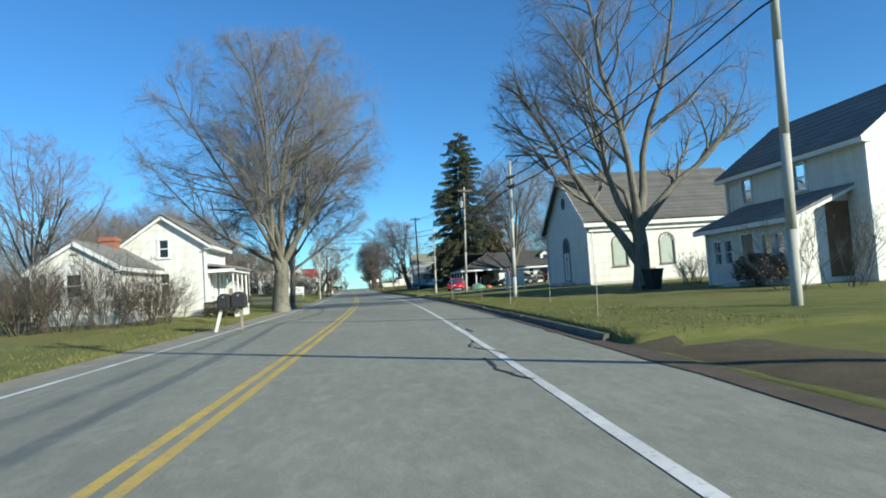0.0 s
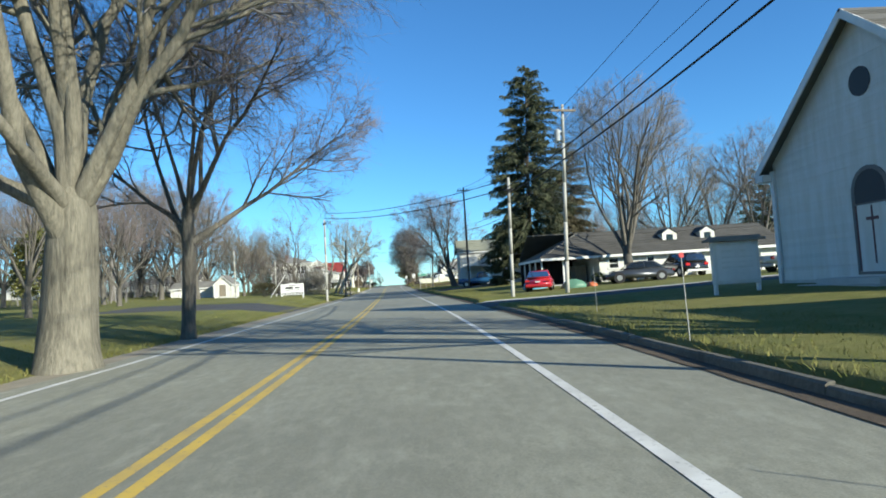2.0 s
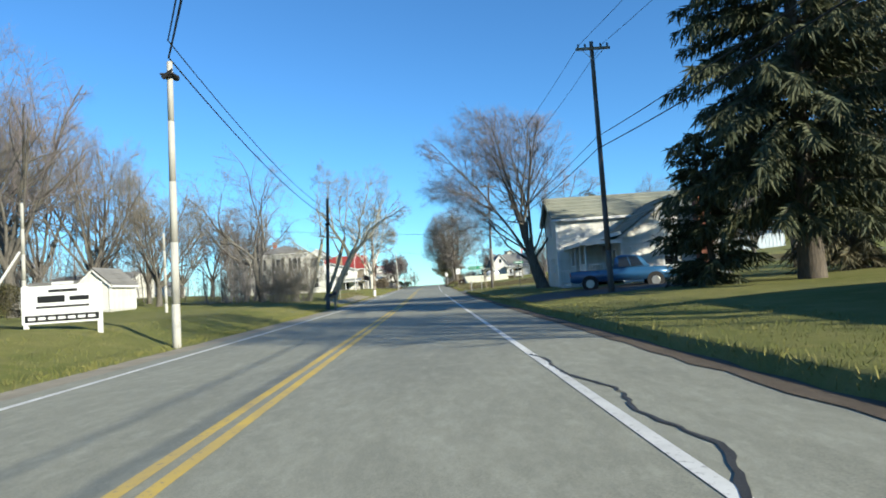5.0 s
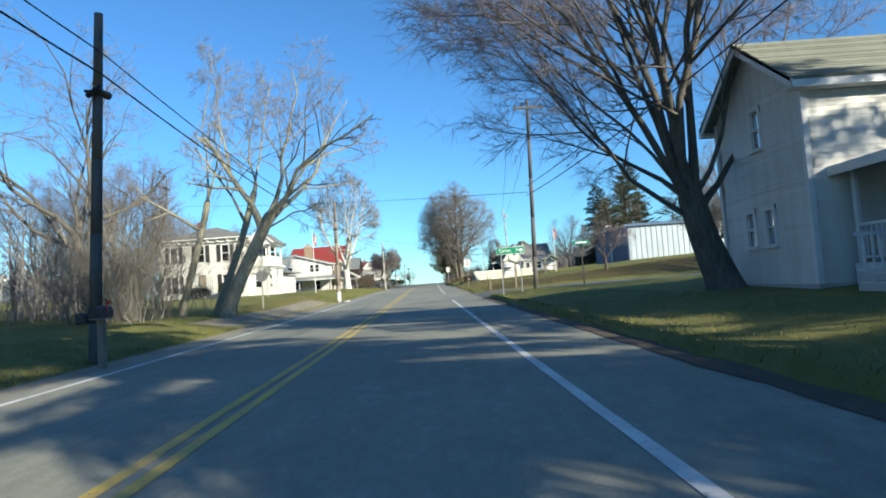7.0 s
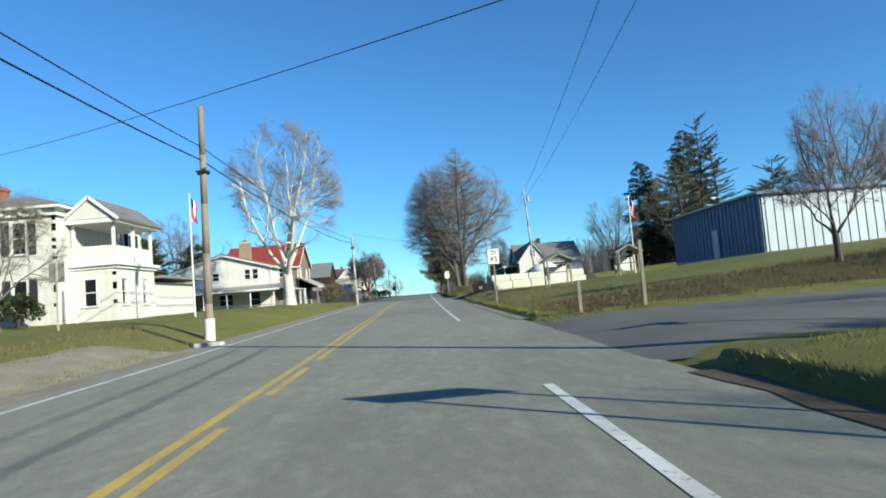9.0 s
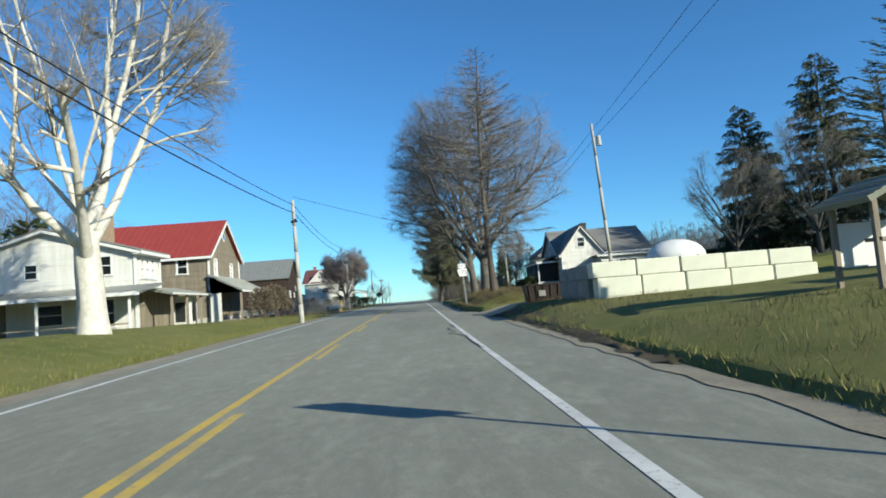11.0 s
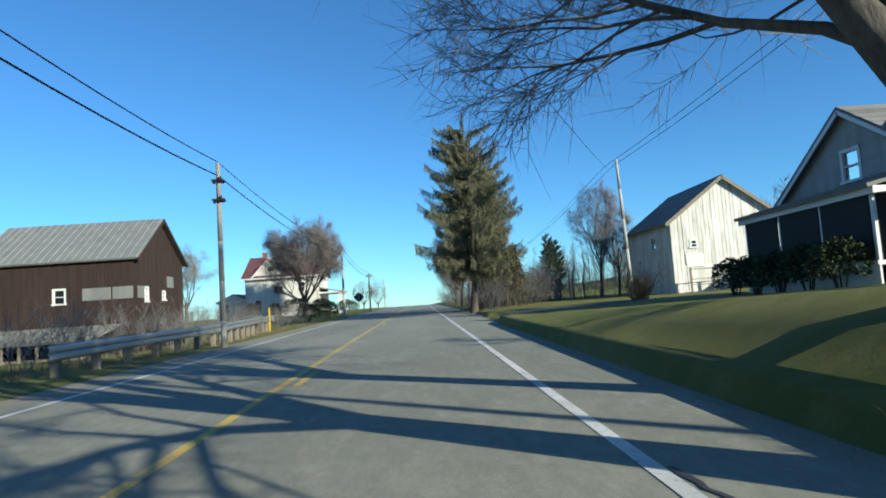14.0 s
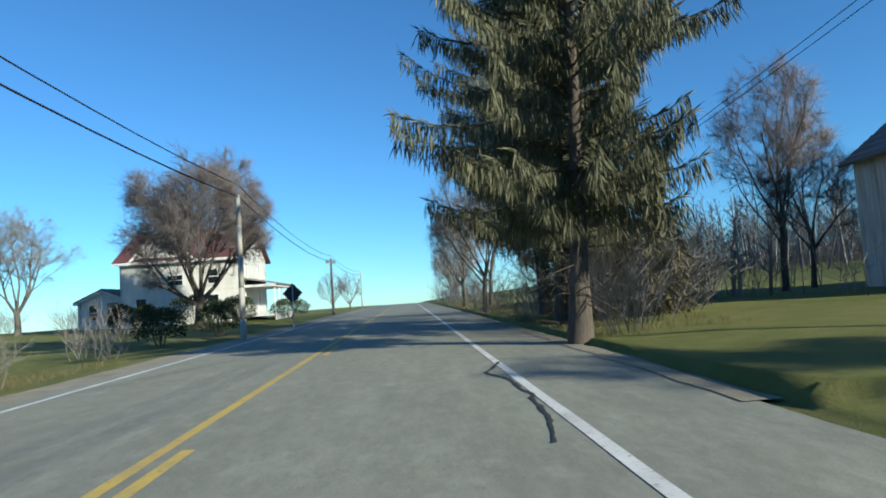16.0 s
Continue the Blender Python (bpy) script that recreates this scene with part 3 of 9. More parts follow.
def shrub(m, seed, height, spread, twig, label, stems=9, density=1.0, name="shrub", category="shrub", group=""):
    """Many thin stems from the ground, with bare twigs."""
    rng = random.Random(seed)
    out = []

    def shoot(p, d, ln, r, level):
        pts, rad = [p.copy()], [r]
        seg = 4 if level == 0 else 2
        for i in range(seg):
            d = (d + Vector((rng.gauss(0, 0.16), rng.gauss(0, 0.16), rng.gauss(0.04, 0.1)))).normalized()
            pts.append(pts[-1] + d * (ln / seg))
            rad.append(max(0.004, r * (1 - (i + 1) / (seg + 0.5))))
        out.append((pts, rad, 3))
        if level < 2:
            for c in range(max(2, int((6 if level == 0 else 4) * density))):
                f = rng.uniform(0.2, 0.98) * seg
                i = min(int(f), seg - 1)
                o = pts[i].lerp(pts[i + 1], f - i)
                nd = (d + Vector((rng.gauss(0, 0.55), rng.gauss(0, 0.55), rng.gauss(0.15, 0.35)))).normalized()
                shoot(o, nd, ln * rng.uniform(0.3, 0.55), r * 0.55, level + 1)

    for k in range(stems):
        az, rr = rng.uniform(0, 6.283), math.sqrt(rng.random()) * spread * 0.28
        tilt = rng.uniform(0.1, 0.65)
        shoot(Vector((math.cos(az) * rr, math.sin(az) * rr, -0.05)), Vector((math.cos(az) * math.sin(tilt), math.sin(az) * math.sin(tilt), math.cos(tilt))), height * rng.uniform(0.7, 1.05), 0.016, 0)
    ob = tagged(raw(name, *tubes(out), twig), label, category, group)
    ob.matrix_world = m
    return ob


def leaf_cloud(rng, n, sample, size, droop=0.0, flat=0.6):
    """n small pointed leaves at sampled points: (point, outward)."""
    verts, faces = [], []
    for _ in range(n):
        p, o = sample()
        d = (o + Vector((rng.gauss(0, flat), rng.gauss(0, flat), rng.gauss(0, flat) - droop))).normalized()
        s = d.cross(Vector((rng.gauss(0, 1), rng.gauss(0, 1), rng.gauss(0, 1)))).normalized()
        ln, w = size * rng.uniform(0.6, 1.4), size * rng.uniform(0.22, 0.4)
        b = len(verts)
        verts += [p[:], (p + d * ln * 0.5 + s * w)[:], (p + d * ln)[:], (p + d * ln * 0.45 - s * w)[:]]
        faces.append((b, b + 1, b + 2, b + 3))
    return verts, faces


def evergreen_bush(m, seed, sx, sy, h, leaf, label, n=2600, size=0.12, name="evergreen_bush", category="bush", boxy=0.0, group=""):
    """A dense clipped or mounded bush of many small leaves over a dark woody core."""
    rng = random.Random(seed)

    def sample():
        d = Vector((rng.gauss(0, 1), rng.gauss(0, 1), rng.gauss(0, 1))).normalized()
        if d.z < -0.55:
            d.z *= -1
        bump = 1 + 0.16 * noise.noise((d.x * 2.2 + seed, d.y * 2.2, d.z * 2.2)) + 0.08 * noise.noise((d.x * 6 + seed, d.y * 6, d.z * 6))
        if boxy:
            mx = max(abs(d.x), abs(d.y), abs(d.z))
            d = d.lerp(d / mx, boxy)
        r = bump * (rng.random() ** 0.25)
        return Vector((d.x * sx / 2 * r, d.y * sy / 2 * r, h * 0.48 + d.z * h * 0.52 * r)), d

    ob = thing(name, m, label, category, group)
    raw("foliage", *leaf_cloud(rng, n, sample, size), leaf, ob)
    stems = []
    for k in range(7):
        a = rng.uniform(0, 6.28)
        stems.append(([Vector((0.1 * math.cos(a), 0.1 * math.sin(a), -0.1)), Vector((sx * 0.14 * math.cos(a), sy * 0.14 * math.sin(a), h * 0.4)), Vector((sx * 0.3 * math.cos(a), sy * 0.3 * math.sin(a), h * 0.75))], [0.03, 0.022, 0.008], 4))
    raw("woody_core", *tubes(stems), BARK_DARK, ob)
    return ob


def conifer(m, seed, height, radius, bare, r0, needle, label, name="spruce_tree", droop=0.5, fullness=1.0, shape=0.75, dead=0, trunk_mat=None, step=0.34, group="", wide=0.026, more=2.3, tuft=1.0, ragged=0.0, curtain=0.0, bough=1.0, per=6):
    """A conifer: tapered trunk, whorls of sagging boughs, each hung with needle sprays."""
    rng = random.Random(seed)
    ob = thing(name, m, label, "tree", group)
    bend = [Vector((0.02 * height * math.sin(seed + 3 * k / 8), 0.02 * height * math.cos(seed * 2 + 3 * k / 8), height * k / 8)) for k in range(9)]
    b0 = bend[0].copy()
    bend = [b - Vector((b0.x, b0.y, 0.15 if i == 0 else 0)) for i, b in enumerate(bend)]
    wood = [(bend, [r0 * (1.35 if i == 0 else 1) * (1 - 0.97 * i / 8) + 0.01 for i in range(9)], 9)]

    def axis(z):
        f = min(max(z / height * 8, 0), 7.999)
        return bend[int(f)].lerp(bend[int(f) + 1], f - int(f))

    verts, faces = [], []

    def spray(p, d, ln, w):
        s = d.cross(Vector((rng.gauss(0, 1), rng.gauss(0, 1), rng.gauss(0, 0.3)))).normalized()
        b = len(verts)
        verts.extend([p[:], (p + d * ln * 0.35 + s * w)[:], (p + d * ln)[:], (p + d * ln * 0.4 - s * w)[:]])
        faces.append((b, b + 1, b + 2, b + 3))

    z = bare
    while z < height * 0.985:
        f = (z - bare) / (height - bare)
        env = (1 - f) ** shape * (0.35 + 0.65 * min(1, f * 5 + 0.35))
        n = per if f < 0.8 else min(per, 4)
        for k in range(n):
            az = rng.uniform(0, 6.283)
            ln = radius * env * rng.uniform(0.62 - 0.3 * ragged, 1.12 + 0.12 * ragged) * (1 + ragged * 0.5 * noise.noise((math.cos(az) * 1.3 + seed, math.sin(az) * 1.3, z * 0.55))) + 0.25
            d = Vector((math.cos(az), math.sin(az), rng.uniform(-0.05, 0.28) + 0.5 * f))
            p, pts = axis(z + rng.uniform(-0.15, 0.15)), []
            p = p.copy()
            seg = 5
            for i in range(seg + 1):
                pts.append(p.copy())
                d = (d + Vector((rng.gauss(0, 0.05), rng.gauss(0, 0.05), -droop * 0.16 * (1 - 0.6 * curtain) + ((0.12 + 0.3 * curtain) if i > 3 - curtain else 0)))).normalized()
                p = p + d * ln / seg
            wood.append((pts, [max(0.006, bough * (0.012 + 0.008 * ln) * (1 - i / (seg + 0.3))) for i in range(seg + 1)], 3))
            q = max(5, int(ln * 12 * fullness * more))
            for j in range(q):
                g = (0.12 + 0.88 * (j + rng.random()) / q) * seg
                i = min(int(g), seg - 1)
                o = pts[i].lerp(pts[i + 1], g - i)
                t = (pts[i + 1] - pts[i]).normalized()
                side = t.cross(Vector((0, 0, 1))).normalized() * rng.choice((-1, 1))
                hang = (t * rng.uniform(0.3, 0.9) + side * rng.uniform(0.1, 0.9) + Vector((0, 0, -droop * rng.uniform(0.4, 1.6)))).normalized()
                if curtain:
                    hang = hang.lerp(Vector((rng.gauss(0, 0.14), rng.gauss(0, 0.14), -1)), curtain * rng.uniform(0.6, 1.0)).normalized()
                lw = tuft * rng.uniform(0.35, 0.85) * (0.55 + 0.45 * (1 - f)) * (0.7 + 0.06 * radius)
                o2 = o + hang * lw * 0.55
                spray(o, hang, lw, wide * rng.uniform(0.7, 1.3))
                spray(o2, (hang + Vector((rng.gauss(0, 0.35), rng.gauss(0, 0.35), -droop * 0.4))).normalized(), lw * 0.8, wide * rng.uniform(0.7, 1.3))
                if rng.random() < 0.6:
                    spray(o, (side * 0.8 + t + Vector((0, 0, rng.gauss(0, 0.25)))).normalized(), lw * 0.7, wide)
        z += step * rng.uniform(0.75, 1.25)
    for k in range(dead):
        zz, az = rng.uniform(0.4, bare + 1), rng.uniform(0, 6.283)
        ln = rng.uniform(0.5, 2.2)
        a = axis(zz).copy()
        e = a + Vector((math.cos(az) * ln, math.sin(az) * ln, rng.uniform(-0.5, 0.15) * ln))
        wood.append(([a, a.lerp(e, 0.5) + Vector((0, 0, 0.08)), e], [0.022, 0.013, 0.006], 3))
    raw("trunk", *tubes(wood), trunk_mat or BARK_DARK, ob, "", True)
    raw("needles", verts, faces, needle, ob)
    return ob


# ---- buildings ----
def wall_planks(width, tops, holes, pitch=0.18, thick=0.14, lap=0.014, vertical=False, seed=1, gap=0.0):
    """Boards of a wall in its own plane: s to the right, d outward, z up. tops: the upper outline as (s, z) from left to right."""
    rng = random.Random(seed)
    ss, zs = [t[0] for t in tops], [t[1] for t in tops]
    verts, faces = [], []

    def plank(bl, br, tl, tr, z0l, z0r, z1l, z1r, dlow, dtop):
        b = len(verts)
        verts.extend([(bl, dlow, z0l), (br, dlow, z0r), (tr, dtop, z1r), (tl, dtop, z1l), (bl, -thick, z0l), (br, -thick, z0r), (tr, -thick, z1r), (tl, -thick, z1l)])
        faces.extend([(b, b + 1, b + 2, b + 3), (b + 5, b + 4, b + 7, b + 6), (b + 1, b, b + 4, b + 5), (b + 3, b + 2, b + 6, b + 7), (b, b + 3, b + 7, b + 4), (b + 2, b + 1, b + 5, b + 6)])

    if vertical:
        cuts = sorted({*np.arange(0, width, pitch).tolist(), width, *[h[0] for h in holes], *[h[1] for h in holes], *[s for s in ss if 0 < s < width]})
        cuts = [c for i, c in enumerate(cuts) if i == 0 or c - cuts[i - 1] > 1e-4]
        for a, b in zip(cuts, cuts[1:]):
            mid = (a + b) / 2
            spans, z = [], 0.0
            for h in sorted([h for h in holes if h[0] - 1e-6 < mid < h[1] + 1e-6], key=lambda h: h[2]):
                spans.append((z, h[2]))
                z = h[3]
            ta, tb = float(np.interp(a, ss, zs)), float(np.interp(b, ss, zs))
            out = lap * rng.uniform(0.0, 1.0)
            for z0, z1 in spans:
                if z1 - z0 > 0.01:
                    plank(a + gap, b - gap, a + gap, b - gap, z0, z0, z1, z1, out, out)
            if min(ta, tb) > z + 0.01:
                plank(a + gap, b - gap, a + gap, b - gap, z, z, ta, tb, out, out)
        return verts, faces
    peak = max(zs)

    def left(z):
        for (s0, z0), (s1, z1) in zip(tops, tops[1:]):
            if z0 >= z - 1e-9:
                return s0
            if z1 >= z:
                return s0 + (s1 - s0) * (z - z0) / max(1e-9, z1 - z0)
        return ss[zs.index(peak)]

    def right(z):
        for (s1, z1), (s0, z0) in zip(tops[::-1], tops[::-1][1:]):
            if z1 >= z - 1e-9:
                return s1
            if z0 >= z:
                return s1 + (s0 - s1) * (z - z1) / max(1e-9, z0 - z1)
        return ss[zs.index(peak)]

    rows = sorted({*np.arange(0, peak, pitch).tolist(), peak, *[h[2] for h in holes], *[h[3] for h in holes]})
    for z0, z1 in zip(rows, rows[1:]):
        if z1 - z0 < 0.004 or z0 >= peak - 1e-6:
            continue
        bl, br, tl, tr = left(z0), right(z0), left(z1), right(z1)
        f = (z0 % pitch) / pitch
        d0, d1 = lap * (1 - f), lap * max(0, 1 - f - (z1 - z0) / pitch)
        cut = [(h[0], h[1]) for h in holes if h[2] - 1e-6 < (z0 + z1) / 2 < h[3] + 1e-6]
        edges = [(bl, tl)]
        for h in sorted(cut):
            edges += [(h[0], h[0]), (h[1], h[1])]
        edges.append((br, tr))
        for (a0, a1), (b0, b1) in zip(edges[::2], edges[1::2]):
            if b0 - a0 < 0.01:
                continue
            plank(a0, b0, a1, b1, z0, z0, z1, z1, d0, d1)
    return verts, faces


def basis(o, s, d, z):
    m = Matrix.Identity(4)
    for i, v in enumerate((s, d, z)):
        m.col[i] = (*Vector(v).normalized(), 0)
    m.col[3] = (*o, 1)
    return m


def placed(verts, m):
    return [(m @ Vector(v))[:] for v in verts]


def wall(parent, name, m, width, tops, holes, mat, label="", **kw):
    v, f = wall_planks(width, tops, holes, **kw)
    v = placed(v, m)
    if len(v) > 8 * 190:
        return raw(name, v, f, mat, parent, label)
    sill = boxes((0.02, width - 0.02, -0.2, -0.145, 0.0, 0.12))
    bmesh.ops.transform(sill, matrix=m, verts=sill.verts)
    ob = part(name, sill, mat, parent, label)
    for k in range(len(v) // 8):
        raw("board", v[8 * k:8 * k + 8], f[:6], mat, ob)
    return ob


def window(parent, m, s0, s1, z0, z1, arch=False, mullion=True, trim=0.09, frame=TRIM, pane_mat=GLASS, shutters=None):
    """A sash window set in a wall's opening."""
    bm = boxes((s0 - trim, s0 + 0.03, -0.05, 0.035, z0 - trim, z1 + trim), (s1 - 0.03, s1 + trim, -0.05, 0.035, z0 - trim, z1 + trim),
               (s0 - trim, s1 + trim, -0.05, 0.04, z1 - 0.03, z1 + trim), (s0, s1, -0.06, 0.02, (z0 + z1) / 2 - 0.025, (z0 + z1) / 2 + 0.025))
    bmesh.ops.transform(bm, matrix=m, verts=bm.verts)
    w = part("window", bm, frame, parent)
    bm = boxes((s0 - trim - 0.04, s1 + trim + 0.04, -0.06, 0.09, z0 - 0.06, z0 + 0.03))
    bmesh.ops.transform(bm, matrix=m, verts=bm.verts)
    part("sill", bm, frame, w)
    for a, b in ((z0, (z0 + z1) / 2), ((z0 + z1) / 2, z1)):
        bm = boxes((s0, s1, -0.075, -0.06, a, b))
        bmesh.ops.transform(bm, matrix=m, verts=bm.verts)
        part("pane", bm, pane_mat, w)
    if shutters:
        for a, b in ((s0 - 0.5, s0 - trim - 0.02), (s1 + trim + 0.02, s1 + 0.5)):
            bm = boxes((a, b, 0.0, 0.04, z0 - 0.04, z1 + 0.04))
            bmesh.ops.transform(bm, matrix=m, verts=bm.verts)
            leaf = part("shutter", bm, shutters, parent)
            for z in np.arange(z0 + 0.05, z1 - 0.05, 0.2):
                bm = boxes((a + 0.04, b - 0.04, 0.042, 0.06, z, z + 0.12))
                bmesh.ops.transform(bm, matrix=m, verts=bm.verts)
                part("slat", bm, shutters, leaf)
    return w


def door(parent, m, s0, s1, z0, z1, mat, trim=0.09):
    bm = boxes((s0, s1, -0.08, -0.04, z0, z1), (s0 + 0.12, s1 - 0.12, -0.04, -0.025, z0 + 0.15, z0 + 0.85), (s0 + 0.12, s1 - 0.12, -0.04, -0.025, z0 + 1.0, z1 - 0.15))
    bmesh.ops.transform(bm, matrix=m, verts=bm.verts)
    d = part("door", bm, mat, parent)
    bm = boxes((s0 - trim, s0, -0.05, 0.035, z0, z1 + trim), (s1, s1 + trim, -0.05, 0.035, z0, z1 + trim), (s0, s1, -0.05, 0.035, z1, z1 + trim))
    bmesh.ops.transform(bm, matrix=m, verts=bm.verts)
    part("door_frame", bm, TRIM, d)
    bm = rods(((s1 - 0.1, -0.04, z0 + 1.0), (s1 - 0.1, 0.03, z0 + 1.0), 0.03))
    bmesh.ops.transform(bm, matrix=m, verts=bm.verts)
    part("knob", bm, STEEL, d)


def beam(bm, a, b, w, h):
    """A board from a to b, h deep and w thick."""
    a, b = Vector(a), Vector(b)
    d = (b - a).normalized()
    s = d.cross(Vector((0, 0, 1)))
    s = s.normalized() if s.length > 1e-4 else Vector((1, 0, 0))
    u = s.cross(d)
    r = bmesh.ops.create_cube(bm, size=1)
    m = basis((a + b) / 2, d, s, u) @ Matrix.Diagonal(((b - a).length, w, h, 1))
    bmesh.ops.transform(bm, matrix=m, verts=r["verts"])


def faces_of(w, l):
    """Wall frames of a block w wide (x) and l long (y): front (y=0), right, back, left."""
    z = (0, 0, 1)
    return {"front": basis((0, 0, 0), (1, 0, 0), (0, -1, 0), z), "right": basis((w, 0, 0), (0, 1, 0), (1, 0, 0), z),
            "back": basis((w, l, 0), (-1, 0, 0), (0, 1, 0), z), "left": basis((0, l, 0), (0, -1, 0), (-1, 0, 0), z)}


def roof_slope(parent, o, along, up, length, rise, mat, pitch=0.16, vertical=False, seed=1, tops=None):
    """One slope of a roof: laid in courses, or in ribbed sheets."""
    a, u = Vector(along).normalized(), Vector(up).normalized()
    n = a.cross(u)
    n = n if n.z > 0 else -n
    m = basis(o, a, n, u)
    if vertical:
        v, f = wall_planks(length, tops or [(0, rise), (length, rise)], [], pitch=0.45, thick=0.1, lap=0.01, vertical=True, seed=seed)
        extra, n0 = [], len(v) // 8
        for s in np.arange(0, length, 0.45):
            b = len(v)
            v += [(s - 0.02, 0.005, 0), (s + 0.02, 0.005, 0), (s + 0.02, 0.005, rise), (s - 0.02, 0.005, rise), (s, 0.045, 0), (s, 0.045, rise)]
            extra += [(b, b + 4, b + 5, b + 3), (b + 4, b + 1, b + 2, b + 5), (b, b + 1, b + 4)]
        v = placed(v, m)
        deck = part("roof", bmesh.new(), mat, parent)
        for k in range(n0):
            raw("roof_sheet", v[8 * k:8 * k + 8], f[:6], mat, deck)
        if tops is None:
            raw("seam_ribs", v[8 * n0:], [tuple(i - 8 * n0 for i in q) for q in extra], mat, deck)
        return deck
    else:
        v, f = wall_planks(length, tops or [(0, rise), (length, rise)], [], pitch=pitch, thick=0.1, lap=0.02, seed=seed)
        v = placed(v, m)
        deck = part("roof", bmesh.new(), mat, parent)
        for k in range(len(v) // 8):
            raw("shingle_course", v[8 * k:8 * k + 8], f[:6], mat, deck)
        return deck
    return raw("roof", placed(v, m), f, mat, parent)


def gable_block(parent, w, l, eave, ridge, mat, roof_mat, holes=None, over=0.3, rake=0.25, pitch=0.16, vertical=False, metal=False, skip=(), seed=1, trim=True, foundation=0.3, board=0.18, ridge_at=0.5, eave2=None, found_mat=None):
    """A gabled block: ridge along y at part ridge_at of the width, gable walls at y=0 and y=l. holes: wall name -> openings
    (s0, s1, z0, z1, kind). kind: window, door, open, dark."""
    fr = faces_of(w, l)
    holes = holes or {}
    e2 = eave if eave2 is None else eave2
    mid = w * ridge_at
    tops = {"front": [(0, eave), (mid, ridge), (w, e2)], "back": [(0, e2), (w - mid, ridge), (w, eave)], "right": [(0, e2), (l, e2)], "left": [(0, eave), (l, eave)]}
    for k, nm in enumerate(("front", "right", "back", "left")):
        if nm in skip:
            continue
        hs = holes.get(nm, [])
        width = w if nm in ("front", "back") else l
        wall(parent, "wall", fr[nm], width, tops[nm], [h[:4] for h in hs], mat, pitch=board, vertical=vertical, seed=seed + k, gap=0.011 if vertical else 0)
        for h in hs:
            kind = h[4] if len(h) > 4 else "window"
            if kind == "window":
                window(parent, fr[nm], *h[:4])
            elif kind == "shuttered":
                window(parent, fr[nm], *h[:4], shutters=IRON)
            elif kind == "door":
                door(parent, fr[nm], *h[:4], mat=TRIM)
            elif kind == "dark_door":
                door(parent, fr[nm], *h[:4], mat=WOOD)
    # roof
    for side in (0, 1):
        ex, ez = (0, eave) if side == 0 else (w, e2)
        run = mid if side == 0 else w - mid
        sl = (ridge - ez) / run
        ln = math.hypot(run + over, (run + over) * sl)
        lowx = ex - over if side == 0 else ex + over
        o = Vector((lowx, -rake, ez - over * sl + 0.1))
        u = Vector((mid - lowx, 0, ridge - (ez - over * sl)))
        if side == 0:
            roof_slope(parent, o, (0, 1, 0), u, l + 2 * rake, ln, roof_mat, pitch, metal, seed + 7)
        else:
            roof_slope(parent, o + Vector((0, l + 2 * rake, 0)), (0, -1, 0), u, l + 2 * rake, ln, roof_mat, pitch, metal, seed + 9)
    if trim:
        for y in (-rake + 0.02, l + rake - 0.02):
            for ex, ez, run in ((0, eave, mid), (w, e2, w - mid)):
                sl = (ridge - ez) / run
                sg = -1 if ex == 0 else 1
                bm = bmesh.new()
                beam(bm, (ex + sg * over, y, ez - over * sl - 0.06), (mid, y, ridge - 0.06), 0.04, 0.2)
                part("rake_board", bm, TRIM, parent)
        for ex, ez, run, sg in ((0, eave, mid, -1), (w, e2, w - mid, 1)):
            sl = (ridge - ez) / run
            bm = boxes((ex + sg * over - 0.02, ex + sg * over + 0.02, -rake, l + rake, ez - over * sl - 0.14, ez - over * sl + 0.03))
            part("fascia", bm, TRIM, parent)
            x0, x1 = sorted((ex + sg * 0.01, ex + sg * over))
            part("soffit", boxes((x0, x1, -rake, l + rake, ez - over * sl - 0.14, ez - over * sl - 0.11)), TRIM, parent)
        for cx, cy, cz in ((0, 0, eave), (w, 0, e2), (w, l, e2), (0, l, eave)):
            part("corner_board", boxes((cx - 0.07, cx + 0.07, cy - 0.07, cy + 0.07, 0, cz - 0.1)), TRIM, parent)
    if foundation:
        part("foundation", boxes((0.03, w - 0.03, 0.03, l - 0.03, -0.9, -0.004), (-0.03, w + 0.03, -0.03, l + 0.03, -0.9, foundation * 0.3 - 0.1)), found_mat or CONCRETE, parent)


def chimney(parent, x, y, z0, z1, w=0.6, mat=None):
    bm = boxes((x - w / 2, x + w / 2, y - w / 2, y + w / 2, z0, z1), (x - w / 2 - 0.06, x + w / 2 + 0.06, y - w / 2 - 0.06, y + w / 2 + 0.06, z1 - 0.22, z1 - 0.06), bevel=0.01)
    part("chimney", bm, mat or BRICK, parent)


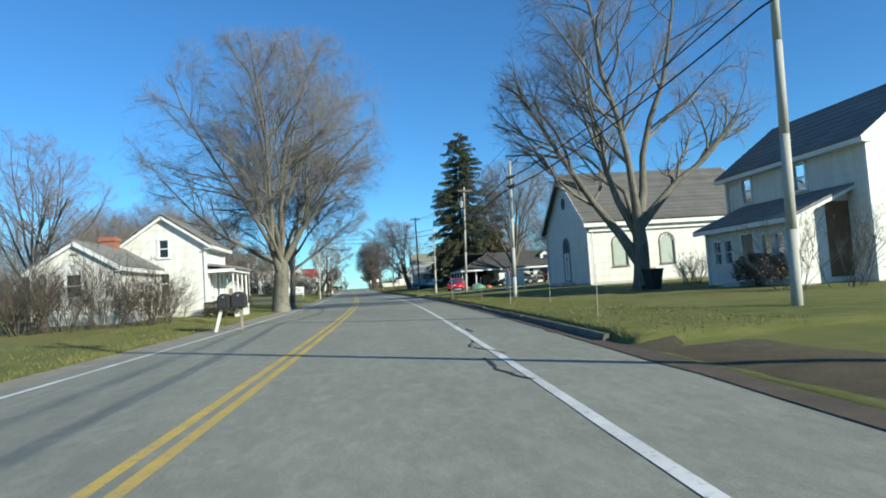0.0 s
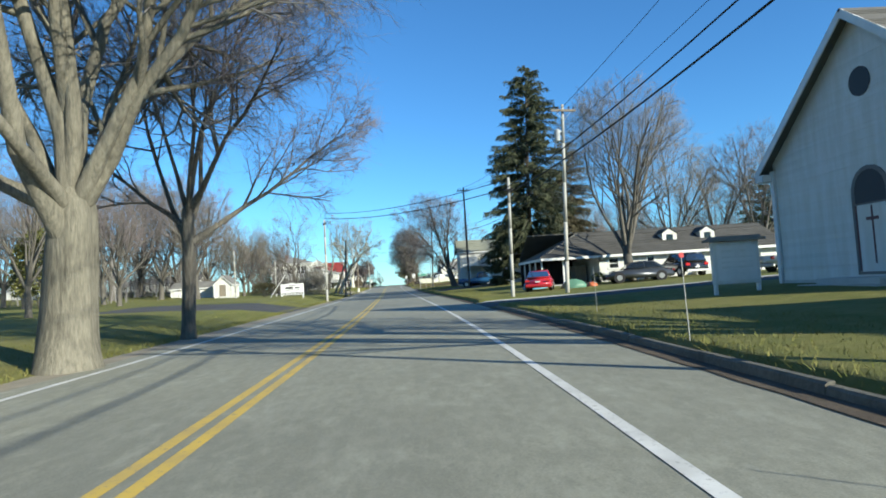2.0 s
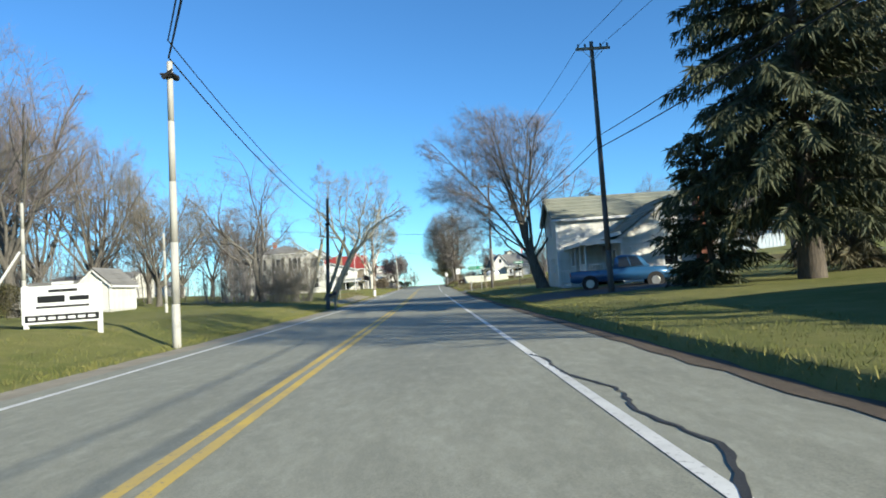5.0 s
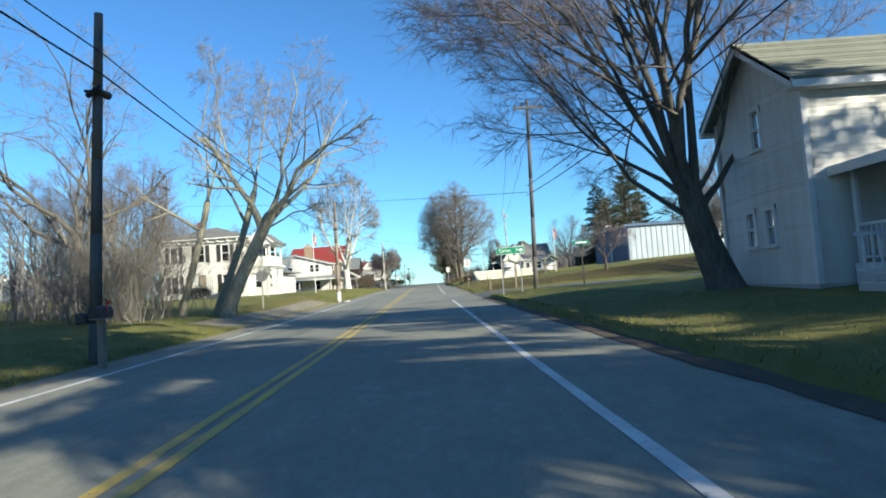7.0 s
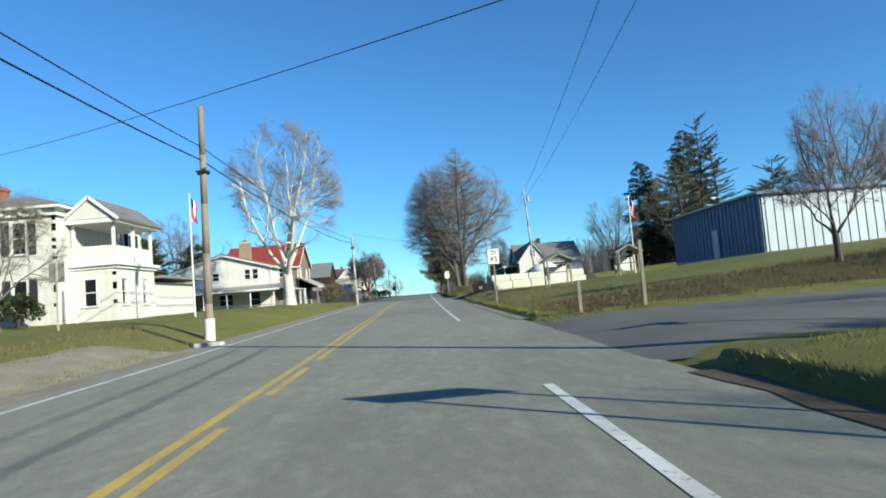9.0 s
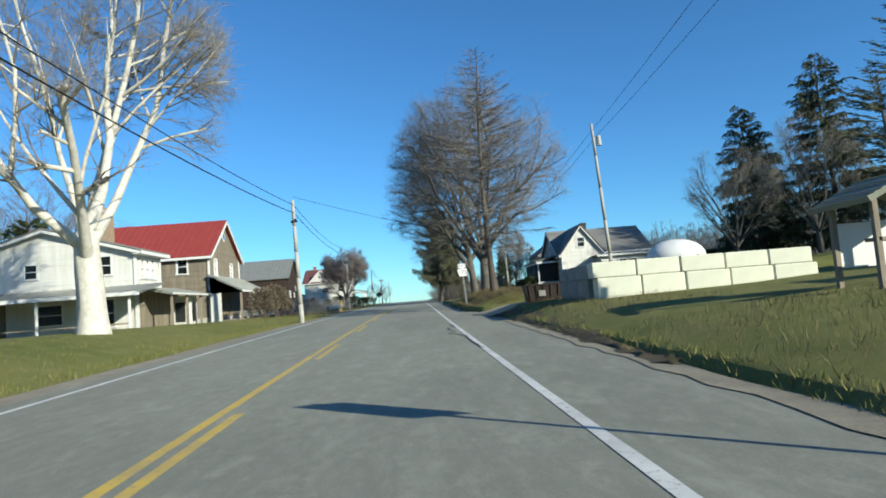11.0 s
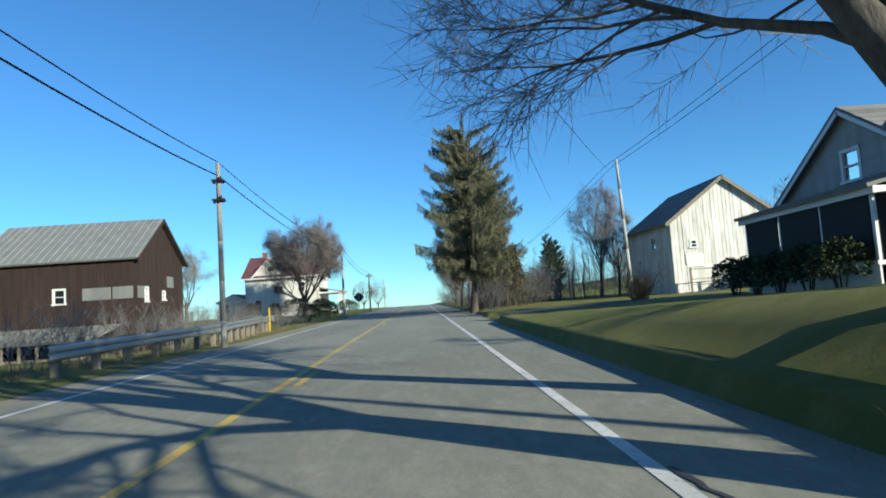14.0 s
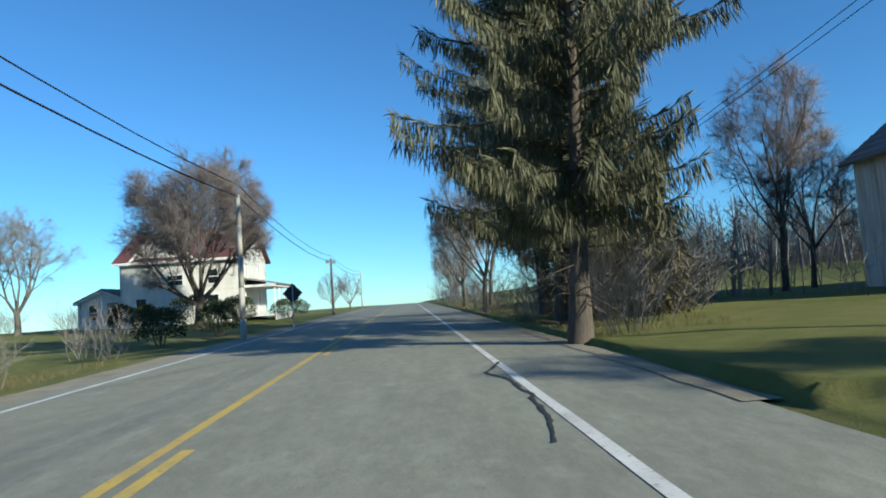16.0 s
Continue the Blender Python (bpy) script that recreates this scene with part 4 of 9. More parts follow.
def porch(parent, x0, x1, y0, y1, z_roof_in, z_roof_out, posts, floor_z=0.3, side="right", roof_mat=None, rail=False, post_w=0.11, fascia=TRIM, gaps=()):
    """A porch with a sloping roof off the side x0 (house) towards x1, with posts at the outer edge."""
    rise = math.hypot(x1 - x0, z_roof_in - z_roof_out)
    d = Vector((x0 - x1, 0, z_roof_in - z_roof_out))
    if x1 > x0:
        roof_slope(parent, Vector((x1 + 0.2, y1 + 0.2, z_roof_out + 0.06)), (0, -1, 0), d, y1 - y0 + 0.4, rise + 0.15, roof_mat or GREY_SHINGLE, seed=21)
    else:
        roof_slope(parent, Vector((x1 - 0.2, y0 - 0.2, z_roof_out + 0.06)), (0, 1, 0), d, y1 - y0 + 0.4, rise + 0.15, roof_mat or GREY_SHINGLE, seed=21)
    sg = 1 if x1 > x0 else -1
    xa, xb = sorted((x0, x1))
    part("porch_fascia", boxes((x1 - 0.05, x1 + 0.05, y0 - 0.2, y1 + 0.2, z_roof_out - 0.2, z_roof_out + 0.02), (xa, xb, y0 - 0.17, y0 - 0.12, z_roof_out - 0.18, z_roof_out), (xa, xb, y1 + 0.12, y1 + 0.17, z_roof_out - 0.18, z_roof_out)), fascia, parent)
    part("porch_ceiling", boxes((xa, xb, y0, y1, z_roof_out - 0.05, z_roof_out - 0.02)), TRIM, parent)
    part("porch_floor", boxes((xa, xb, y0, y1, floor_z - 0.12, floor_z), (x1 - sg * 0.06 - 0.03, x1 - sg * 0.06 + 0.03, y0, y1, -0.5, floor_z - 0.12)), TRIM if fascia is TRIM else WOOD, parent)
    for k in range(posts):
        y = y0 + 0.1 + (y1 - y0 - 0.2) * k / max(1, posts - 1)
        part("porch_post", boxes((x1 - sg * 0.12 - post_w / 2, x1 - sg * 0.12 + post_w / 2, y - post_w / 2, y + post_w / 2, floor_z, z_roof_out - 0.18), bevel=0.012), TRIM, parent)
    if rail:
        railing(parent, (x1 - sg * 0.12, y0 + 0.1), (x1 - sg * 0.12, y1 - 0.1), floor_z)


def railing(parent, a, b, z, h=0.85, pitch=0.16):
    a, b = Vector((*a, z)), Vector((*b, z))
    bm = bmesh.new()
    beam(bm, a + Vector((0, 0, h)), b + Vector((0, 0, h)), 0.07, 0.06)
    beam(bm, a + Vector((0, 0, 0.12)), b + Vector((0, 0, 0.12)), 0.05, 0.05)
    part("handrail", bm, TRIM, parent)
    n = int((b - a).length / pitch)
    for k in range(1, n):
        p = a.lerp(b, k / n)
        part("baluster", boxes((p.x - 0.018, p.x + 0.018, p.y - 0.018, p.y + 0.018, z + 0.12, z + h)), TRIM, parent)


# ---- street furniture ----
def utility_pole(x, y, height, mat, label, lean=(0.0, 0.0), r=0.15, arms=(), can=None, sleeve=False, z=None, low_box=False, junk=None):
    base = pose(x, y, (ground(x, y) if z is None else z), math.degrees(-lean[1]), math.degrees(lean[0]), 0)
    ob = thing("utility_pole", base, label, "utility pole", "utility poles along the road")
    bm = bmesh.new()
    n = 14
    for k in range(5):
        rod(bm, (0, 0, -0.5 + (height + 0.5) * k / 5), (0, 0, -0.5 + (height + 0.5) * (k + 1) / 5), r * (1 - 0.07 * k), r * (1 - 0.07 * (k + 1)), n=n)
    part("shaft", bm, mat, ob, "", True)
    for z0, half in arms:
        part("crossarm", boxes((-half, half, -0.16 - 0.1, -0.16, z0 - 0.06, z0 + 0.06), bevel=0.01), WOOD, ob)
        for sx in (-half + 0.12, -half * 0.45, half * 0.45, half - 0.12):
            part("insulator", rods(((sx, -0.21, z0 + 0.06), (sx, -0.21, z0 + 0.16), 0.035, 0.045), ((sx, -0.21, z0 + 0.16), (sx, -0.21, z0 + 0.24), 0.055, 0.03)), IRON, ob)
        part("brace", rods(((-half * 0.7, -0.2, z0), (0, -0.17, z0 - 0.55), 0.015), ((half * 0.7, -0.2, z0), (0, -0.17, z0 - 0.55), 0.015)), STEEL, ob)
    if can:
        zc, side = can
        part("transformer", rods(((side * 0.34, 0, zc), (side * 0.34, 0, zc + 0.6), 0.17, 0.17), ((side * 0.34, 0, zc + 0.6), (side * 0.34, 0, zc + 0.68), 0.17, 0.08), n=16), paint("transformer_grey", (0.33, 0.35, 0.35), 0.5), ob)
        part("bracket", boxes((min(0, side * 0.3), max(0, side * 0.3), -0.04, 0.04, zc + 0.5, zc + 0.58)), STEEL, ob)
    for zj in junk or ():
        bm = rods(((-0.12, -0.2, zj - 0.12), (0.18, -0.25, zj + 0.1), 0.06, 0.03), ((0.05, -0.18, zj), (0.05, 0.35, zj + 0.05), 0.09, 0.09))
        part("splice_case", bm, CABLE, ob)
        part("clamp", boxes((-0.2, 0.2, -0.22, 0.22, zj - 0.03, zj + 0.03), bevel=0.02), IRON, ob)
    if sleeve:
        part("guard_sleeve", rods(((0, 0, -0.1), (0, 0, 0.75), r * 1.25, r * 1.25), n=n), TRIM, ob, "white painted guard at the foot")
    return ob


def cable(name, pts, sag, r=0.016, label="black overhead cable strung between poles"):
    """A hanging line through a row of points."""
    path = []
    for a, b in zip(pts, pts[1:]):
        a, b = Vector(a), Vector(b)
        n = 14
        for k in range(n):
            f = k / n
            p = a.lerp(b, f)
            p.z -= 4 * sag * f * (1 - f)
            path.append(p)
    path.append(Vector(pts[-1]))
    v, f = tubes([(path, [r] * len(path), 4)])
    return tagged(raw(name, v, f, CABLE), label, "cable", "overhead cables")


def lettering(parent, text, m, size, mat, name="lettering", align="CENTER"):
    cu = bpy.data.curves.new(name, "FONT")
    cu.body, cu.size, cu.align_x, cu.align_y, cu.extrude = text, size, align, "CENTER", 0.002
    tmp = bpy.data.objects.new(name, cu)
    scene.collection.objects.link(tmp)
    dg = bpy.context.evaluated_depsgraph_get()
    me = bpy.data.meshes.new_from_object(tmp.evaluated_get(dg))
    bpy.data.objects.remove(tmp)
    me.materials.clear()
    me.materials.append(mat)
    ob = new(name, me)
    ob.parent = parent
    ob.matrix_basis = m
    return ob


def plate(parent, name, outline, mat, y, thick=0.004):
    """A flat sign plate facing -y from an outline of (x, z)."""
    bm = bmesh.new()
    vs = [bm.verts.new((x, y, z)) for x, z in outline]
    f = bm.faces.new(vs)
    r = bmesh.ops.extrude_face_region(bm, geom=[f])
    bmesh.ops.translate(bm, vec=(0, thick, 0), verts=[v for v in r["geom"] if isinstance(v, bmesh.types.BMVert)])
    bmesh.ops.recalc_face_normals(bm, faces=bm.faces)
    return part(name, bm, mat, parent)


def rect(x0, x1, z0, z1, c=0.0):
    if not c:
        return [(x0, z0), (x1, z0), (x1, z1), (x0, z1)]
    return [(x0 + c, z0), (x1 - c, z0), (x1, z0 + c), (x1, z1 - c), (x1 - c, z1), (x0 + c, z1), (x0, z1 - c), (x0, z0 + c)]


FACE = pose(0, 0, 0, 90, 0, 0)


# ---- vehicles ----
def car(m, paint_mat, label, length=4.5, width=1.76, height=1.45, style="sedan", category="car", name="parked_car"):
    """A car along +x (front), built from a side profile."""
    ob = thing(name, m, label, category)
    h, L, w = height, length, width / 2
    if style == "sedan":
        low = [(0, 0.32), (0.02, 0.62), (0.06, 0.74), (0.18, 0.9), (0.24, 0.93), (0.72, 0.86), (0.9, 0.76), (0.985, 0.62), (1.0, 0.4), (0.98, 0.26), (0.05, 0.24)]
        cab = [(0.13, 0.9), (0.27, 1.38), (0.36, 1.45), (0.52, 1.44), (0.6, 1.38), (0.74, 0.88)]
    elif style == "suv":
        low = [(0, 0.38), (0.01, 0.8), (0.03, 1.0), (0.1, 1.05), (0.72, 1.02), (0.92, 0.95), (0.99, 0.8), (1.0, 0.5), (0.97, 0.34), (0.04, 0.32)]
        cab = [(0.02, 1.02), (0.07, 1.62), (0.13, 1.7), (0.52, 1.69), (0.6, 1.6), (0.74, 1.02)]
    else:
        low = [(0, 0.5), (0.0, 0.98), (0.02, 1.02), (0.42, 1.02), (0.44, 1.06), (0.76, 1.06), (0.95, 1.0), (0.99, 0.85), (1.0, 0.55), (0.98, 0.42), (0.03, 0.42)]
        cab = [(0.42, 1.04), (0.45, 1.62), (0.49, 1.7), (0.63, 1.69), (0.68, 1.62), (0.77, 1.05)]
    top = max(z for _, z in cab)
    s = h / top

    def slab(profile, w0, w1, inset=0.0):
        bm = bmesh.new()
        zs = [z for _, z in profile]
        lo, hi = min(zs), max(zs)
        rings = []
        for side in (-1, 1):
            ring = []
            for x, z in profile:
                f = (z - lo) / (hi - lo)
                ring.append(bm.verts.new((x * L, side * (w0 + (w1 - w0) * f - inset), z * s)))
            rings.append(ring)
        n = len(profile)
        for i in range(n):
            bm.faces.new((rings[0][i], rings[0][(i + 1) % n], rings[1][(i + 1) % n], rings[1][i]))
        bm.faces.new(rings[0][::-1])
        bm.faces.new(rings[1])
        bmesh.ops.recalc_face_normals(bm, faces=bm.faces)
        bmesh.ops.bevel(bm, geom=[e for e in bm.edges], offset=0.035, segments=2, affect="EDGES", clamp_overlap=True)
        return bm

    part("body", slab(low, w, w * 0.97), paint_mat, ob, "", True)
    if style == "pickup":
        part("bed_liner", boxes((0.05 * L, 0.4 * L, -w * 0.82, w * 0.82, 1.0 * s, 1.03 * s)), BLACK, ob)
    roof_prof = [(x, z) for x, z in cab]
    part("cabin", slab(roof_prof, w * 0.95, w * 0.72), paint_mat, ob, "", True)
    cx = [x for x, _ in cab]
    mid = (cx[0] + cx[-1]) / 2
    # glass: set proud of the cabin by a few millimetres
    z0, z1 = min(z for _, z in cab) + 0.06, top - 0.08
    for side in (-1, 1):
        bm = bmesh.new()
        xs = [(cab[0][0] + 0.05, z0), (cab[1][0] + 0.025, z1), (cab[-2][0] - 0.03, z1), (cab[-1][0] - 0.06, z0)]
        for a, b in ((0.0, 0.48), (0.52, 1.0)):
            def at(f, row):
                x = (xs[0][0] + (xs[3][0] - xs[0][0]) * f) if row == 0 else (xs[1][0] + (xs[2][0] - xs[1][0]) * f)
                z = z0 if row == 0 else z1
                fr = (z - min(zz for _, zz in cab)) / (top - min(zz for _, zz in cab))
                return (x * L, side * (w * 0.95 + (w * 0.72 - w * 0.95) * fr + 0.006), z * s)
            vs = [bm.verts.new(p) for p in (at(a, 0), at(b, 0), at(b, 1), at(a, 1))]
            bm.faces.new(vs if side < 0 else vs[::-1])
        part("side_window", bm, GLASS, ob)
    for i0, i1, nm, sg in ((0, 1, "rear_window", -1), (len(cab) - 1, len(cab) - 2, "windscreen", 1)):
        a, b = cab[i0], cab[i1]
        bm = bmesh.new()
        pts = []
        for f, yy in ((0.15, 0.86), (0.92, 0.7)):
            x, z = a[0] + (b[0] - a[0]) * f, a[1] + (b[1] - a[1]) * f
            pts += [((x * L + sg * 0.012), -w * yy, z * s + 0.012), ((x * L + sg * 0.012), w * yy, z * s + 0.012)]
        vs = [bm.verts.new(p) for p in (pts[0], pts[1], pts[3], pts[2])]
        bm.faces.new(vs)
        part(nm, bm, GLASS, ob)
    rw = 0.33 * (1.15 if style != "sedan" else 1)
    for fx in (0.19, 0.81):
        for side in (-1, 1):
            y = side * (w - 0.1)
            t = part("wheel", rods(((fx * L, y - 0.11, rw), (fx * L, y + 0.11, rw), rw, rw), n=24), BLACK, ob)
            part("rim", rods(((fx * L, y + side * 0.105, rw), (fx * L, y + side * 0.125, rw), rw * 0.62, rw * 0.55), n=14), STEEL, t)
            part("wheel_arch", rods(((fx * L, y - 0.09, rw + 0.02), (fx * L, y + side * 0.012 + side * 0.1, rw + 0.02), rw + 0.05, rw + 0.05), n=24), BLACK, ob)
    red = paint("tail_lamp_red", (0.5, 0.02, 0.02), 0.2, 0, 0.5)
    for side in (-1, 1):
        ya, yb = sorted((side * w * 0.62, side * w * 0.97))
        part("tail_lamp", boxes((-0.012, 0.05, ya, yb, 0.64 * s * (1.2 if style != "sedan" else 1), 0.8 * s * (1.2 if style != "sedan" else 1)), bevel=0.015), red, ob)
        part("headlamp", boxes((L * 0.955, L * 0.995, ya, yb, 0.58 * s, 0.7 * s), bevel=0.015), STEEL, ob)
    part("number_plate", boxes((-0.02, 0.02, -0.16, 0.16, 0.6 * s, 0.69 * s)), TRIM, ob)
    part("bumper", boxes((-0.06, 0.1, -w * 0.94, w * 0.94, 0.32 * s, 0.5 * s), (L * 0.93, L + 0.04, -w * 0.94, w * 0.94, 0.3 * s, 0.46 * s), bevel=0.03), paint_mat if style == "sedan" else STEEL, ob)
    return ob


# ---- buildings beside the road ----
def house_white_left():
    """White frame house with a road-side porch and a gabled wing."""
    ob = thing("white_house", pose(-12.4, 34.5, -0.42), "white clapboard farmhouse with a long front porch on posts", "house")
    gable_block(ob, 4.15, 4.4, 3.62, 5.05, WHITE_SIDING, GREY_SHINGLE, {
        "front": [(1.85, 2.33, 0.95, 2.05), (1.85, 2.33, 2.85, 3.8)],
        "right": [(0.35, 0.72, 2.5, 3.3), (1.2, 1.57, 2.5, 3.3), (2.05, 2.42, 2.5, 3.3), (2.9, 3.27, 2.5, 3.3), (3.75, 4.1, 2.5, 3.3), (0.7, 1.3, 0.75, 1.95), (2.0, 2.75, 0.25, 2.1, "door"), (3.3, 3.9, 0.75, 1.95)]}, over=0.42, rake=0.3, foundation=0.5)
    porch(ob, 4.15, 5.55, 0.3, 4.2, 2.36, 2.12, 4, 0.2, roof_mat=GREY_SHINGLE, post_w=0.08)
    # wing set forward of the main block
    ob2 = thing("white_house_wing", pose(-14.05, 28.9, -0.35), "low white gabled wing joined to the farmhouse, grey shingle roof", "house")
    gable_block(ob2, 3.45, 5.58, 2.25, 3.3, WHITE_SIDING, GREY_SHINGLE, {"front": [(1.35, 2.0, 0.9, 1.9)], "right": [(3.4, 3.85, 0.75, 1.95)]}, over=0.3, rake=0.2, foundation=0.4)
    part("vent", boxes((1.55, 1.9, -0.06, 0.0, 2.72, 2.8)), WOOD, ob2)
    chimney(ob2, 1.6, 4.2, 2.6, 3.85, 0.7)


def church():
    ob = thing("church", pose(15.65, 52.5, -0.55, 0, 0, -90), "white clapboard country church with round-arched windows", "church")
    # local x runs back towards the nearer side wall, local y away from the road
    w, l, eave, ridge = 9.9, 13.0, 4.65, 8.55
    fr = faces_of(w, l)
    arch = lambda s0, s1, z0, z1: [(s0, s1, z0, z1), (s0 + 0.1, s1 - 0.1, z1, z1 + 0.26), (s0 + 0.26, s1 - 0.26, z1 + 0.26, z1 + 0.42)]
    sides = [1.75, 5.25, 8.9, 12.2]
    side_holes = [h for s in sides[:3] for h in arch(s, s + 1.0, 1.2, 2.78)]
    wall(ob, "wall", fr["right"], l, [(0, eave), (l, eave)], side_holes, WHITE_SIDING, pitch=0.15, seed=3)
    wall(ob, "wall", fr["left"], l, [(0, eave), (l, eave)], [], WHITE_SIDING, pitch=0.3, seed=4)
    wall(ob, "wall", fr["back"], w, [(0, eave), (w / 2, ridge), (w, eave)], [], WHITE_SIDING, pitch=0.3, seed=5)
    front_holes = arch(w / 2 - 0.72, w / 2 + 0.72, 0.35, 3.0) + [(w / 2 - 0.36, w / 2 + 0.36, 6.05, 6.55), (w / 2 - 0.2, w / 2 + 0.2, 5.92, 6.05), (w / 2 - 0.2, w / 2 + 0.2, 6.55, 6.68)]
    wall(ob, "wall", fr["front"], w, [(0, eave), (w / 2, ridge), (w, eave)], front_holes, WHITE_SIDING, pitch=0.15, seed=6)
    pale = paint("pale_window_glass", (0.42, 0.47, 0.40), 0.25)
    casing = paint("dark_casing", (0.16, 0.15, 0.14), 0.6)

    def arched(m, s0, s1, z0, z1, mat, name, rim_mat, depth=-0.05, rim=0.09):
        c, r = (s0 + s1) / 2, (s1 - s0) / 2
        pts = [(s0, z0), (s1, z0), (s1, z1)] + [(c + r * math.cos(t), z1 + r * math.sin(t)) for t in np.linspace(0.2, math.pi - 0.2, 9)] + [(s0, z1)]
        bm = bmesh.new()
        f = bm.faces.new([bm.verts.new((s, depth, z)) for s, z in pts])
        g = bmesh.ops.extrude_face_region(bm, geom=[f])
        bmesh.ops.translate(bm, vec=(0, -0.02, 0), verts=[v for v in g["geom"] if isinstance(v, bmesh.types.BMVert)])
        bmesh.ops.recalc_face_normals(bm, faces=bm.faces)
        bmesh.ops.transform(bm, matrix=m, verts=bm.verts)
        win = part(name, bm, mat, ob)
        bm = bmesh.new()
        ring = []
        for s, z in pts:
            v = Vector((s - c, z - (z1 if z > z1 else z)))
            k = (1 + rim / r)
            ring.append((c + (s - c) * k, z1 + (z - z1) * k if z > z1 else (z - rim if z == z0 else z)))
        n = len(pts)
        for y in (0.045,):
            a = [bm.verts.new((s, y, z)) for s, z in pts]
            b = [bm.verts.new((s, y, z)) for s, z in ring]
            a2 = [bm.verts.new((s, -0.08, z)) for s, z in pts]
            b2 = [bm.verts.new((s, -0.02, z)) for s, z in ring]
            for i in range(n):
                j = (i + 1) % n
                bm.faces.new((a[i], a[j], b[j], b[i]))
                bm.faces.new((a[j], a[i], a2[i], a2[j]))
                bm.faces.new((b[i], b[j], b2[j], b2[i]))
        bmesh.ops.transform(bm, matrix=m, verts=bm.verts)
        part("arch_casing", bm, rim_mat, win)
        return win

    for s in sides[:3]:
        win = arched(fr["right"], s, s + 1.0, 1.2, 2.78, pale, "arched_window", casing)
        bm = boxes((s - 0.12, s + 1.12, -0.05, 0.1, 1.08, 1.18))
        bmesh.ops.transform(bm, matrix=fr["right"], verts=bm.verts)
        part("sill", bm, casing, win)
    d = arched(fr["front"], w / 2 - 0.72, w / 2 + 0.72, 0.35, 2.85, WHITE_SIDING, "arched_doorway", casing, depth=0.022, rim=0.09)
    fan = arched(fr["front"], w / 2 - 0.66, w / 2 + 0.66, 2.5, 2.87, IRON, "fanlight", casing, depth=0.034, rim=0.05)
    fan.parent = d
    bm = boxes((w / 2 - 0.03, w / 2 + 0.03, 0.02, 0.04, 0.6, 2.4), (w / 2 - 0.25, w / 2 + 0.25, 0.02, 0.042, 1.95, 2.05), (w / 2 - 0.7, w / 2 - 0.64, 0.02, 0.04, 0.36, 2.5), (w / 2 + 0.64, w / 2 + 0.7, 0.02, 0.04, 0.36, 2.5))
    bmesh.ops.transform(bm, matrix=fr["front"], verts=bm.verts)
    part("door_cross", bm, paint("maroon_paint", (0.13, 0.06, 0.06), 0.6), d)
    bm = boxes((w / 2 - 1.4, w / 2 + 1.4, 0.0, 1.1, -0.4, 0.2), (w / 2 - 1.8, w / 2 + 1.8, 0.0, 1.5, -0.4, 0.02))
    bmesh.ops.transform(bm, matrix=fr["front"], verts=bm.verts)
    part("doorstep", bm, CONCRETE, ob)
    bm = bmesh.new()
    rod(bm, (w / 2, 0.03, 6.3), (w / 2, -0.06, 6.3), 0.46, 0.46, n=24)
    bmesh.ops.transform(bm, matrix=fr["front"], verts=bm.verts)
    r = part("round_vent", bm, IRON, ob)
    # roof, boxed eaves, corner boards
    over, rake = 0.5, 0.45
    sl = (ridge - eave) / (w / 2)
    ln = math.hypot(w / 2 + over, (w / 2 + over) * sl)
    roof_slope(ob, Vector((-over, -rake, eave - over * sl + 0.1)), (0, 1, 0), Vector((w / 2 + over, 0, (w / 2 + over) * sl)), l + 2 * rake, ln, DARK_SHINGLE, 0.16, seed=31)
    roof_slope(ob, Vector((w + over, l + rake, eave - over * sl + 0.1)), (0, -1, 0), Vector((-(w / 2 + over), 0, (w / 2 + over) * sl)), l + 2 * rake, ln, DARK_SHINGLE, 0.16, seed=32)
    for y in (-rake + 0.02, l + rake - 0.02):
        for sg, ex in ((-1, 0), (1, w)):
            bm = bmesh.new()
            beam(bm, (ex + sg * over, y, eave - over * sl - 0.05), (w / 2, y, ridge - 0.05), 0.05, 0.25)
            part("rake_board", bm, TRIM, ob)
    for sg, ex in ((-1, 0), (1, w)):
        x0, x1 = sorted((ex, ex + sg * over))
        zz = eave - over * sl
        part("box_eave", boxes((x0, x1, -rake, l + rake, zz - 0.3, zz - 0.02), (min(ex, ex + sg * 0.2), max(ex, ex + sg * 0.2), 0, l, zz - 0.62, zz - 0.3), bevel=0.02), TRIM, ob)
    for cx, cy in ((0, 0), (w, 0), (w, l), (0, l)):
        part("corner_board", boxes((cx - 0.1, cx + 0.1, cy - 0.1, cy + 0.1, 0, eave - 0.3)), TRIM, ob)
    part("foundation", boxes((-0.04, w + 0.04, -0.04, l + 0.04, -0.9, 0.12)), CONCRETE, ob)
    part("basement_window", boxes((w + 0.03, w + 0.09, 4.3, 4.75, 0.25, 0.9)), WOOD, ob)
    part("downspout", rods(((w + 0.13, 0.25, 0.2), (w + 0.13, 0.25, eave - 0.5), 0.04)), TRIM, ob)


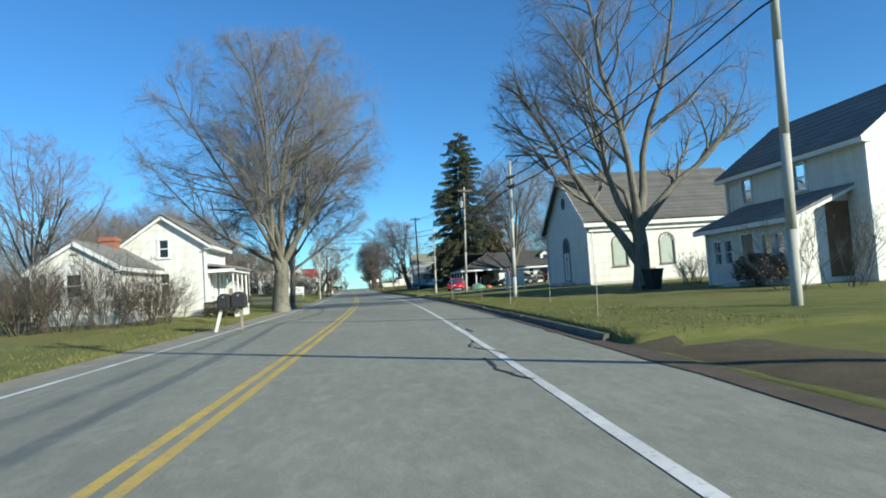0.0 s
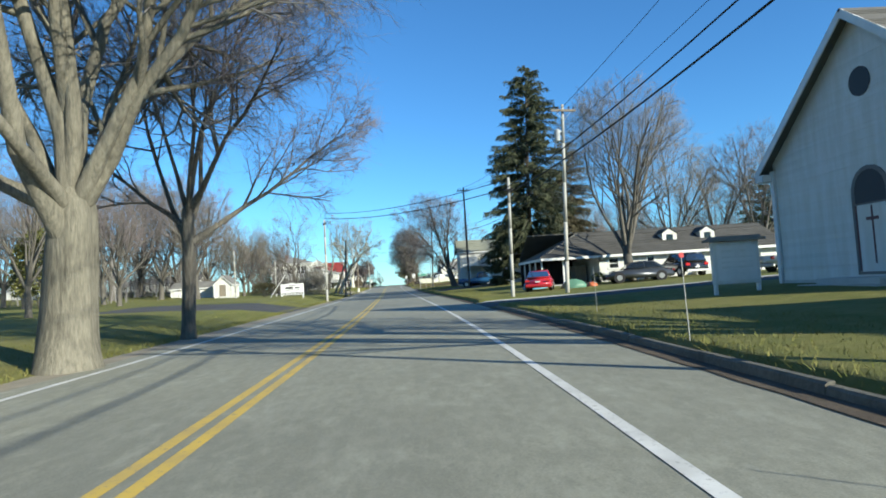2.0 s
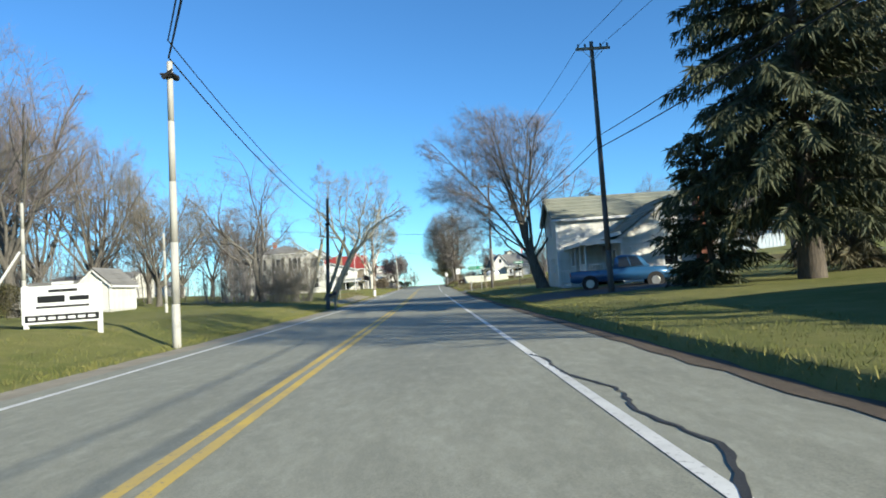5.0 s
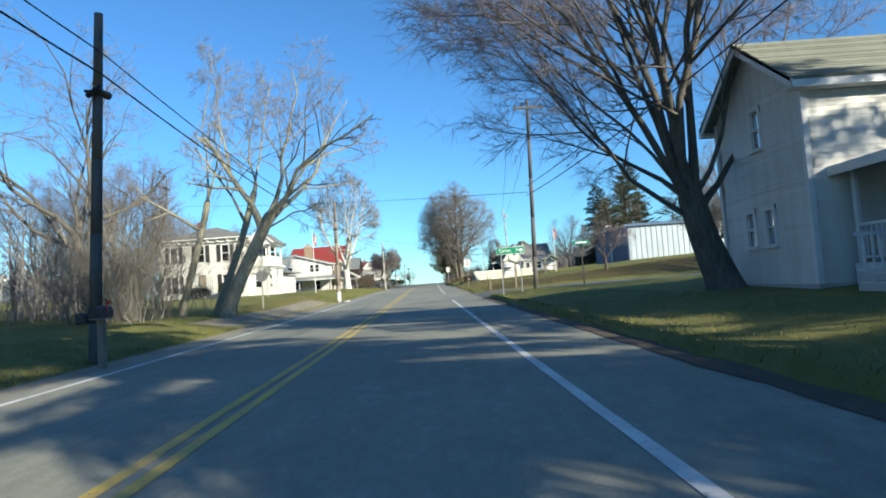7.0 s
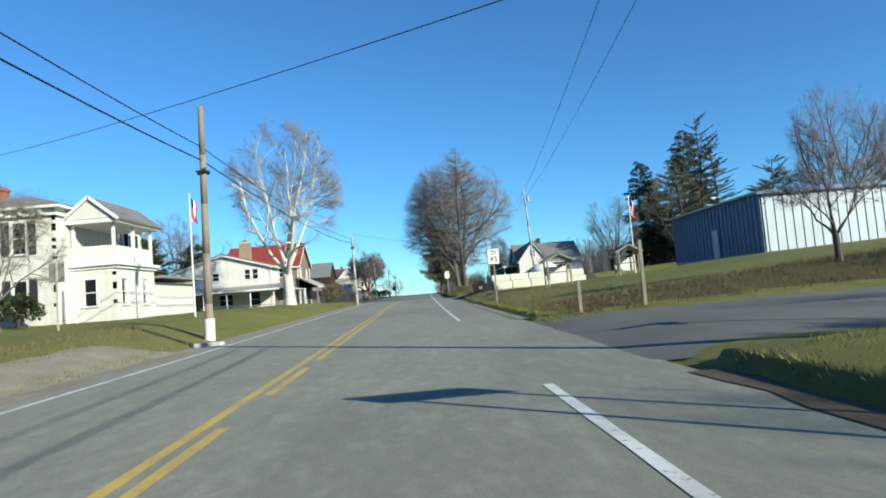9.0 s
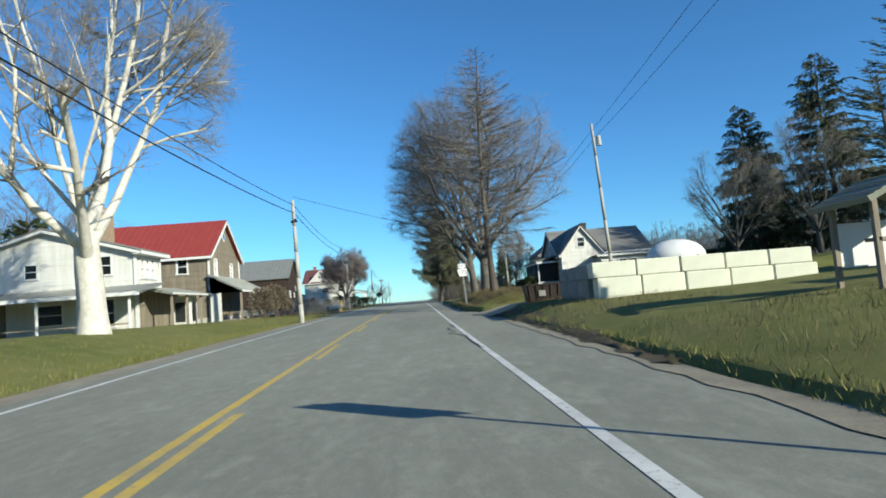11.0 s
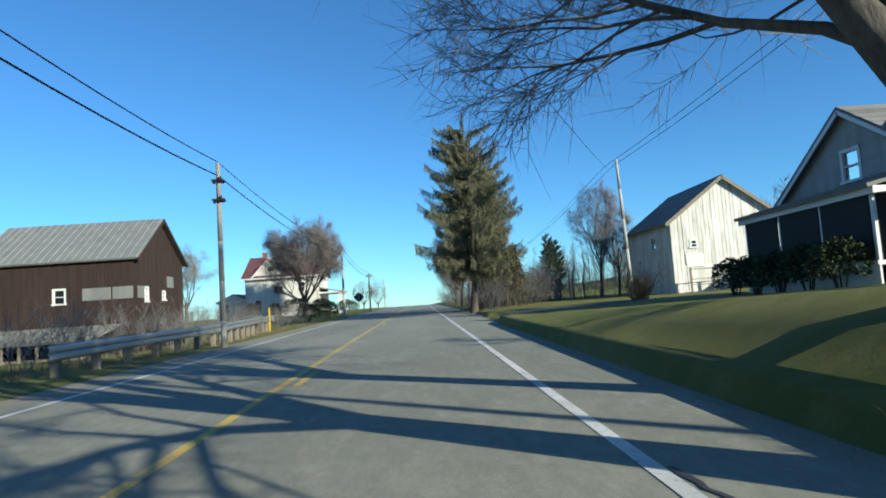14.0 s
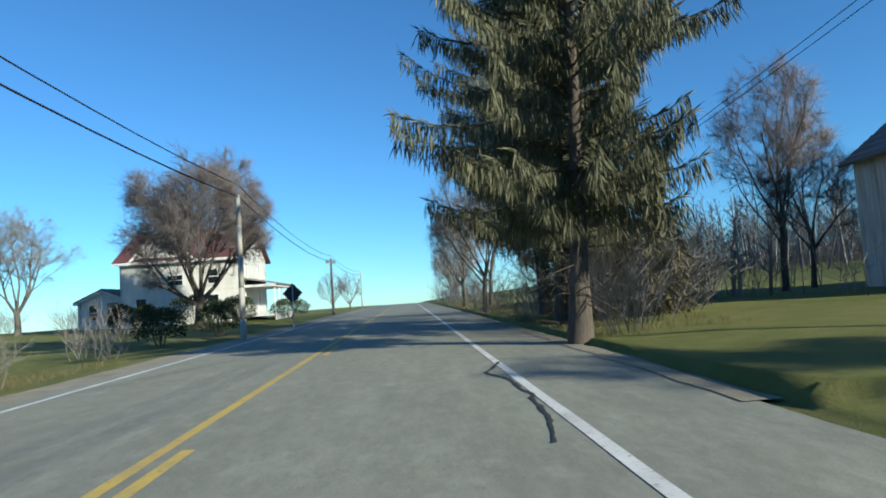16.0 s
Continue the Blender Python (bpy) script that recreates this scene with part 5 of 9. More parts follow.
def house_lean_to():
    """Two-storey white house with an enclosed lean-to porch facing the road."""
    ob = thing("white_house", pose(17.0, 29.6, -0.85, 0, 0, -90), "white two-storey house with enclosed lean-to porch", "house")
    # local x: towards the start of the road; local y: away from it
    w = 6.6
    fr = faces_of(w, 2.3)
    holes = [(0.55, 1.2, 1.0, 2.1), (1.45, 2.1, 1.0, 2.1), (2.95, 3.75, 0.25, 2.25), (4.35, 5.0, 1.0, 2.15), (5.2, 5.85, 1.0, 2.15)]
    wall(ob, "wall", fr["front"], w, [(0, 2.75), (w, 2.75)], holes, WHITE_SIDING, seed=41)
    for h in holes:
        (door(ob, fr["front"], *h, mat=WOOD) if h[2] < 0.5 else window(ob, fr["front"], *h))
    wall(ob, "wall", fr["right"], 2.3, [(0, 2.75), (2.3, 3.7)], [], WHITE_SIDING, seed=42)
    wall(ob, "wall", fr["left"], 2.3, [(0, 3.7), (2.3, 2.75)], [], WHITE_SIDING, seed=43)
    roof_slope(ob, Vector((-0.45, -0.45, 2.72)), (1, 0, 0), Vector((0, 2.75, 1.15)), w + 0.9, 3.0, GREY_SHINGLE, seed=44)
    part("porch_fascia", boxes((-0.45, w + 0.45, -0.48, -0.43, 2.48, 2.68)), TRIM, ob)
    for x in (-0.42, w + 0.42):
        bm = bmesh.new()
        beam(bm, (x, -0.45, 2.62), (x, 2.3, 3.74), 0.05, 0.22)
        part("rake_board", bm, TRIM, ob)
    part("step", boxes((2.7, 4.0, -1.0, -0.05, -0.4, 0.18), (2.9, 3.8, -1.4, -1.0, -0.4, 0.02)), CONCRETE, ob)
    up = thing("white_house_block", pose(19.3, 31.2, -0.85, 0, 0, -90), "white two-storey house block under a steep grey roof", "house")
    # gable ends face along the road: ridge runs along local x here
    W, L, e, r = 9.4, 6.4, 5.75, 8.1
    f2 = faces_of(W, L)
    hs = [(1.3, 2.1, 4.0, 5.2), (5.2, 6.0, 4.0, 5.2)]
    wall(up, "wall", f2["front"], W, [(0, e), (W, e)], hs, WHITE_SIDING, seed=45)
    for h in hs:
        window(up, f2["front"], *h)
    hs = [(2.6, 3.5, 0.9, 2.2), (4.4, 5.2, 3.6, 4.8)]
    wall(up, "wall", f2["right"], L, [(0, e), (L / 2, r), (L, e)], hs, WHITE_SIDING, seed=46)
    for h in hs:
        window(up, f2["right"], *h)
    wall(up, "wall", f2["left"], L, [(0, e), (L / 2, r), (L, e)], [], WHITE_SIDING, seed=47, pitch=0.3)
    wall(up, "wall", f2["back"], W, [(0, e), (W, e)], [], WHITE_SIDING, seed=48, pitch=0.3)
    sl = (r - e) / (L / 2)
    ln = math.hypot(L / 2 + 0.45, (L / 2 + 0.45) * sl)
    roof_slope(up, Vector((-0.4, -0.45, e - 0.45 * sl + 0.1)), (1, 0, 0), Vector((0, L / 2 + 0.45, (L / 2 + 0.45) * sl)), W + 0.8, ln, GREY_SHINGLE, seed=49)
    roof_slope(up, Vector((W + 0.4, L + 0.45, e - 0.45 * sl + 0.1)), (-1, 0, 0), Vector((0, -L / 2 - 0.45, (L / 2 + 0.45) * sl)), W + 0.8, ln, GREY_SHINGLE, seed=50)
    for x in (-0.38, W + 0.38):
        for yy in (-0.45, L + 0.45):
            bm = bmesh.new()
            beam(bm, (x, yy, e - 0.45 * sl - 0.06), (x, L / 2, r - 0.06), 0.05, 0.24)
            part("rake_board", bm, TRIM, up)
    part("fascia", boxes((-0.4, W + 0.4, -0.48, -0.44, e - 0.45 * sl - 0.16, e - 0.45 * sl + 0.03)), TRIM, up)
    part("soffit", boxes((-0.4, W + 0.4, -0.45, 0.0, e - 0.45 * sl - 0.16, e - 0.45 * sl - 0.12)), TRIM, up)
    part("foundation", boxes((0.02, W - 0.02, 0.02, L - 0.02, -0.9, 0.02)), CONCRETE, up)
    part("foundation", boxes((0.02, w - 0.02, 0.02, 2.3, -0.9, 0.02)), CONCRETE, ob)
    for cx, cy in ((0, 0), (W, 0), (W, L), (0, L)):
        part("corner_board", boxes((cx - 0.08, cx + 0.08, cy - 0.08, cy + 0.08, 0, e - 0.15)), TRIM, up)
    for cx in (0, w):
        part("corner_board", boxes((cx - 0.07, cx + 0.07, -0.07, 0.07, 0, 2.6)), TRIM, ob)
    fr2 = basis((w, 0, 0), (0, 1, 0), (1, 0, 0), (0, 0, 1))
    bm = boxes((1.3, 2.28, 0.0, 0.06, 0.2, 3.2))
    bmesh.ops.transform(bm, matrix=fr2, verts=bm.verts)
    part("boarded_door", bm, paint("brown_boards", (0.16, 0.085, 0.05), 0.8), ob, "brown boarded end of the lean-to")


def house_ranch():
    """Long low white ranch house with a carport end."""
    ob = thing("ranch_house", pose(17.0, 79.5, -0.35), "long low white ranch house with grey roof and dormers", "house")
    W, D, e, r = 15.5, 8.5, 2.35, 4.3
    fr = faces_of(W, D)
    hs = [(0.8, 1.6, 1.05, 1.85), (4.0, 4.6, 1.0, 1.9), (6.2, 6.9, 1.0, 1.9), (7.2, 7.9, 1.0, 1.9), (10.4, 11.1, 1.0, 1.9), (12.7, 13.6, 0.1, 2.05)]
    wall(ob, "wall", fr["front"], W, [(0, e), (W, e)], hs, WHITE_SIDING, seed=61)
    for h in hs:
        (door(ob, fr["front"], *h, mat=TRIM) if h[2] < 0.5 else window(ob, fr["front"], *h))
    wall(ob, "wall", fr["left"], D, [(0, e), (D, e)], [], GREY_SIDING, seed=62)
    wall(ob, "wall", fr["right"], D, [(0, e), (D / 2, r), (D, e)], [], WHITE_SIDING, seed=63, pitch=0.3)
    wall(ob, "wall", fr["back"], W, [(0, e), (W, e)], [], WHITE_SIDING, seed=64, pitch=0.3)
    sl = (r - e) / (D / 2)
    x0 = -4.9
    ln = math.hypot(D / 2 + 0.6, (D / 2 + 0.6) * sl)
    roof_slope(ob, Vector((x0, -0.6, e - 0.6 * sl + 0.1)), (1, 0, 0), Vector((0, D / 2 + 0.6, (D / 2 + 0.6) * sl)), W + 5.4, ln, CHARCOAL_SHINGLE, seed=65, tops=[(0, 0.3), (4.4, ln), (W + 5.4, ln)])
    roof_slope(ob, Vector((W + 0.5, D + 0.6, e - 0.6 * sl + 0.1)), (-1, 0, 0), Vector((0, -D / 2 - 0.6, (D / 2 + 0.6) * sl)), W + 5.4, ln, CHARCOAL_SHINGLE, seed=66)
    # hipped carport end
    hip = math.hypot(4.4, r - e + 0.1)
    roof_slope(ob, Vector((x0 - 0.02, D + 0.6, e - 0.6 * sl + 0.08)), (0, -1, 0), Vector((4.4, 0, r - e + 0.6 * sl)), D + 1.2, hip + 0.25, DARK_SHINGLE, seed=67, tops=[(0, 0.1), (D / 2 + 0.6, hip + 0.25), (D + 1.2, 0.1)])
    part("fascia", boxes((x0, W + 0.5, -0.64, -0.59, e - 0.6 * sl - 0.12, e - 0.6 * sl + 0.08), (x0 - 0.04, x0, -0.6, D + 0.6, e - 0.6 * sl - 0.12, e - 0.6 * sl + 0.08)), TRIM, ob)
    # dark ceiling and back wall colour stand in for the carport's inner shade
    part("carport_ceiling", boxes((x0, 0, 0, D, e - 0.25, e - 0.2)), BROWN_BARN, ob)
    for y in (0.15, 2.6, 5.0, 7.4):
        part("carport_post", boxes((x0 + 0.15, x0 + 0.28, y, y + 0.13, -0.3, e - 0.25), bevel=0.015), TRIM, ob)
    part("carport_post", boxes((x0 + 1.9, x0 + 2.05, 0.1, 0.25, -0.3, e - 0.25), bevel=0.015), TRIM, ob)
    part("carport_back_wall", boxes((x0, 0, D - 0.15, D, -0.3, e - 0.2)), BROWN_BARN, ob)
    # dark boxes added only to blacken the inside of the carport
    for a, b, c, d, h in ((-4.2, -3.2, 5.2, 6.4, 1.7), (-2.6, -1.6, 6.0, 7.6, 1.9), (-1.2, -0.2, 3.0, 5.0, 1.5), (-3.4, -2.4, 7.2, 8.2, 1.5)):
        part("stored_crate", boxes((a, b, c, d, -0.02, h), bevel=0.04), WOOD if h < 1.6 else IRON, ob, "dark boxes added to deepen the carport's shade")
    for x in (6.1, 9.4):
        bm = boxes((x, x + 1.25, 1.6, 3.4, 3.0, 3.75))
        d = part("dormer", bm, WHITE_SIDING, ob)
        bm = bmesh.new()
        for a, b in (((x - 0.12, 1.5, 3.72), (x + 0.62, 1.5, 4.2)), ((x + 1.37, 1.5, 3.72), (x + 0.62, 1.5, 4.2))):
            q = [bm.verts.new(v) for v in (a, b, (b[0], 3.9, b[2]), (a[0], 3.9, a[2]))]
            bm.faces.new(q)
        bmesh.ops.solidify(bm, geom=bm.faces[:], thickness=0.08)
        part("dormer_roof", bm, GREY_SHINGLE, d)
        bm = bmesh.new()
        bm.faces.new([bm.verts.new(v) for v in ((x, 1.595, 3.75), (x + 1.25, 1.595, 3.75), (x + 0.62, 1.595, 4.15))])
        part("dormer_gable", bm, WHITE_SIDING, d)
        part("dormer_window", boxes((x + 0.35, x + 0.9, 1.57, 1.6, 3.12, 3.65)), GLASS, d)
    part("foundation", boxes((-4.8, W, 0.05, D, -0.9, -0.02)), CONCRETE, ob)
    part("stone_planter", boxes((7.6, 12.2, -0.9, -0.1, -0.3, 0.42), bevel=0.04), CONCRETE, ob)


def house_corner_porch():
    """Grey-white house on the right with a corner porch, near the road."""
    ob = thing("grey_white_house", pose(9.15, 122.0, -0.02, 0, 0, -90), "white-sided house with shaded gable facing the road and grey-green roof", "house")
    # local x towards the start, local y away from the road; gable ends at local y = 0 and l
    gable_block(ob, 4.4, 12.0, 4.85, 6.35, WHITE_SIDING, GREEN_SHINGLE, {
        "front": [(1.3, 1.75, 1.0, 1.95), (2.3, 2.75, 1.0, 1.95), (2.0, 2.45, 3.55, 4.6)],
        "right": [(6.0, 6.8, 3.2, 4.2)]}, over=0.35, rake=0.4, seed=71, board=0.12)
    wing = thing("house_wing", pose(12.3, 113.0, 0.0), "white one-and-a-half-storey wing with grey-green roof", "house")
    gable_block(wing, 6.4, 4.55, 2.95, 5.2, WHITE_SIDING, GREEN_SHINGLE, {"left": [(0.5, 1.4, 0.4, 2.3, "dark_door"), (2.2, 3.2, 0.95, 2.15)], "front": [(2.6, 3.5, 0.9, 2.1)]}, over=0.35, rake=0.3, seed=72, board=0.12)
    part("wall_lamp", boxes((0.5, 0.65, -0.1, 0.02, 2.0, 2.2), bevel=0.02), TRIM, wing)
    part("chimney_stack", boxes((4.6, 5.4, -0.85, -0.06, -0.5, 6.2), (4.54, 5.46, -0.91, 0.0, 5.8, 6.05)), BRICK, wing, "tall red brick chimney")
    deck = thing("front_porch", pose(9.9, 112.9, 0.0), "white railed wooden porch with a shed roof on posts", "porch")
    part("porch_floor", boxes((0, 2.38, 0, 4.6, 0.25, 0.4), (0.02, 0.08, 0, 4.6, -0.4, 0.25)), TRIM, deck)
    roof_slope(deck, Vector((-0.3, -0.3, 2.62)), (0, 1, 0), Vector((2.6, 0, 0.5)), 5.1, 2.6, GREEN_SHINGLE, seed=73)
    part("porch_fascia", boxes((-0.34, -0.28, -0.3, 4.8, 2.42, 2.64), (-0.3, 2.3, -0.34, -0.28, 2.45, 2.68)), TRIM, deck)
    bm = bmesh.new()
    beam(bm, (-0.3, -0.33, 2.58), (2.3, -0.33, 3.08), 0.06, 0.22)
    part("rake_board", bm, TRIM, deck)
    for y in (0.05, 1.6, 3.1, 4.4):
        part("porch_post", boxes((0.05, 0.17, y, y + 0.12, 0.4, 2.5), bevel=0.015), TRIM, deck)
    railing(deck, (0.1, 0.2), (0.1, 1.6), 0.4)
    railing(deck, (0.1, 3.2), (0.1, 4.4), 0.4)
    railing(deck, (0.15, 0.1), (2.3, 0.1), 0.4)
    railing(deck, (-1.0, 1.75), (0.05, 1.75), 0.15)
    railing(deck, (-1.0, 3.0), (0.05, 3.0), 0.15)
    for k in range(3):
        part("porch_step", boxes((-0.35 * (k + 1), -0.35 * k, 1.8, 2.95, -0.3, 0.28 - 0.13 * k)), CONCRETE, deck)


def house_italianate():
    """Large white two-storey house with a balcony bay and low hipped roof."""
    ob = thing("white_house", pose(-26.8, 165.0, 0.85), "large white two-storey house with dark shutters and low hipped roof", "house")
    w, l, e = 8.3, 9.5, 5.9
    fr = faces_of(w, l)
    hs = [(1.2, 1.9, 3.6, 5.2), (3.8, 4.5, 3.6, 5.2), (6.2, 6.9, 3.6, 5.2), (1.2, 1.9, 0.7, 2.3), (3.8, 4.6, 0.3, 2.4, ), (6.2, 6.9, 0.7, 2.3)]
    wall(ob, "wall", fr["front"], w, [(0, e), (w, e)], hs, WHITE_SIDING, seed=81)
    for h in hs:
        (door(ob, fr["front"], *h, mat=WOOD) if h[2] < 0.5 else window(ob, fr["front"], *h, shutters=IRON))
    hs = [(6.3, 7.0, 3.6, 5.2), (7.7, 8.4, 3.6, 5.2)]
    wall(ob, "wall", fr["right"], l, [(0, e), (l, e)], hs, WHITE_SIDING, seed=82)
    for h in hs:
        window(ob, fr["right"], *h, shutters=IRON)
    wall(ob, "wall", fr["back"], w, [(0, e), (w, e)], [], WHITE_SIDING, seed=83, pitch=0.3)
    wall(ob, "wall", fr["left"], l, [(0, e), (l, e)], [], WHITE_SIDING, seed=84, pitch=0.3)
    o = 0.55
    hip = 1.55
    for (px, py), al, upv, ln in (((-o, -o), (1, 0, 0), (0, l / 2 + o, hip), w + 2 * o), ((w + o, -o), (0, 1, 0), (-(w / 2 + o), 0, hip), l + 2 * o), ((w + o, l + o), (-1, 0, 0), (0, -(l / 2 + o), hip), w + 2 * o), ((-o, l + o), (0, -1, 0), (w / 2 + o, 0, hip), l + 2 * o)):
        rise = Vector(upv).length
        roof_slope(ob, Vector((px, py, e + 0.04)), al, upv, ln, rise, GREY_SHINGLE, seed=85, tops=[(0, 0.02), (ln / 2, rise), (ln, 0.02)])
    part("box_eave", boxes((-o, w + o, -o, l + o, e - 0.12, e), (-0.2, w + 0.2, -0.2, l + 0.2, e - 0.45, e - 0.12)), TRIM, ob)
    for k in range(9):
        part("eave_bracket", boxes((0.15 + k * 0.95, 0.3 + k * 0.95, -0.4, -0.02, e - 0.4, e - 0.14)), TRIM, ob)
    chimney(ob, 2.5, 5.0, e + 0.8, e + 2.2, 0.55)
    part("foundation", boxes((0, w, 0, l, -0.9, -0.02)), CONCRETE, ob)
    bay = thing("balcony_bay", pose(-18.5, 166.2, 0.85), "white two-storey bay with open upper balcony and small pediment", "house")
    b = faces_of(2.3, 4.6)
    hs = [(0.7, 1.35, 0.8, 2.2)]
    wall(bay, "wall", b["front"], 2.3, [(0, 2.85), (2.3, 2.85)], hs, WHITE_SIDING, seed=86)
    window(bay, b["front"], *hs[0])
    hs = [(0.6, 1.3, 0.8, 2.2), (3.0, 3.7, 0.8, 2.2)]
    wall(bay, "wall", b["right"], 4.6, [(0, 2.85), (4.6, 2.85)], hs, WHITE_SIDING, seed=87)
    for h in hs:
        window(bay, b["right"], *h)
    part("balcony_floor", boxes((-0.05, 2.6, -0.25, 4.85, 2.85, 3.02), (0, 2.45, -0.1, 4.7, 2.7, 2.85)), TRIM, bay)
    part("balcony_wall", boxes((2.2, 2.28, 0.05, 4.55, 3.02, 3.9), (0.0, 2.2, 0.05, 0.13, 3.02, 3.9)), WHITE_SIDING, bay)
    for x, y in ((2.15, 0.1), (2.15, 4.4), (2.15, 2.25), (0.1, 0.1)):
        part("balcony_post", boxes((x, x + 0.14, y, y + 0.14, 3.02, 5.05)), TRIM, bay)
    part("bay_cornice", boxes((-0.1, 2.65, -0.3, 4.9, 5.05, 5.25)), TRIM, bay)
    gx = 2.65
    bm = bmesh.new()
    a = [bm.verts.new(v) for v in ((gx - 2.7, -0.33, 5.26), (gx, -0.33, 5.26), (gx - 1.35, -0.33, 6.35))]
    c = [bm.verts.new(v) for v in ((gx - 2.7, 4.9, 5.26), (gx, 4.9, 5.26), (gx - 1.35, 4.9, 6.35))]
    bm.faces.new(a)
    bm.faces.new(c[::-1])
    part("pediment", bm, GREY_SIDING, bay)
    for sg in (-1, 1):
        n = Vector((1.5, 0, 1.2))
        roof_slope(bay, Vector((gx - 1.35 + sg * 1.5, -0.45 if sg < 0 else 5.0, 5.2)), (0, 1, 0) if sg < 0 else (0, -1, 0), Vector((-sg * 1.5, 0, 1.22)), 5.45, 1.93, GREY_SHINGLE, seed=88)
        bm = bmesh.new()
        beam(bm, (gx - 1.35 + sg * 1.5, -0.46, 5.16), (gx - 1.35, -0.46, 6.38), 0.05, 0.16)
        part("rake_board", bm, TRIM, bay)
    wing = thing("side_wing", pose(-18.5, 171.3, 0.85), "low white side wing with a flat shed roof", "house")
    f = faces_of(2.0, 6.5)
    hs = [(0.6, 1.1, 0.9, 1.9)]
    wall(wing, "wall", f["front"], 2.0, [(0, 2.3), (2.0, 2.1)], hs, WHITE_SIDING, seed=89)
    window(wing, f["front"], *hs[0])
    wall(wing, "wall", f["right"], 6.5, [(0, 2.1), (6.5, 2.1)], [], WHITE_SIDING, seed=90)
    part("shed_roof", boxes((-0.1, 2.7, -0.3, 6.9, 2.3, 2.44)), GREY_SHINGLE, wing)


def house_deck():
    """White gabled house with a deep lower veranda and tan base."""
    ob = thing("white_house", pose(-26.0, 199.0, 0.75), "white gabled house with a deep shaded veranda", "house")
    gable_block(ob, 9.6, 3.2, 4.55, 5.95, WHITE_SIDING, GREY_SHINGLE, {
        "front": [(3.6, 4.3, 3.3, 4.1), (6.9, 7.5, 3.25, 4.3), (7.7, 8.3, 3.25, 4.3), (1.5, 2.6, 0.2, 2.0, "dark_door"), (4.2, 5.6, 0.7, 1.8), (7.4, 8.4, 0.4, 1.9)],
        "right": [(0.6, 1.1, 3.0, 4.1), (1.3, 1.8, 3.0, 4.1), (2.0, 2.5, 3.0, 4.1)]}, over=0.5, rake=0.4, seed=91)
    dk = thing("veranda", pose(-27.2, 196.2, 0.6), "long low veranda with grey roof on slim posts", "porch")
    roof_slope(dk, Vector((-0.3, -0.3, 2.2)), (1, 0, 0), Vector((0, 3.1, 0.55)), 12.6, 3.15, TIN, vertical=True, seed=92)
    part("porch_fascia", boxes((-0.3, 12.3, -0.34, -0.28, 2.05, 2.24)), TRIM, dk)
    for k in range(6):
        part("porch_post", boxes((0.1 + 2.3 * k, 0.22 + 2.3 * k, -0.06, 0.06, -0.4, 2.15), bevel=0.015), TRIM, dk)
    part("veranda_rail", boxes((0.1, 11.7, -0.03, 0.03, 0.62, 0.7), (0.1, 11.7, -0.02, 0.02, 0.3, 0.35)), WOOD, dk)
    part("veranda_floor", boxes((0, 12, 0, 2.8, -0.4, 0.05)), WOOD, dk)
    dk2 = thing("side_veranda", pose(-16.3, 199.2, 0.6), "grey-roofed side veranda over a tan wall", "porch")
    roof_slope(dk2, Vector((1.9, 5.6, 2.15)), (0, -1, 0), Vector((-2.1, 0, 0.5)), 5.9, 2.15, TIN, vertical=True, seed=93)
    part("porch_fascia", boxes((1.84, 1.9, -0.3, 5.6, 2.08, 2.18)), GREY_SIDING, dk2)
    part("tan_wall", boxes((-0.06, 0.0, 0.1, 5.5, -0.4, 2.5)), TAN_SIDING, dk2)
    part("white_bay", boxes((0.0, 1.2, 4.2, 5.4, -0.4, 2.1), bevel=0.02), WHITE_SIDING, dk2)
    part("bay_window", boxes((0.3, 0.9, 4.17, 4.21, 0.5, 1.7), (1.19, 1.22, 4.5, 5.1, 0.5, 1.7)), GLASS, dk2)
    for k in range(3):
        part("porch_post", boxes((1.6, 1.72, 0.1 + 2.3 * k, 0.22 + 2.3 * k, -0.4, 2.1)), WOOD, dk2)
    ch = thing("stone_chimney", pose(-19.9, 202.6, 4.2), "broad tan brick chimney stack", "chimney")
    part("cap", boxes((-0.62, 0.62, -0.47, 0.47, 3.85, 4.0), bevel=0.015), CONCRETE, ch, "weathered projecting cap")
    part("flue_pot", rods(((0, 0, 4.08), (0, 0, 4.32), 0.2, 0.17), n=16), BRICK, ch)
    bm = boxes((-0.55, 0.55, -0.4, 0.4, 0, 3.848), (-0.55, 0.55, -0.4, 0.4, 4.002, 4.1))
    part("shaft", bm, speckled("tan_brick", (0.22, 0.15, 0.1), (0.36, 0.27, 0.18), 6, 40, 0.9, 0.4), ch)


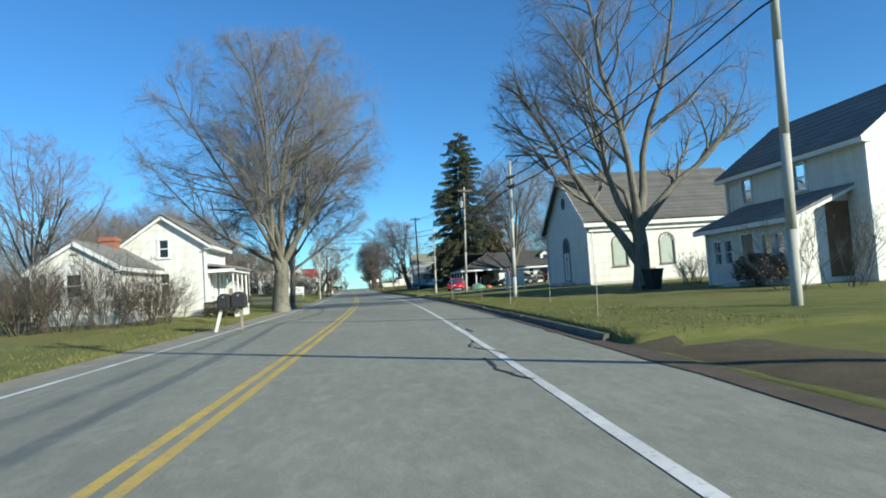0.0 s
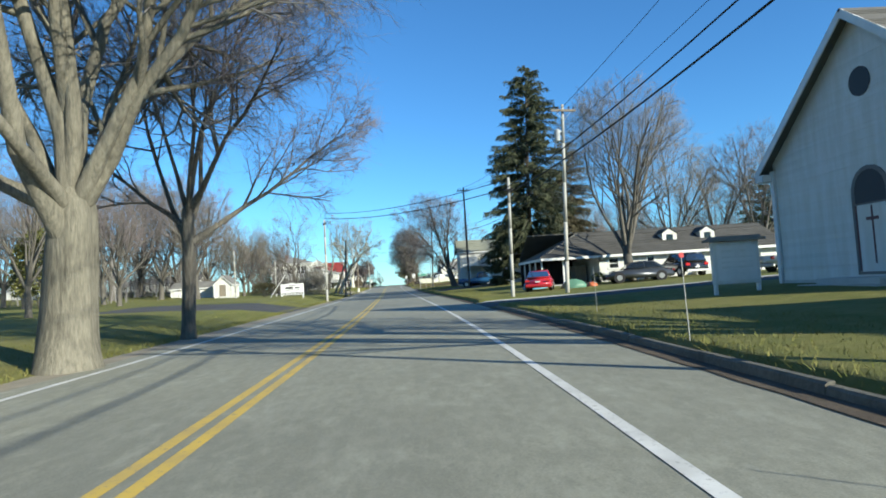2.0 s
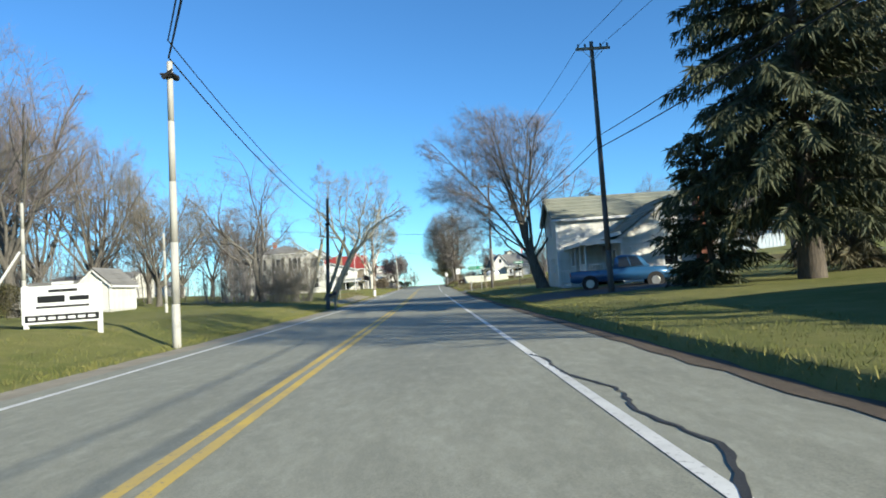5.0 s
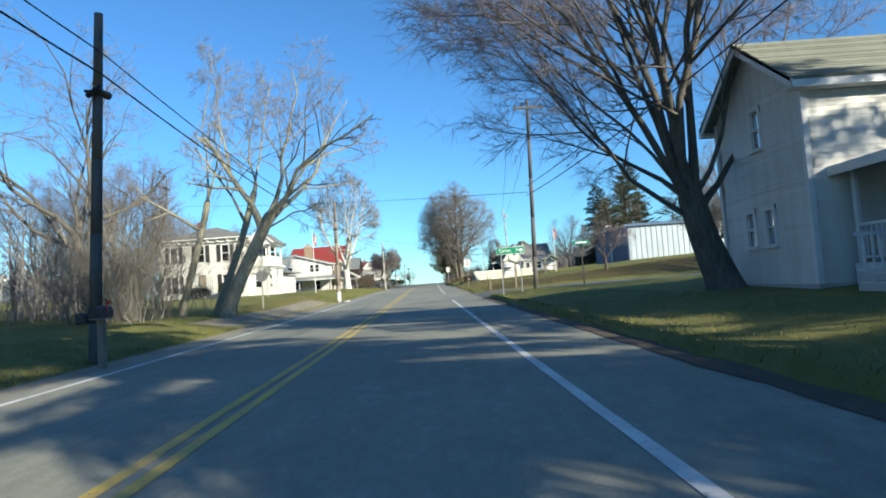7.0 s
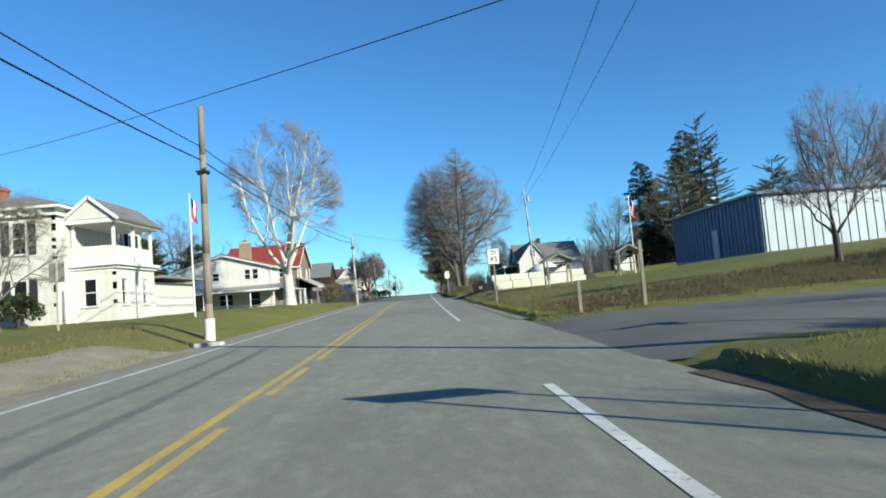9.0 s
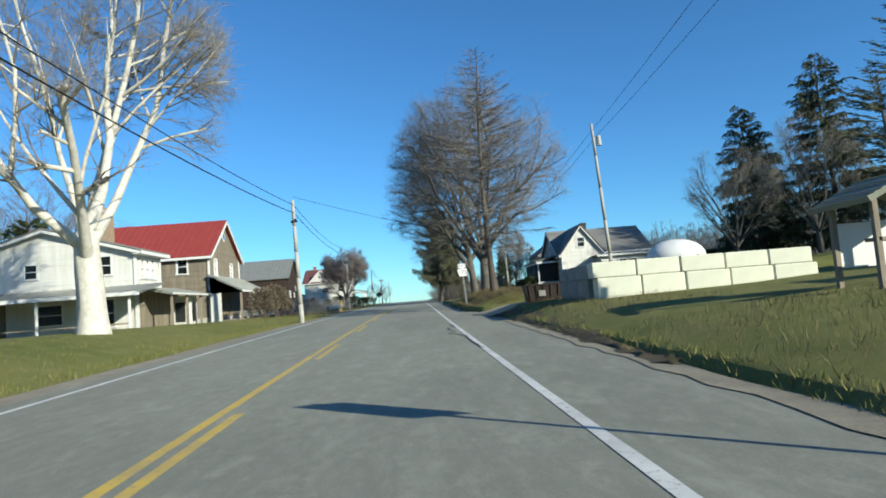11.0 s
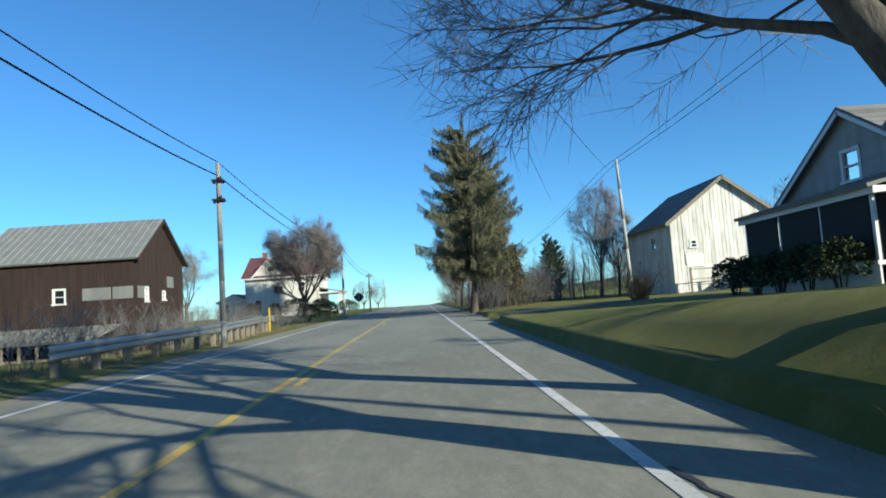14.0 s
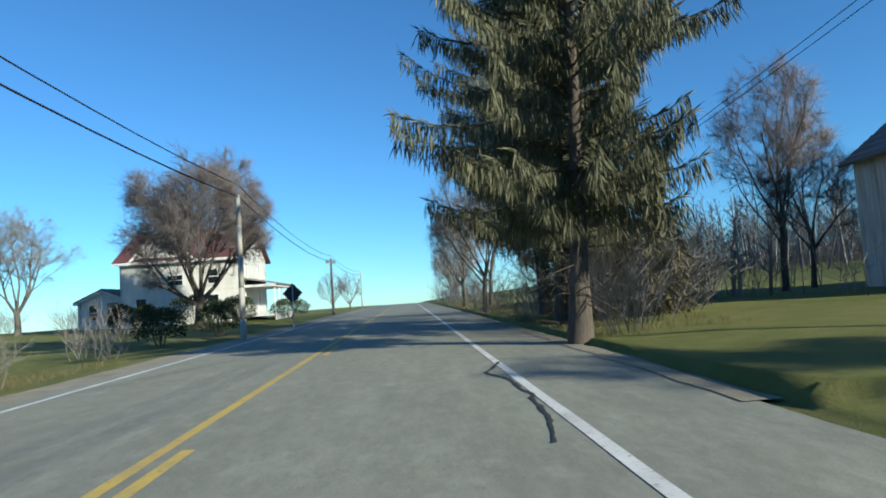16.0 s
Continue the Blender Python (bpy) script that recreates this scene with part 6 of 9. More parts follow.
def tan_house():
    # gable wall on the road side, ridge running away from the road
    ob = thing("tan_house", pose(-15.7, 209.0, 0.9), "weathered tan house with red metal roof", "house")
    w, l, e, r = 8.6, 7.4, 4.9, 7.65
    z = (0, 0, 1)
    gable = basis((0, 0, 0), (0, 1, 0), (1, 0, 0), z)
    side = basis((-w, 0, 0), (1, 0, 0), (0, -1, 0), z)
    back = basis((0, l, 0), (-1, 0, 0), (0, 1, 0), z)
    rear = basis((-w, l, 0), (0, -1, 0), (-1, 0, 0), z)
    hs = [(1.2, 1.85, 3.4, 4.55), (5.0, 5.65, 3.2, 4.4), (3.45, 3.95, 6.25, 6.65)]
    wall(ob, "wall", gable, l, [(0, e), (l / 2, r), (l, e)], hs, TAN_SIDING, seed=102)
    for h in hs[:2]:
        window(ob, gable, *h)
    bm = bmesh.new()
    rod(bm, (3.7, 0.03, 6.45), (3.7, -0.02, 6.45), 0.36, 0.36, n=20)
    bmesh.ops.transform(bm, matrix=gable, verts=bm.verts)
    v = part("round_window", bm, TRIM, ob)
    bm = bmesh.new()
    rod(bm, (3.7, 0.045, 6.45), (3.7, 0.0, 6.45), 0.25, 0.25, n=20)
    bmesh.ops.transform(bm, matrix=gable, verts=bm.verts)
    part("round_pane", bm, GLASS, v)
    hs = [(4.35, 5.0, 3.85, 4.75), (6.4, 7.1, 3.55, 4.6)]
    wall(ob, "wall", side, w, [(0, e), (w, e)], hs, TAN_SIDING, seed=103)
    for h in hs:
        window(ob, side, *h)
    wall(ob, "wall", back, w, [(0, e), (w, e)], [], TAN_SIDING, seed=104, pitch=0.3)
    wall(ob, "wall", rear, l, [(0, e), (l / 2, r), (l, e)], [], TAN_SIDING, seed=105, pitch=0.3)
    sl = (r - e) / (l / 2)
    ln = math.hypot(l / 2 + 0.35, (l / 2 + 0.35) * sl)
    roof_slope(ob, Vector((-w - 0.3, -0.35, e - 0.35 * sl + 0.1)), (1, 0, 0), Vector((0, l / 2 + 0.35, (l / 2 + 0.35) * sl)), w + 0.65, ln, RED_METAL, vertical=True, seed=106)
    roof_slope(ob, Vector((0.35, l + 0.35, e - 0.35 * sl + 0.1)), (-1, 0, 0), Vector((0, -l / 2 - 0.35, (l / 2 + 0.35) * sl)), w + 0.65, ln, RED_METAL, vertical=True, seed=107)
    for yy in (-0.35, l + 0.35):
        bm = bmesh.new()
        beam(bm, (0.33, yy, e - 0.35 * sl - 0.05), (0.33, l / 2, r - 0.05), 0.05, 0.24)
        part("rake_board", bm, TRIM, ob)
        part("fascia", boxes((-w - 0.3, 0.35, yy - 0.03, yy + 0.03, e - 0.35 * sl - 0.12, e - 0.35 * sl + 0.05)), TRIM, ob)
    for y in (0, l):
        part("corner_board", boxes((-0.06, 0.06, y - 0.08, y + 0.08, 0, e)), TRIM, ob)
    part("foundation", boxes((-w, 0.02, -0.02, l, -0.9, 0.35)), CONCRETE, ob)
    pr = thing("side_porch", pose(-15.6, 208.7, 0.9), "open porch with weathered tin roof and white end wall", "porch")
    roof_slope(pr, Vector((2.3, 7.4, 2.15)), (0, -1, 0), Vector((-2.35, 0, 1.2)), 7.5, 2.65, TIN, vertical=True, seed=108)
    part("porch_fascia", boxes((2.24, 2.3, 0, 7.4, 2.0, 2.16)), TRIM, pr)
    bm = bmesh.new()
    bm.faces.new([bm.verts.new(v) for v in ((0.05, -0.08, 2.0), (2.2, -0.08, 2.0), (2.2, -0.08, 2.15), (0.05, -0.08, 3.25))])
    bmesh.ops.solidify(bm, geom=bm.faces[:], thickness=0.06)
    part("end_gable", bm, WHITE_SIDING, pr)
    part("end_wall", boxes((0.05, 0.8, -0.1, -0.03, -0.3, 2.0)), WHITE_SIDING, pr)
    for y in (0.1, 2.5, 5.0, 7.2):
        part("porch_post", boxes((2.05, 2.18, y, y + 0.13, -0.4, 2.05)), WOOD, pr)
    part("porch_floor", boxes((0.05, 2.25, 0, 7.3, -0.4, 0.1)), WOOD, pr)


def barn_brown():
    ob = thing("brown_barn", pose(-17.8, 245.5, 0.0), "dark brown board barn with weathered tin roof", "barn")
    w, l, e, r = 9.0, 7.0, 5.7, 8.2
    z = (0, 0, 1)
    gable = basis((0, 0, 0), (0, 1, 0), (1, 0, 0), z)
    side = basis((-w, 0, 0), (1, 0, 0), (0, -1, 0), z)
    back = basis((0, l, 0), (-1, 0, 0), (0, 1, 0), z)
    rear = basis((-w, l, 0), (0, -1, 0), (-1, 0, 0), z)
    gh = [(1.15, 1.55, 3.1, 3.9), (3.6, 4.0, 3.2, 3.7), (4.3, 5.3, 4.0, 4.7)]
    sh = [(4.4, 5.0, 3.2, 4.0), (0.8, 3.8, 0.2, 1.3), (4.4, 7.6, 0.2, 1.3)]
    wall(ob, "wall", gable, l, [(0, e), (l / 2, r), (l, e)], gh, BROWN_BARN, vertical=True, pitch=0.22, seed=111, gap=0.005, lap=0.03)
    wall(ob, "wall", side, w, [(0, e), (w, e)], sh, BROWN_BARN, vertical=True, pitch=0.22, seed=112, gap=0.005, lap=0.03)
    window(ob, gable, *gh[0])
    window(ob, gable, *gh[1])
    window(ob, side, *sh[0])
    bm = boxes((4.3, 5.3, 0.02, 0.06, 4.0, 4.7))
    bmesh.ops.transform(bm, matrix=gable, verts=bm.verts)
    part("pale_shutter", bm, TIN, ob)
    for m, a, b in ((side, 6.0, 7.6), (side, 7.7, 8.85), (gable, 0.12, 0.95)):
        bm = boxes((a, b, 0.032, 0.06, 3.3, 4.0), bevel=0.006)
        bmesh.ops.transform(bm, matrix=m, verts=bm.verts)
        part("pale_panel", bm, TIN, ob, "pale weathered window panel")
    wall(ob, "wall", back, w, [(0, e), (w, e)], [], BROWN_BARN, vertical=True, pitch=0.4, seed=113)
    wall(ob, "wall", rear, l, [(0, e), (l / 2, r), (l, e)], [], BROWN_BARN, vertical=True, pitch=0.4, seed=114)
    sl = (r - e) / (l / 2)
    ln = math.hypot(l / 2 + 0.3, (l / 2 + 0.3) * sl)
    roof_slope(ob, Vector((-w - 0.3, -0.3, e - 0.3 * sl + 0.1)), (1, 0, 0), Vector((0, l / 2 + 0.3, (l / 2 + 0.3) * sl)), w + 0.6, ln, TIN, vertical=True, seed=115)
    roof_slope(ob, Vector((0.3, l + 0.3, e - 0.3 * sl + 0.1)), (-1, 0, 0), Vector((0, -l / 2 - 0.3, (l / 2 + 0.3) * sl)), w + 0.6, ln, TIN, vertical=True, seed=116)
    for yy in (-0.3, l + 0.3):
        bm = bmesh.new()
        beam(bm, (0.3, yy, e - 0.3 * sl - 0.03), (0.3, l / 2, r - 0.03), 0.05, 0.2)
        part("rake_board", bm, BROWN_BARN, ob)
    part("stone_base", boxes((-w, 0.0, 0.0, l, -1.6, 0.02)), CONCRETE, ob)
    sh2 = thing("lean_to_shed", pose(-25.2, 242.2, -0.3), "low lean-to with bright tin roof against the barn", "shed")
    roof_slope(sh2, Vector((0, -0.2, 1.45)), (1, 0, 0), Vector((0, 3.4, 0.75)), 6.6, 3.4, TIN, vertical=True, seed=117)
    for k in range(8):
        part("slat", boxes((0.1 + 0.9 * k, 0.25 + 0.9 * k, 0.0, 0.05, -1.0, 1.45)), WOOD, sh2)
    part("rail_board", boxes((0, 6.5, 0.05, 0.09, 0.5, 0.62)), WOOD, sh2)
    part("pale_board", boxes((3.2, 4.3, -0.02, 0.03, 1.6, 1.64), bevel=0.0), TIN, sh2)


def farmhouse():
    ob = thing("white_farmhouse", pose(-23.2, 287.0, 1.55), "white farmhouse with maroon roof and front cross gable", "house")
    w, l, e, r = 8.8, 8.5, 5.0, 7.6
    fr = faces_of(w, l)
    hs = [(1.1, 1.9, 0.7, 2.1), (3.4, 4.6, 2.9, 3.7), (6.4, 7.2, 2.9, 4.0), (6.4, 7.2, 0.7, 2.1)]
    wall(ob, "wall", fr["front"], w, [(0, e), (w, e)], hs, WHITE_SIDING, seed=121)
    for h in hs:
        window(ob, fr["front"], *h)
    gm = basis((1.0, -0.02, e - 0.05), (1, 0, 0), (0, -1, 0), (0, 0, 1))
    wall(ob, "cross_gable", gm, 4.4, [(0, 0.02), (2.2, 2.35), (4.4, 0.02)], [(1.75, 2.2, 0.75, 1.2), (2.3, 2.75, 0.75, 1.2)], WHITE_SIDING, seed=122)
    window(ob, gm, 1.75, 2.2, 0.75, 1.2)
    window(ob, gm, 2.3, 2.75, 0.75, 1.2)
    for nm in ("right", "left"):
        hs2 = [(1.5, 2.3, 0.7, 2.1), (5.5, 6.3, 0.7, 2.1), (1.5, 2.3, 3.1, 4.4), (5.5, 6.3, 3.1, 4.4)] if nm == "right" else []
        wall(ob, "wall", fr[nm], l, [(0, e), (l / 2, r), (l, e)], hs2, WHITE_SIDING, seed=123)
        for h in hs2:
            window(ob, fr[nm], *h)
    wall(ob, "wall", fr["back"], w, [(0, e), (w, e)], [], WHITE_SIDING, seed=124, pitch=0.3)
    sl = (r - e) / (l / 2)
    o = 0.4
    ln = math.hypot(l / 2 + o, (l / 2 + o) * sl)
    roof_slope(ob, Vector((-o, -o, e - o * sl + 0.08)), (1, 0, 0), Vector((0, l / 2 + o, (l / 2 + o) * sl)), w + 2 * o, ln, MAROON_SHINGLE, seed=125)
    roof_slope(ob, Vector((w + o, l + o, e - o * sl + 0.08)), (-1, 0, 0), Vector((0, -l / 2 - o, (l / 2 + o) * sl)), w + 2 * o, ln, MAROON_SHINGLE, seed=126)
    for sg in (-1, 1):
        rise = math.hypot(2.55, 2.7)
        roof_slope(ob, Vector((3.2 + sg * 2.55, -0.35 if sg < 0 else 3.9, e - 0.35)), (0, 1, 0) if sg < 0 else (0, -1, 0), Vector((-sg * 2.55, 0, 2.7)), 4.25, rise, MAROON_SHINGLE, seed=127)
        bm = bmesh.new()
        beam(bm, (3.2 + sg * 2.5, -0.37, e - 0.38), (3.2, -0.37, e + 2.28), 0.05, 0.2)
        part("rake_board", bm, TRIM, ob)
    part("fascia", boxes((-o, w + o, -o - 0.03, -o + 0.02, e - o * sl - 0.14, e - o * sl + 0.04)), TRIM, ob)
    chimney(ob, 1.5, l / 2, r - 0.4, r + 0.7, 0.5)
    part("foundation", boxes((0, w, 0, l, -0.9, -0.02)), CONCRETE, ob)
    wg = thing("farmhouse_wing", pose(-26.8, 288.2, 1.55), "low white wing beside the farmhouse", "house")
    gable_block(wg, 3.6, 6.0, 2.2, 3.0, WHITE_SIDING, GREY_SHINGLE, {"front": [(0.7, 1.4, 0.7, 1.9), (2.1, 2.9, 0.1, 2.0, "dark_door")]}, foundation=0.2)
    pr = thing("front_porch", pose(-14.4, 288.0, 1.5), "white posted porch on the farmhouse side", "porch")
    porch(pr, 0, 2.4, 0, 7.0, 3.2, 2.7, 5, 0.4, rail=False, roof_mat=GREY_SHINGLE)


def house_hill():
    """White cross-gabled house on the bank behind the maples."""
    ob = thing("white_house", pose(12.9, 232.9, 2.0, 0, 0, -90), "white cross-gabled house behind big bare maples", "house")
    # this block's grey siding carries the road side's shade; the wing stays white
    gable_block(ob, 7.8, 9.0, 2.9, 5.35, siding("shade_grey_siding", (0.34, 0.34, 0.33), 0.25, 0.7), GREY_SHINGLE, {"front": [(3.5, 4.3, 2.95, 3.95), (1.0, 1.8, 0.6, 1.8), (5.6, 6.4, 0.6, 1.8)]}, over=0.35, rake=0.3, seed=131)
    chimney(ob, 2.0, 4.2, 4.0, 6.3, 0.55, IRON)
    wg = thing("gabled_wing", pose(12.95, 223.9, 2.0), "sunlit white gabled wing of the house", "house")
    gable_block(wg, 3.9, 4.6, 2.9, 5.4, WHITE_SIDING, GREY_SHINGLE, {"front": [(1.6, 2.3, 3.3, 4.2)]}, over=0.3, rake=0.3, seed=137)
    pr = thing("front_porch", pose(12.85, 225.4, 1.85), "deep shaded front porch with a low roof", "porch")
    porch(pr, 0, -2.1, 0, 6.9, 2.85, 2.35, 4, 0.35, roof_mat=GREY_SHINGLE)
    # near-black panels added across the openings as the porch's deep shade
    porch_shade = paint("dark_porch_shade", (0.02, 0.021, 0.022), 0.8)
    for k in range(3):
        part("porch_screen", boxes((-2.04, -2.02, 0.2 + 2.23 * k, 2.3 + 2.23 * k, 0.4, 2.16)), porch_shade, pr)
    part("porch_screen", boxes((-1.9, -0.3, 0.12, 0.14, 0.4, 2.16)), porch_shade, pr)
    for k in range(5):
        evergreen_bush(on(10.2, 226.2 + 1.5 * k), 700 + k, 1.5, 1.8, 1.35, EVERGREEN, "dark clipped evergreen hedge before the porch", n=1300, group="porch hedge")
    ad = thing("house_addition", pose(16.2, 222.2, 1.8), "long flat-roofed white addition with dark porch windows", "house")
    f = faces_of(5.2, 4.0)
    hs = [(0.6, 1.2, 0.8, 1.9), (1.7, 2.5, 0.75, 1.95), (2.6, 3.4, 0.75, 1.95), (4.2, 4.9, 0.1, 1.95)]
    wall(ad, "wall", f["front"], 5.2, [(0, 2.3), (5.2, 2.3)], hs, WHITE_SIDING, seed=132)
    for h in hs:
        (door(ad, f["front"], *h, mat=TRIM) if h[2] < 0.3 else window(ad, f["front"], *h))
    wall(ad, "wall", f["left"], 4.0, [(0, 2.3), (4.0, 2.3)], [], GREY_SIDING, seed=133)
    wall(ad, "wall", f["right"], 4.0, [(0, 2.3), (4.0, 2.3)], [], WHITE_SIDING, seed=134)
    part("flat_roof", boxes((-0.4, 5.5, -0.4, 4.2, 2.32, 2.5)), GREY_SHINGLE, ad)
    part("fascia", boxes((-0.42, 5.52, -0.44, -0.4, 2.3, 2.48)), TRIM, ad)
    part("foundation", boxes((0, 5.2, 0, 4, -0.9, -0.02)), CONCRETE, ad)
    sd = thing("open_shed", on(27.5, 226, 0), "low dark open-fronted shed", "shed")
    part("shed_roof", boxes((-0.3, 5.3, -0.4, 3.4, 1.9, 2.05)), GREY_SHINGLE, sd)
    for x in (0, 1.6, 3.3, 5.0):
        part("post", boxes((x, x + 0.12, 0, 0.12, -0.2, 1.9)), WOOD, sd)
    part("back_wall", boxes((0, 5.1, 3.1, 3.2, -0.2, 1.9)), WOOD, sd)


def barn_white():
    ob = thing("white_barn", pose(16.75, 254.2, 1.35) @ Matrix.Diagonal((1.2, 1.0, 1.23, 1)), "tall weathered white board barn, grey roof", "barn")
    gable_block(ob, 6.75, 9.4, 4.35, 6.8, BARN_WHITE, GREY_SHINGLE, {"front": [(1.2, 1.55, 2.7, 3.1), (0.75, 4.0, 0.1, 1.55), (4.5, 5.4, 0.5, 1.6)], "left": [(2.2, 2.7, 1.6, 2.3), (5.4, 6.4, 2.8, 3.6), (7.0, 7.3, 2.2, 2.8)]}, vertical=True, board=0.24, over=0.35, rake=0.35, seed=141, trim=False, foundation=0)
    for y in (-0.35,):
        for sg, ex in ((-1, 0), (1, 6.75)):
            bm = bmesh.new()
            sl = (6.8 - 4.35) / 3.375
            beam(bm, (ex + sg * 0.35, y, 4.35 - 0.35 * sl - 0.03), (3.375, y, 6.77), 0.05, 0.2)
            part("rake_board", bm, WOOD, ob)
    part("cladding_patch", boxes((0.8, 1.9, -0.06, 0.0, 1.55, 2.3), (1.9, 3.95, -0.05, 0.0, 1.5, 1.58)), TRIM, ob)
    part("sliding_door", boxes((2.0, 3.25, -0.07, -0.02, 0.1, 1.5), bevel=0.008), BARN_WHITE, ob)
    part("sliding_door", boxes((0.8, 1.98, -0.07, -0.02, 0.1, 1.5), bevel=0.008), BARN_WHITE, ob)
    part("stone_base", boxes((0.05, 6.7, 0.05, 9.3, -0.9, 0.02)), CONCRETE, ob)
    for k in range(5):
        p = thing("fence_post", on(17.2 + 1.6 * k, 252.4), "weathered wooden fence post before the barn", "fence post", "barnyard posts")
        part("post", boxes((-0.06, 0.06, -0.06, 0.06, -0.3, 1.75)), WOOD, p)
    pn = thing("barnyard_gate", on(17.4, 252.6), "weathered grey board barnyard gate", "gate")
    for z in (0.5, 0.9, 1.6):
        part("board", boxes((0, 4.2, -0.015, 0.015, z, z + 0.06)), WOOD, pn)
    sd = thing("white_shed", on(22.4, 250.6, 0.1) @ Matrix.Diagonal((1.15, 1.15, 1.15, 1)), "small white garden shed with a grey roof", "shed")
    gable_block(sd, 1.9, 2.6, 1.5, 2.1, WHITE_SIDING, GREY_SHINGLE, {"front": [(0.6, 1.2, 0.1, 1.3, "dark_door")]}, over=0.15, rake=0.15, foundation=0)


def metal_building():
    ob = thing("metal_building", pose(21.8, 174.0, 1.9), "long low metal building, blue end and pale ribbed side", "building")
    L, D, h = 34.0, 15.0, 3.85
    def ribbed(name, m, width, mat, label=""):
        v, f = [], []
        s, k = 0.0, 0
        while s < width - 0.01:
            e = min(s + 0.3, width)
            b = len(v)
            d = 0.05 if k % 2 else 0.0
            v += [(s, d, 0), (e, d, 0), (e, d, h), (s, d, h), (s, -0.1, 0), (e, -0.1, 0), (e, -0.1, h), (s, -0.1, h)]
            f += [(b, b + 1, b + 2, b + 3), (b, b + 3, b + 7, b + 4), (b + 1, b + 5, b + 6, b + 2), (b + 3, b + 2, b + 6, b + 7), (b + 4, b + 7, b + 6, b + 5)]
            s, k = e, k + 1
        v = placed(v, m)
        face = part(name, bmesh.new(), mat, ob, label)
        for k in range(len(v) // 8):
            raw("panel", v[8 * k:8 * k + 8], f[:5], mat, face)
    ribbed("side_wall", basis((0, 0, 0), (1, 0, 0), (0, -1, 0), (0, 0, 1)), L, PALE_SHEET)
    ribbed("end_wall", basis((0, D, 0), (0, -1, 0), (-1, 0, 0), (0, 0, 1)), D, BLUE_SHEET)
    part("rear_walls", boxes((0, L, D - 0.1, D, 0, h), (L - 0.1, L, 0, D, 0, h)), BLUE_SHEET, ob)
    part("roof", boxes((-0.3, L + 0.3, -0.3, D / 2, h, h + 0.14), (-0.3, L + 0.3, D / 2, D + 0.3, h, h + 0.14)), TIN, ob)
    part("eave_trim", boxes((-0.35, L + 0.35, -0.36, -0.3, h - 0.1, h + 0.16)), BLUE_SHEET, ob)
    part("foundation", boxes((0, L, 0, D, -1.5, -0.01)), CONCRETE, ob)
    part("wall_lamp_arm", rods(((-0.1, 5, h), (-0.5, 4.6, h + 0.5), 0.03), ((-0.5, 4.6, h + 0.5), (-0.9, 4.4, h + 0.45), 0.03)), STEEL, ob)
    part("wall_lamp", boxes((-1.2, -0.85, 4.25, 4.5, h + 0.35, h + 0.5), bevel=0.03), TRIM, ob)
    part("service_door", boxes((-0.16, -0.1, 6.2, 7.1, 0, 2.1)), PALE_SHEET, ob)


for build in (house_white_left, church, house_lean_to, house_ranch, house_corner_porch, house_italianate, house_deck, tan_house, barn_brown, farmhouse, house_hill, barn_white, metal_building):
    build()


# ---- trees ----
def ground_tree(x, y, *a, **k):
    return tree(on(x, y, 0, k.pop("turn", 0)), *a, **k)


ground_tree(-5.4, 41.6, 11, 17.8, 17.6, 3.0, 0.5, BARK_PALE, TWIG_BROWN, "huge old bare maple with many upswept limbs", leaders=8, density=1.1, counts=(12, 8, 7), crown_low=1.0, stem=(0.24, 0.36), twist=0.16, sweep=0.3, tilts=(5, 16, 36), limbs=((3.0, -8, 54, 9.5, 0.16), (3.0, 174, 60, 9.5, 0.15), (2.9, 75, 55, 9.0, 0.13), (2.9, 265, 56, 9.0, 0.13), (3.0, 130, 42, 11.0, 0.14), (3.0, 320, 40, 11.0, 0.14)), twigs=46000, twig_len=0.8, twig_r=0.0042, sag=0.2, fine=0.004)
ground_tree(-5.5, 48.7, 12, 12.5, 13.0, 3.8, 0.2, BARK_GREY, TWIG_RED, "slim grey bare tree with wide drooping twigs", leaders=5, sweep=0.15, counts=(10, 7, 6), density=1.25, limbs=((3.0, 10, 62, 7, 0.09), (3.6, 330, 58, 7, 0.09), (3.2, 160, 58, 6, 0.08)), twigs=15000, twig_r=0.0045, sag=0.25)
ground_tree(14.6, 32.2, 13, 18.5, 14.5, 3.2, 0.42, BARK_PALE, TWIG_BROWN, "large bare maple on the churchyard lawn", leaders=3, density=1.1, twist=0.17, counts=(10, 7, 6), stem=(0.44, 0.56), sweep=0.7, tilts=(4, 12, 22), crown_low=0.6, limbs=((1.4, 183, 26, 14.5, 0.23), (3.0, -4, 54, 12.0, 0.2), (2.9, 200, 44, 10.0, 0.13), (3.1, 70, 46, 10.0, 0.14)), twigs=18000, twig_len=0.7, twig_r=0.0045)
ground_tree(18.6, 77.0, 14, 16.0, 12.5, 2.4, 0.38, BARK_GREY, TWIG_BROWN, "bare vase-shaped maple before the ranch house", leaders=11, sweep=0.7, counts=(9, 7, 6), tilts=(8, 18, 40), twigs=18000, twig_len=0.75, twig_r=0.005)
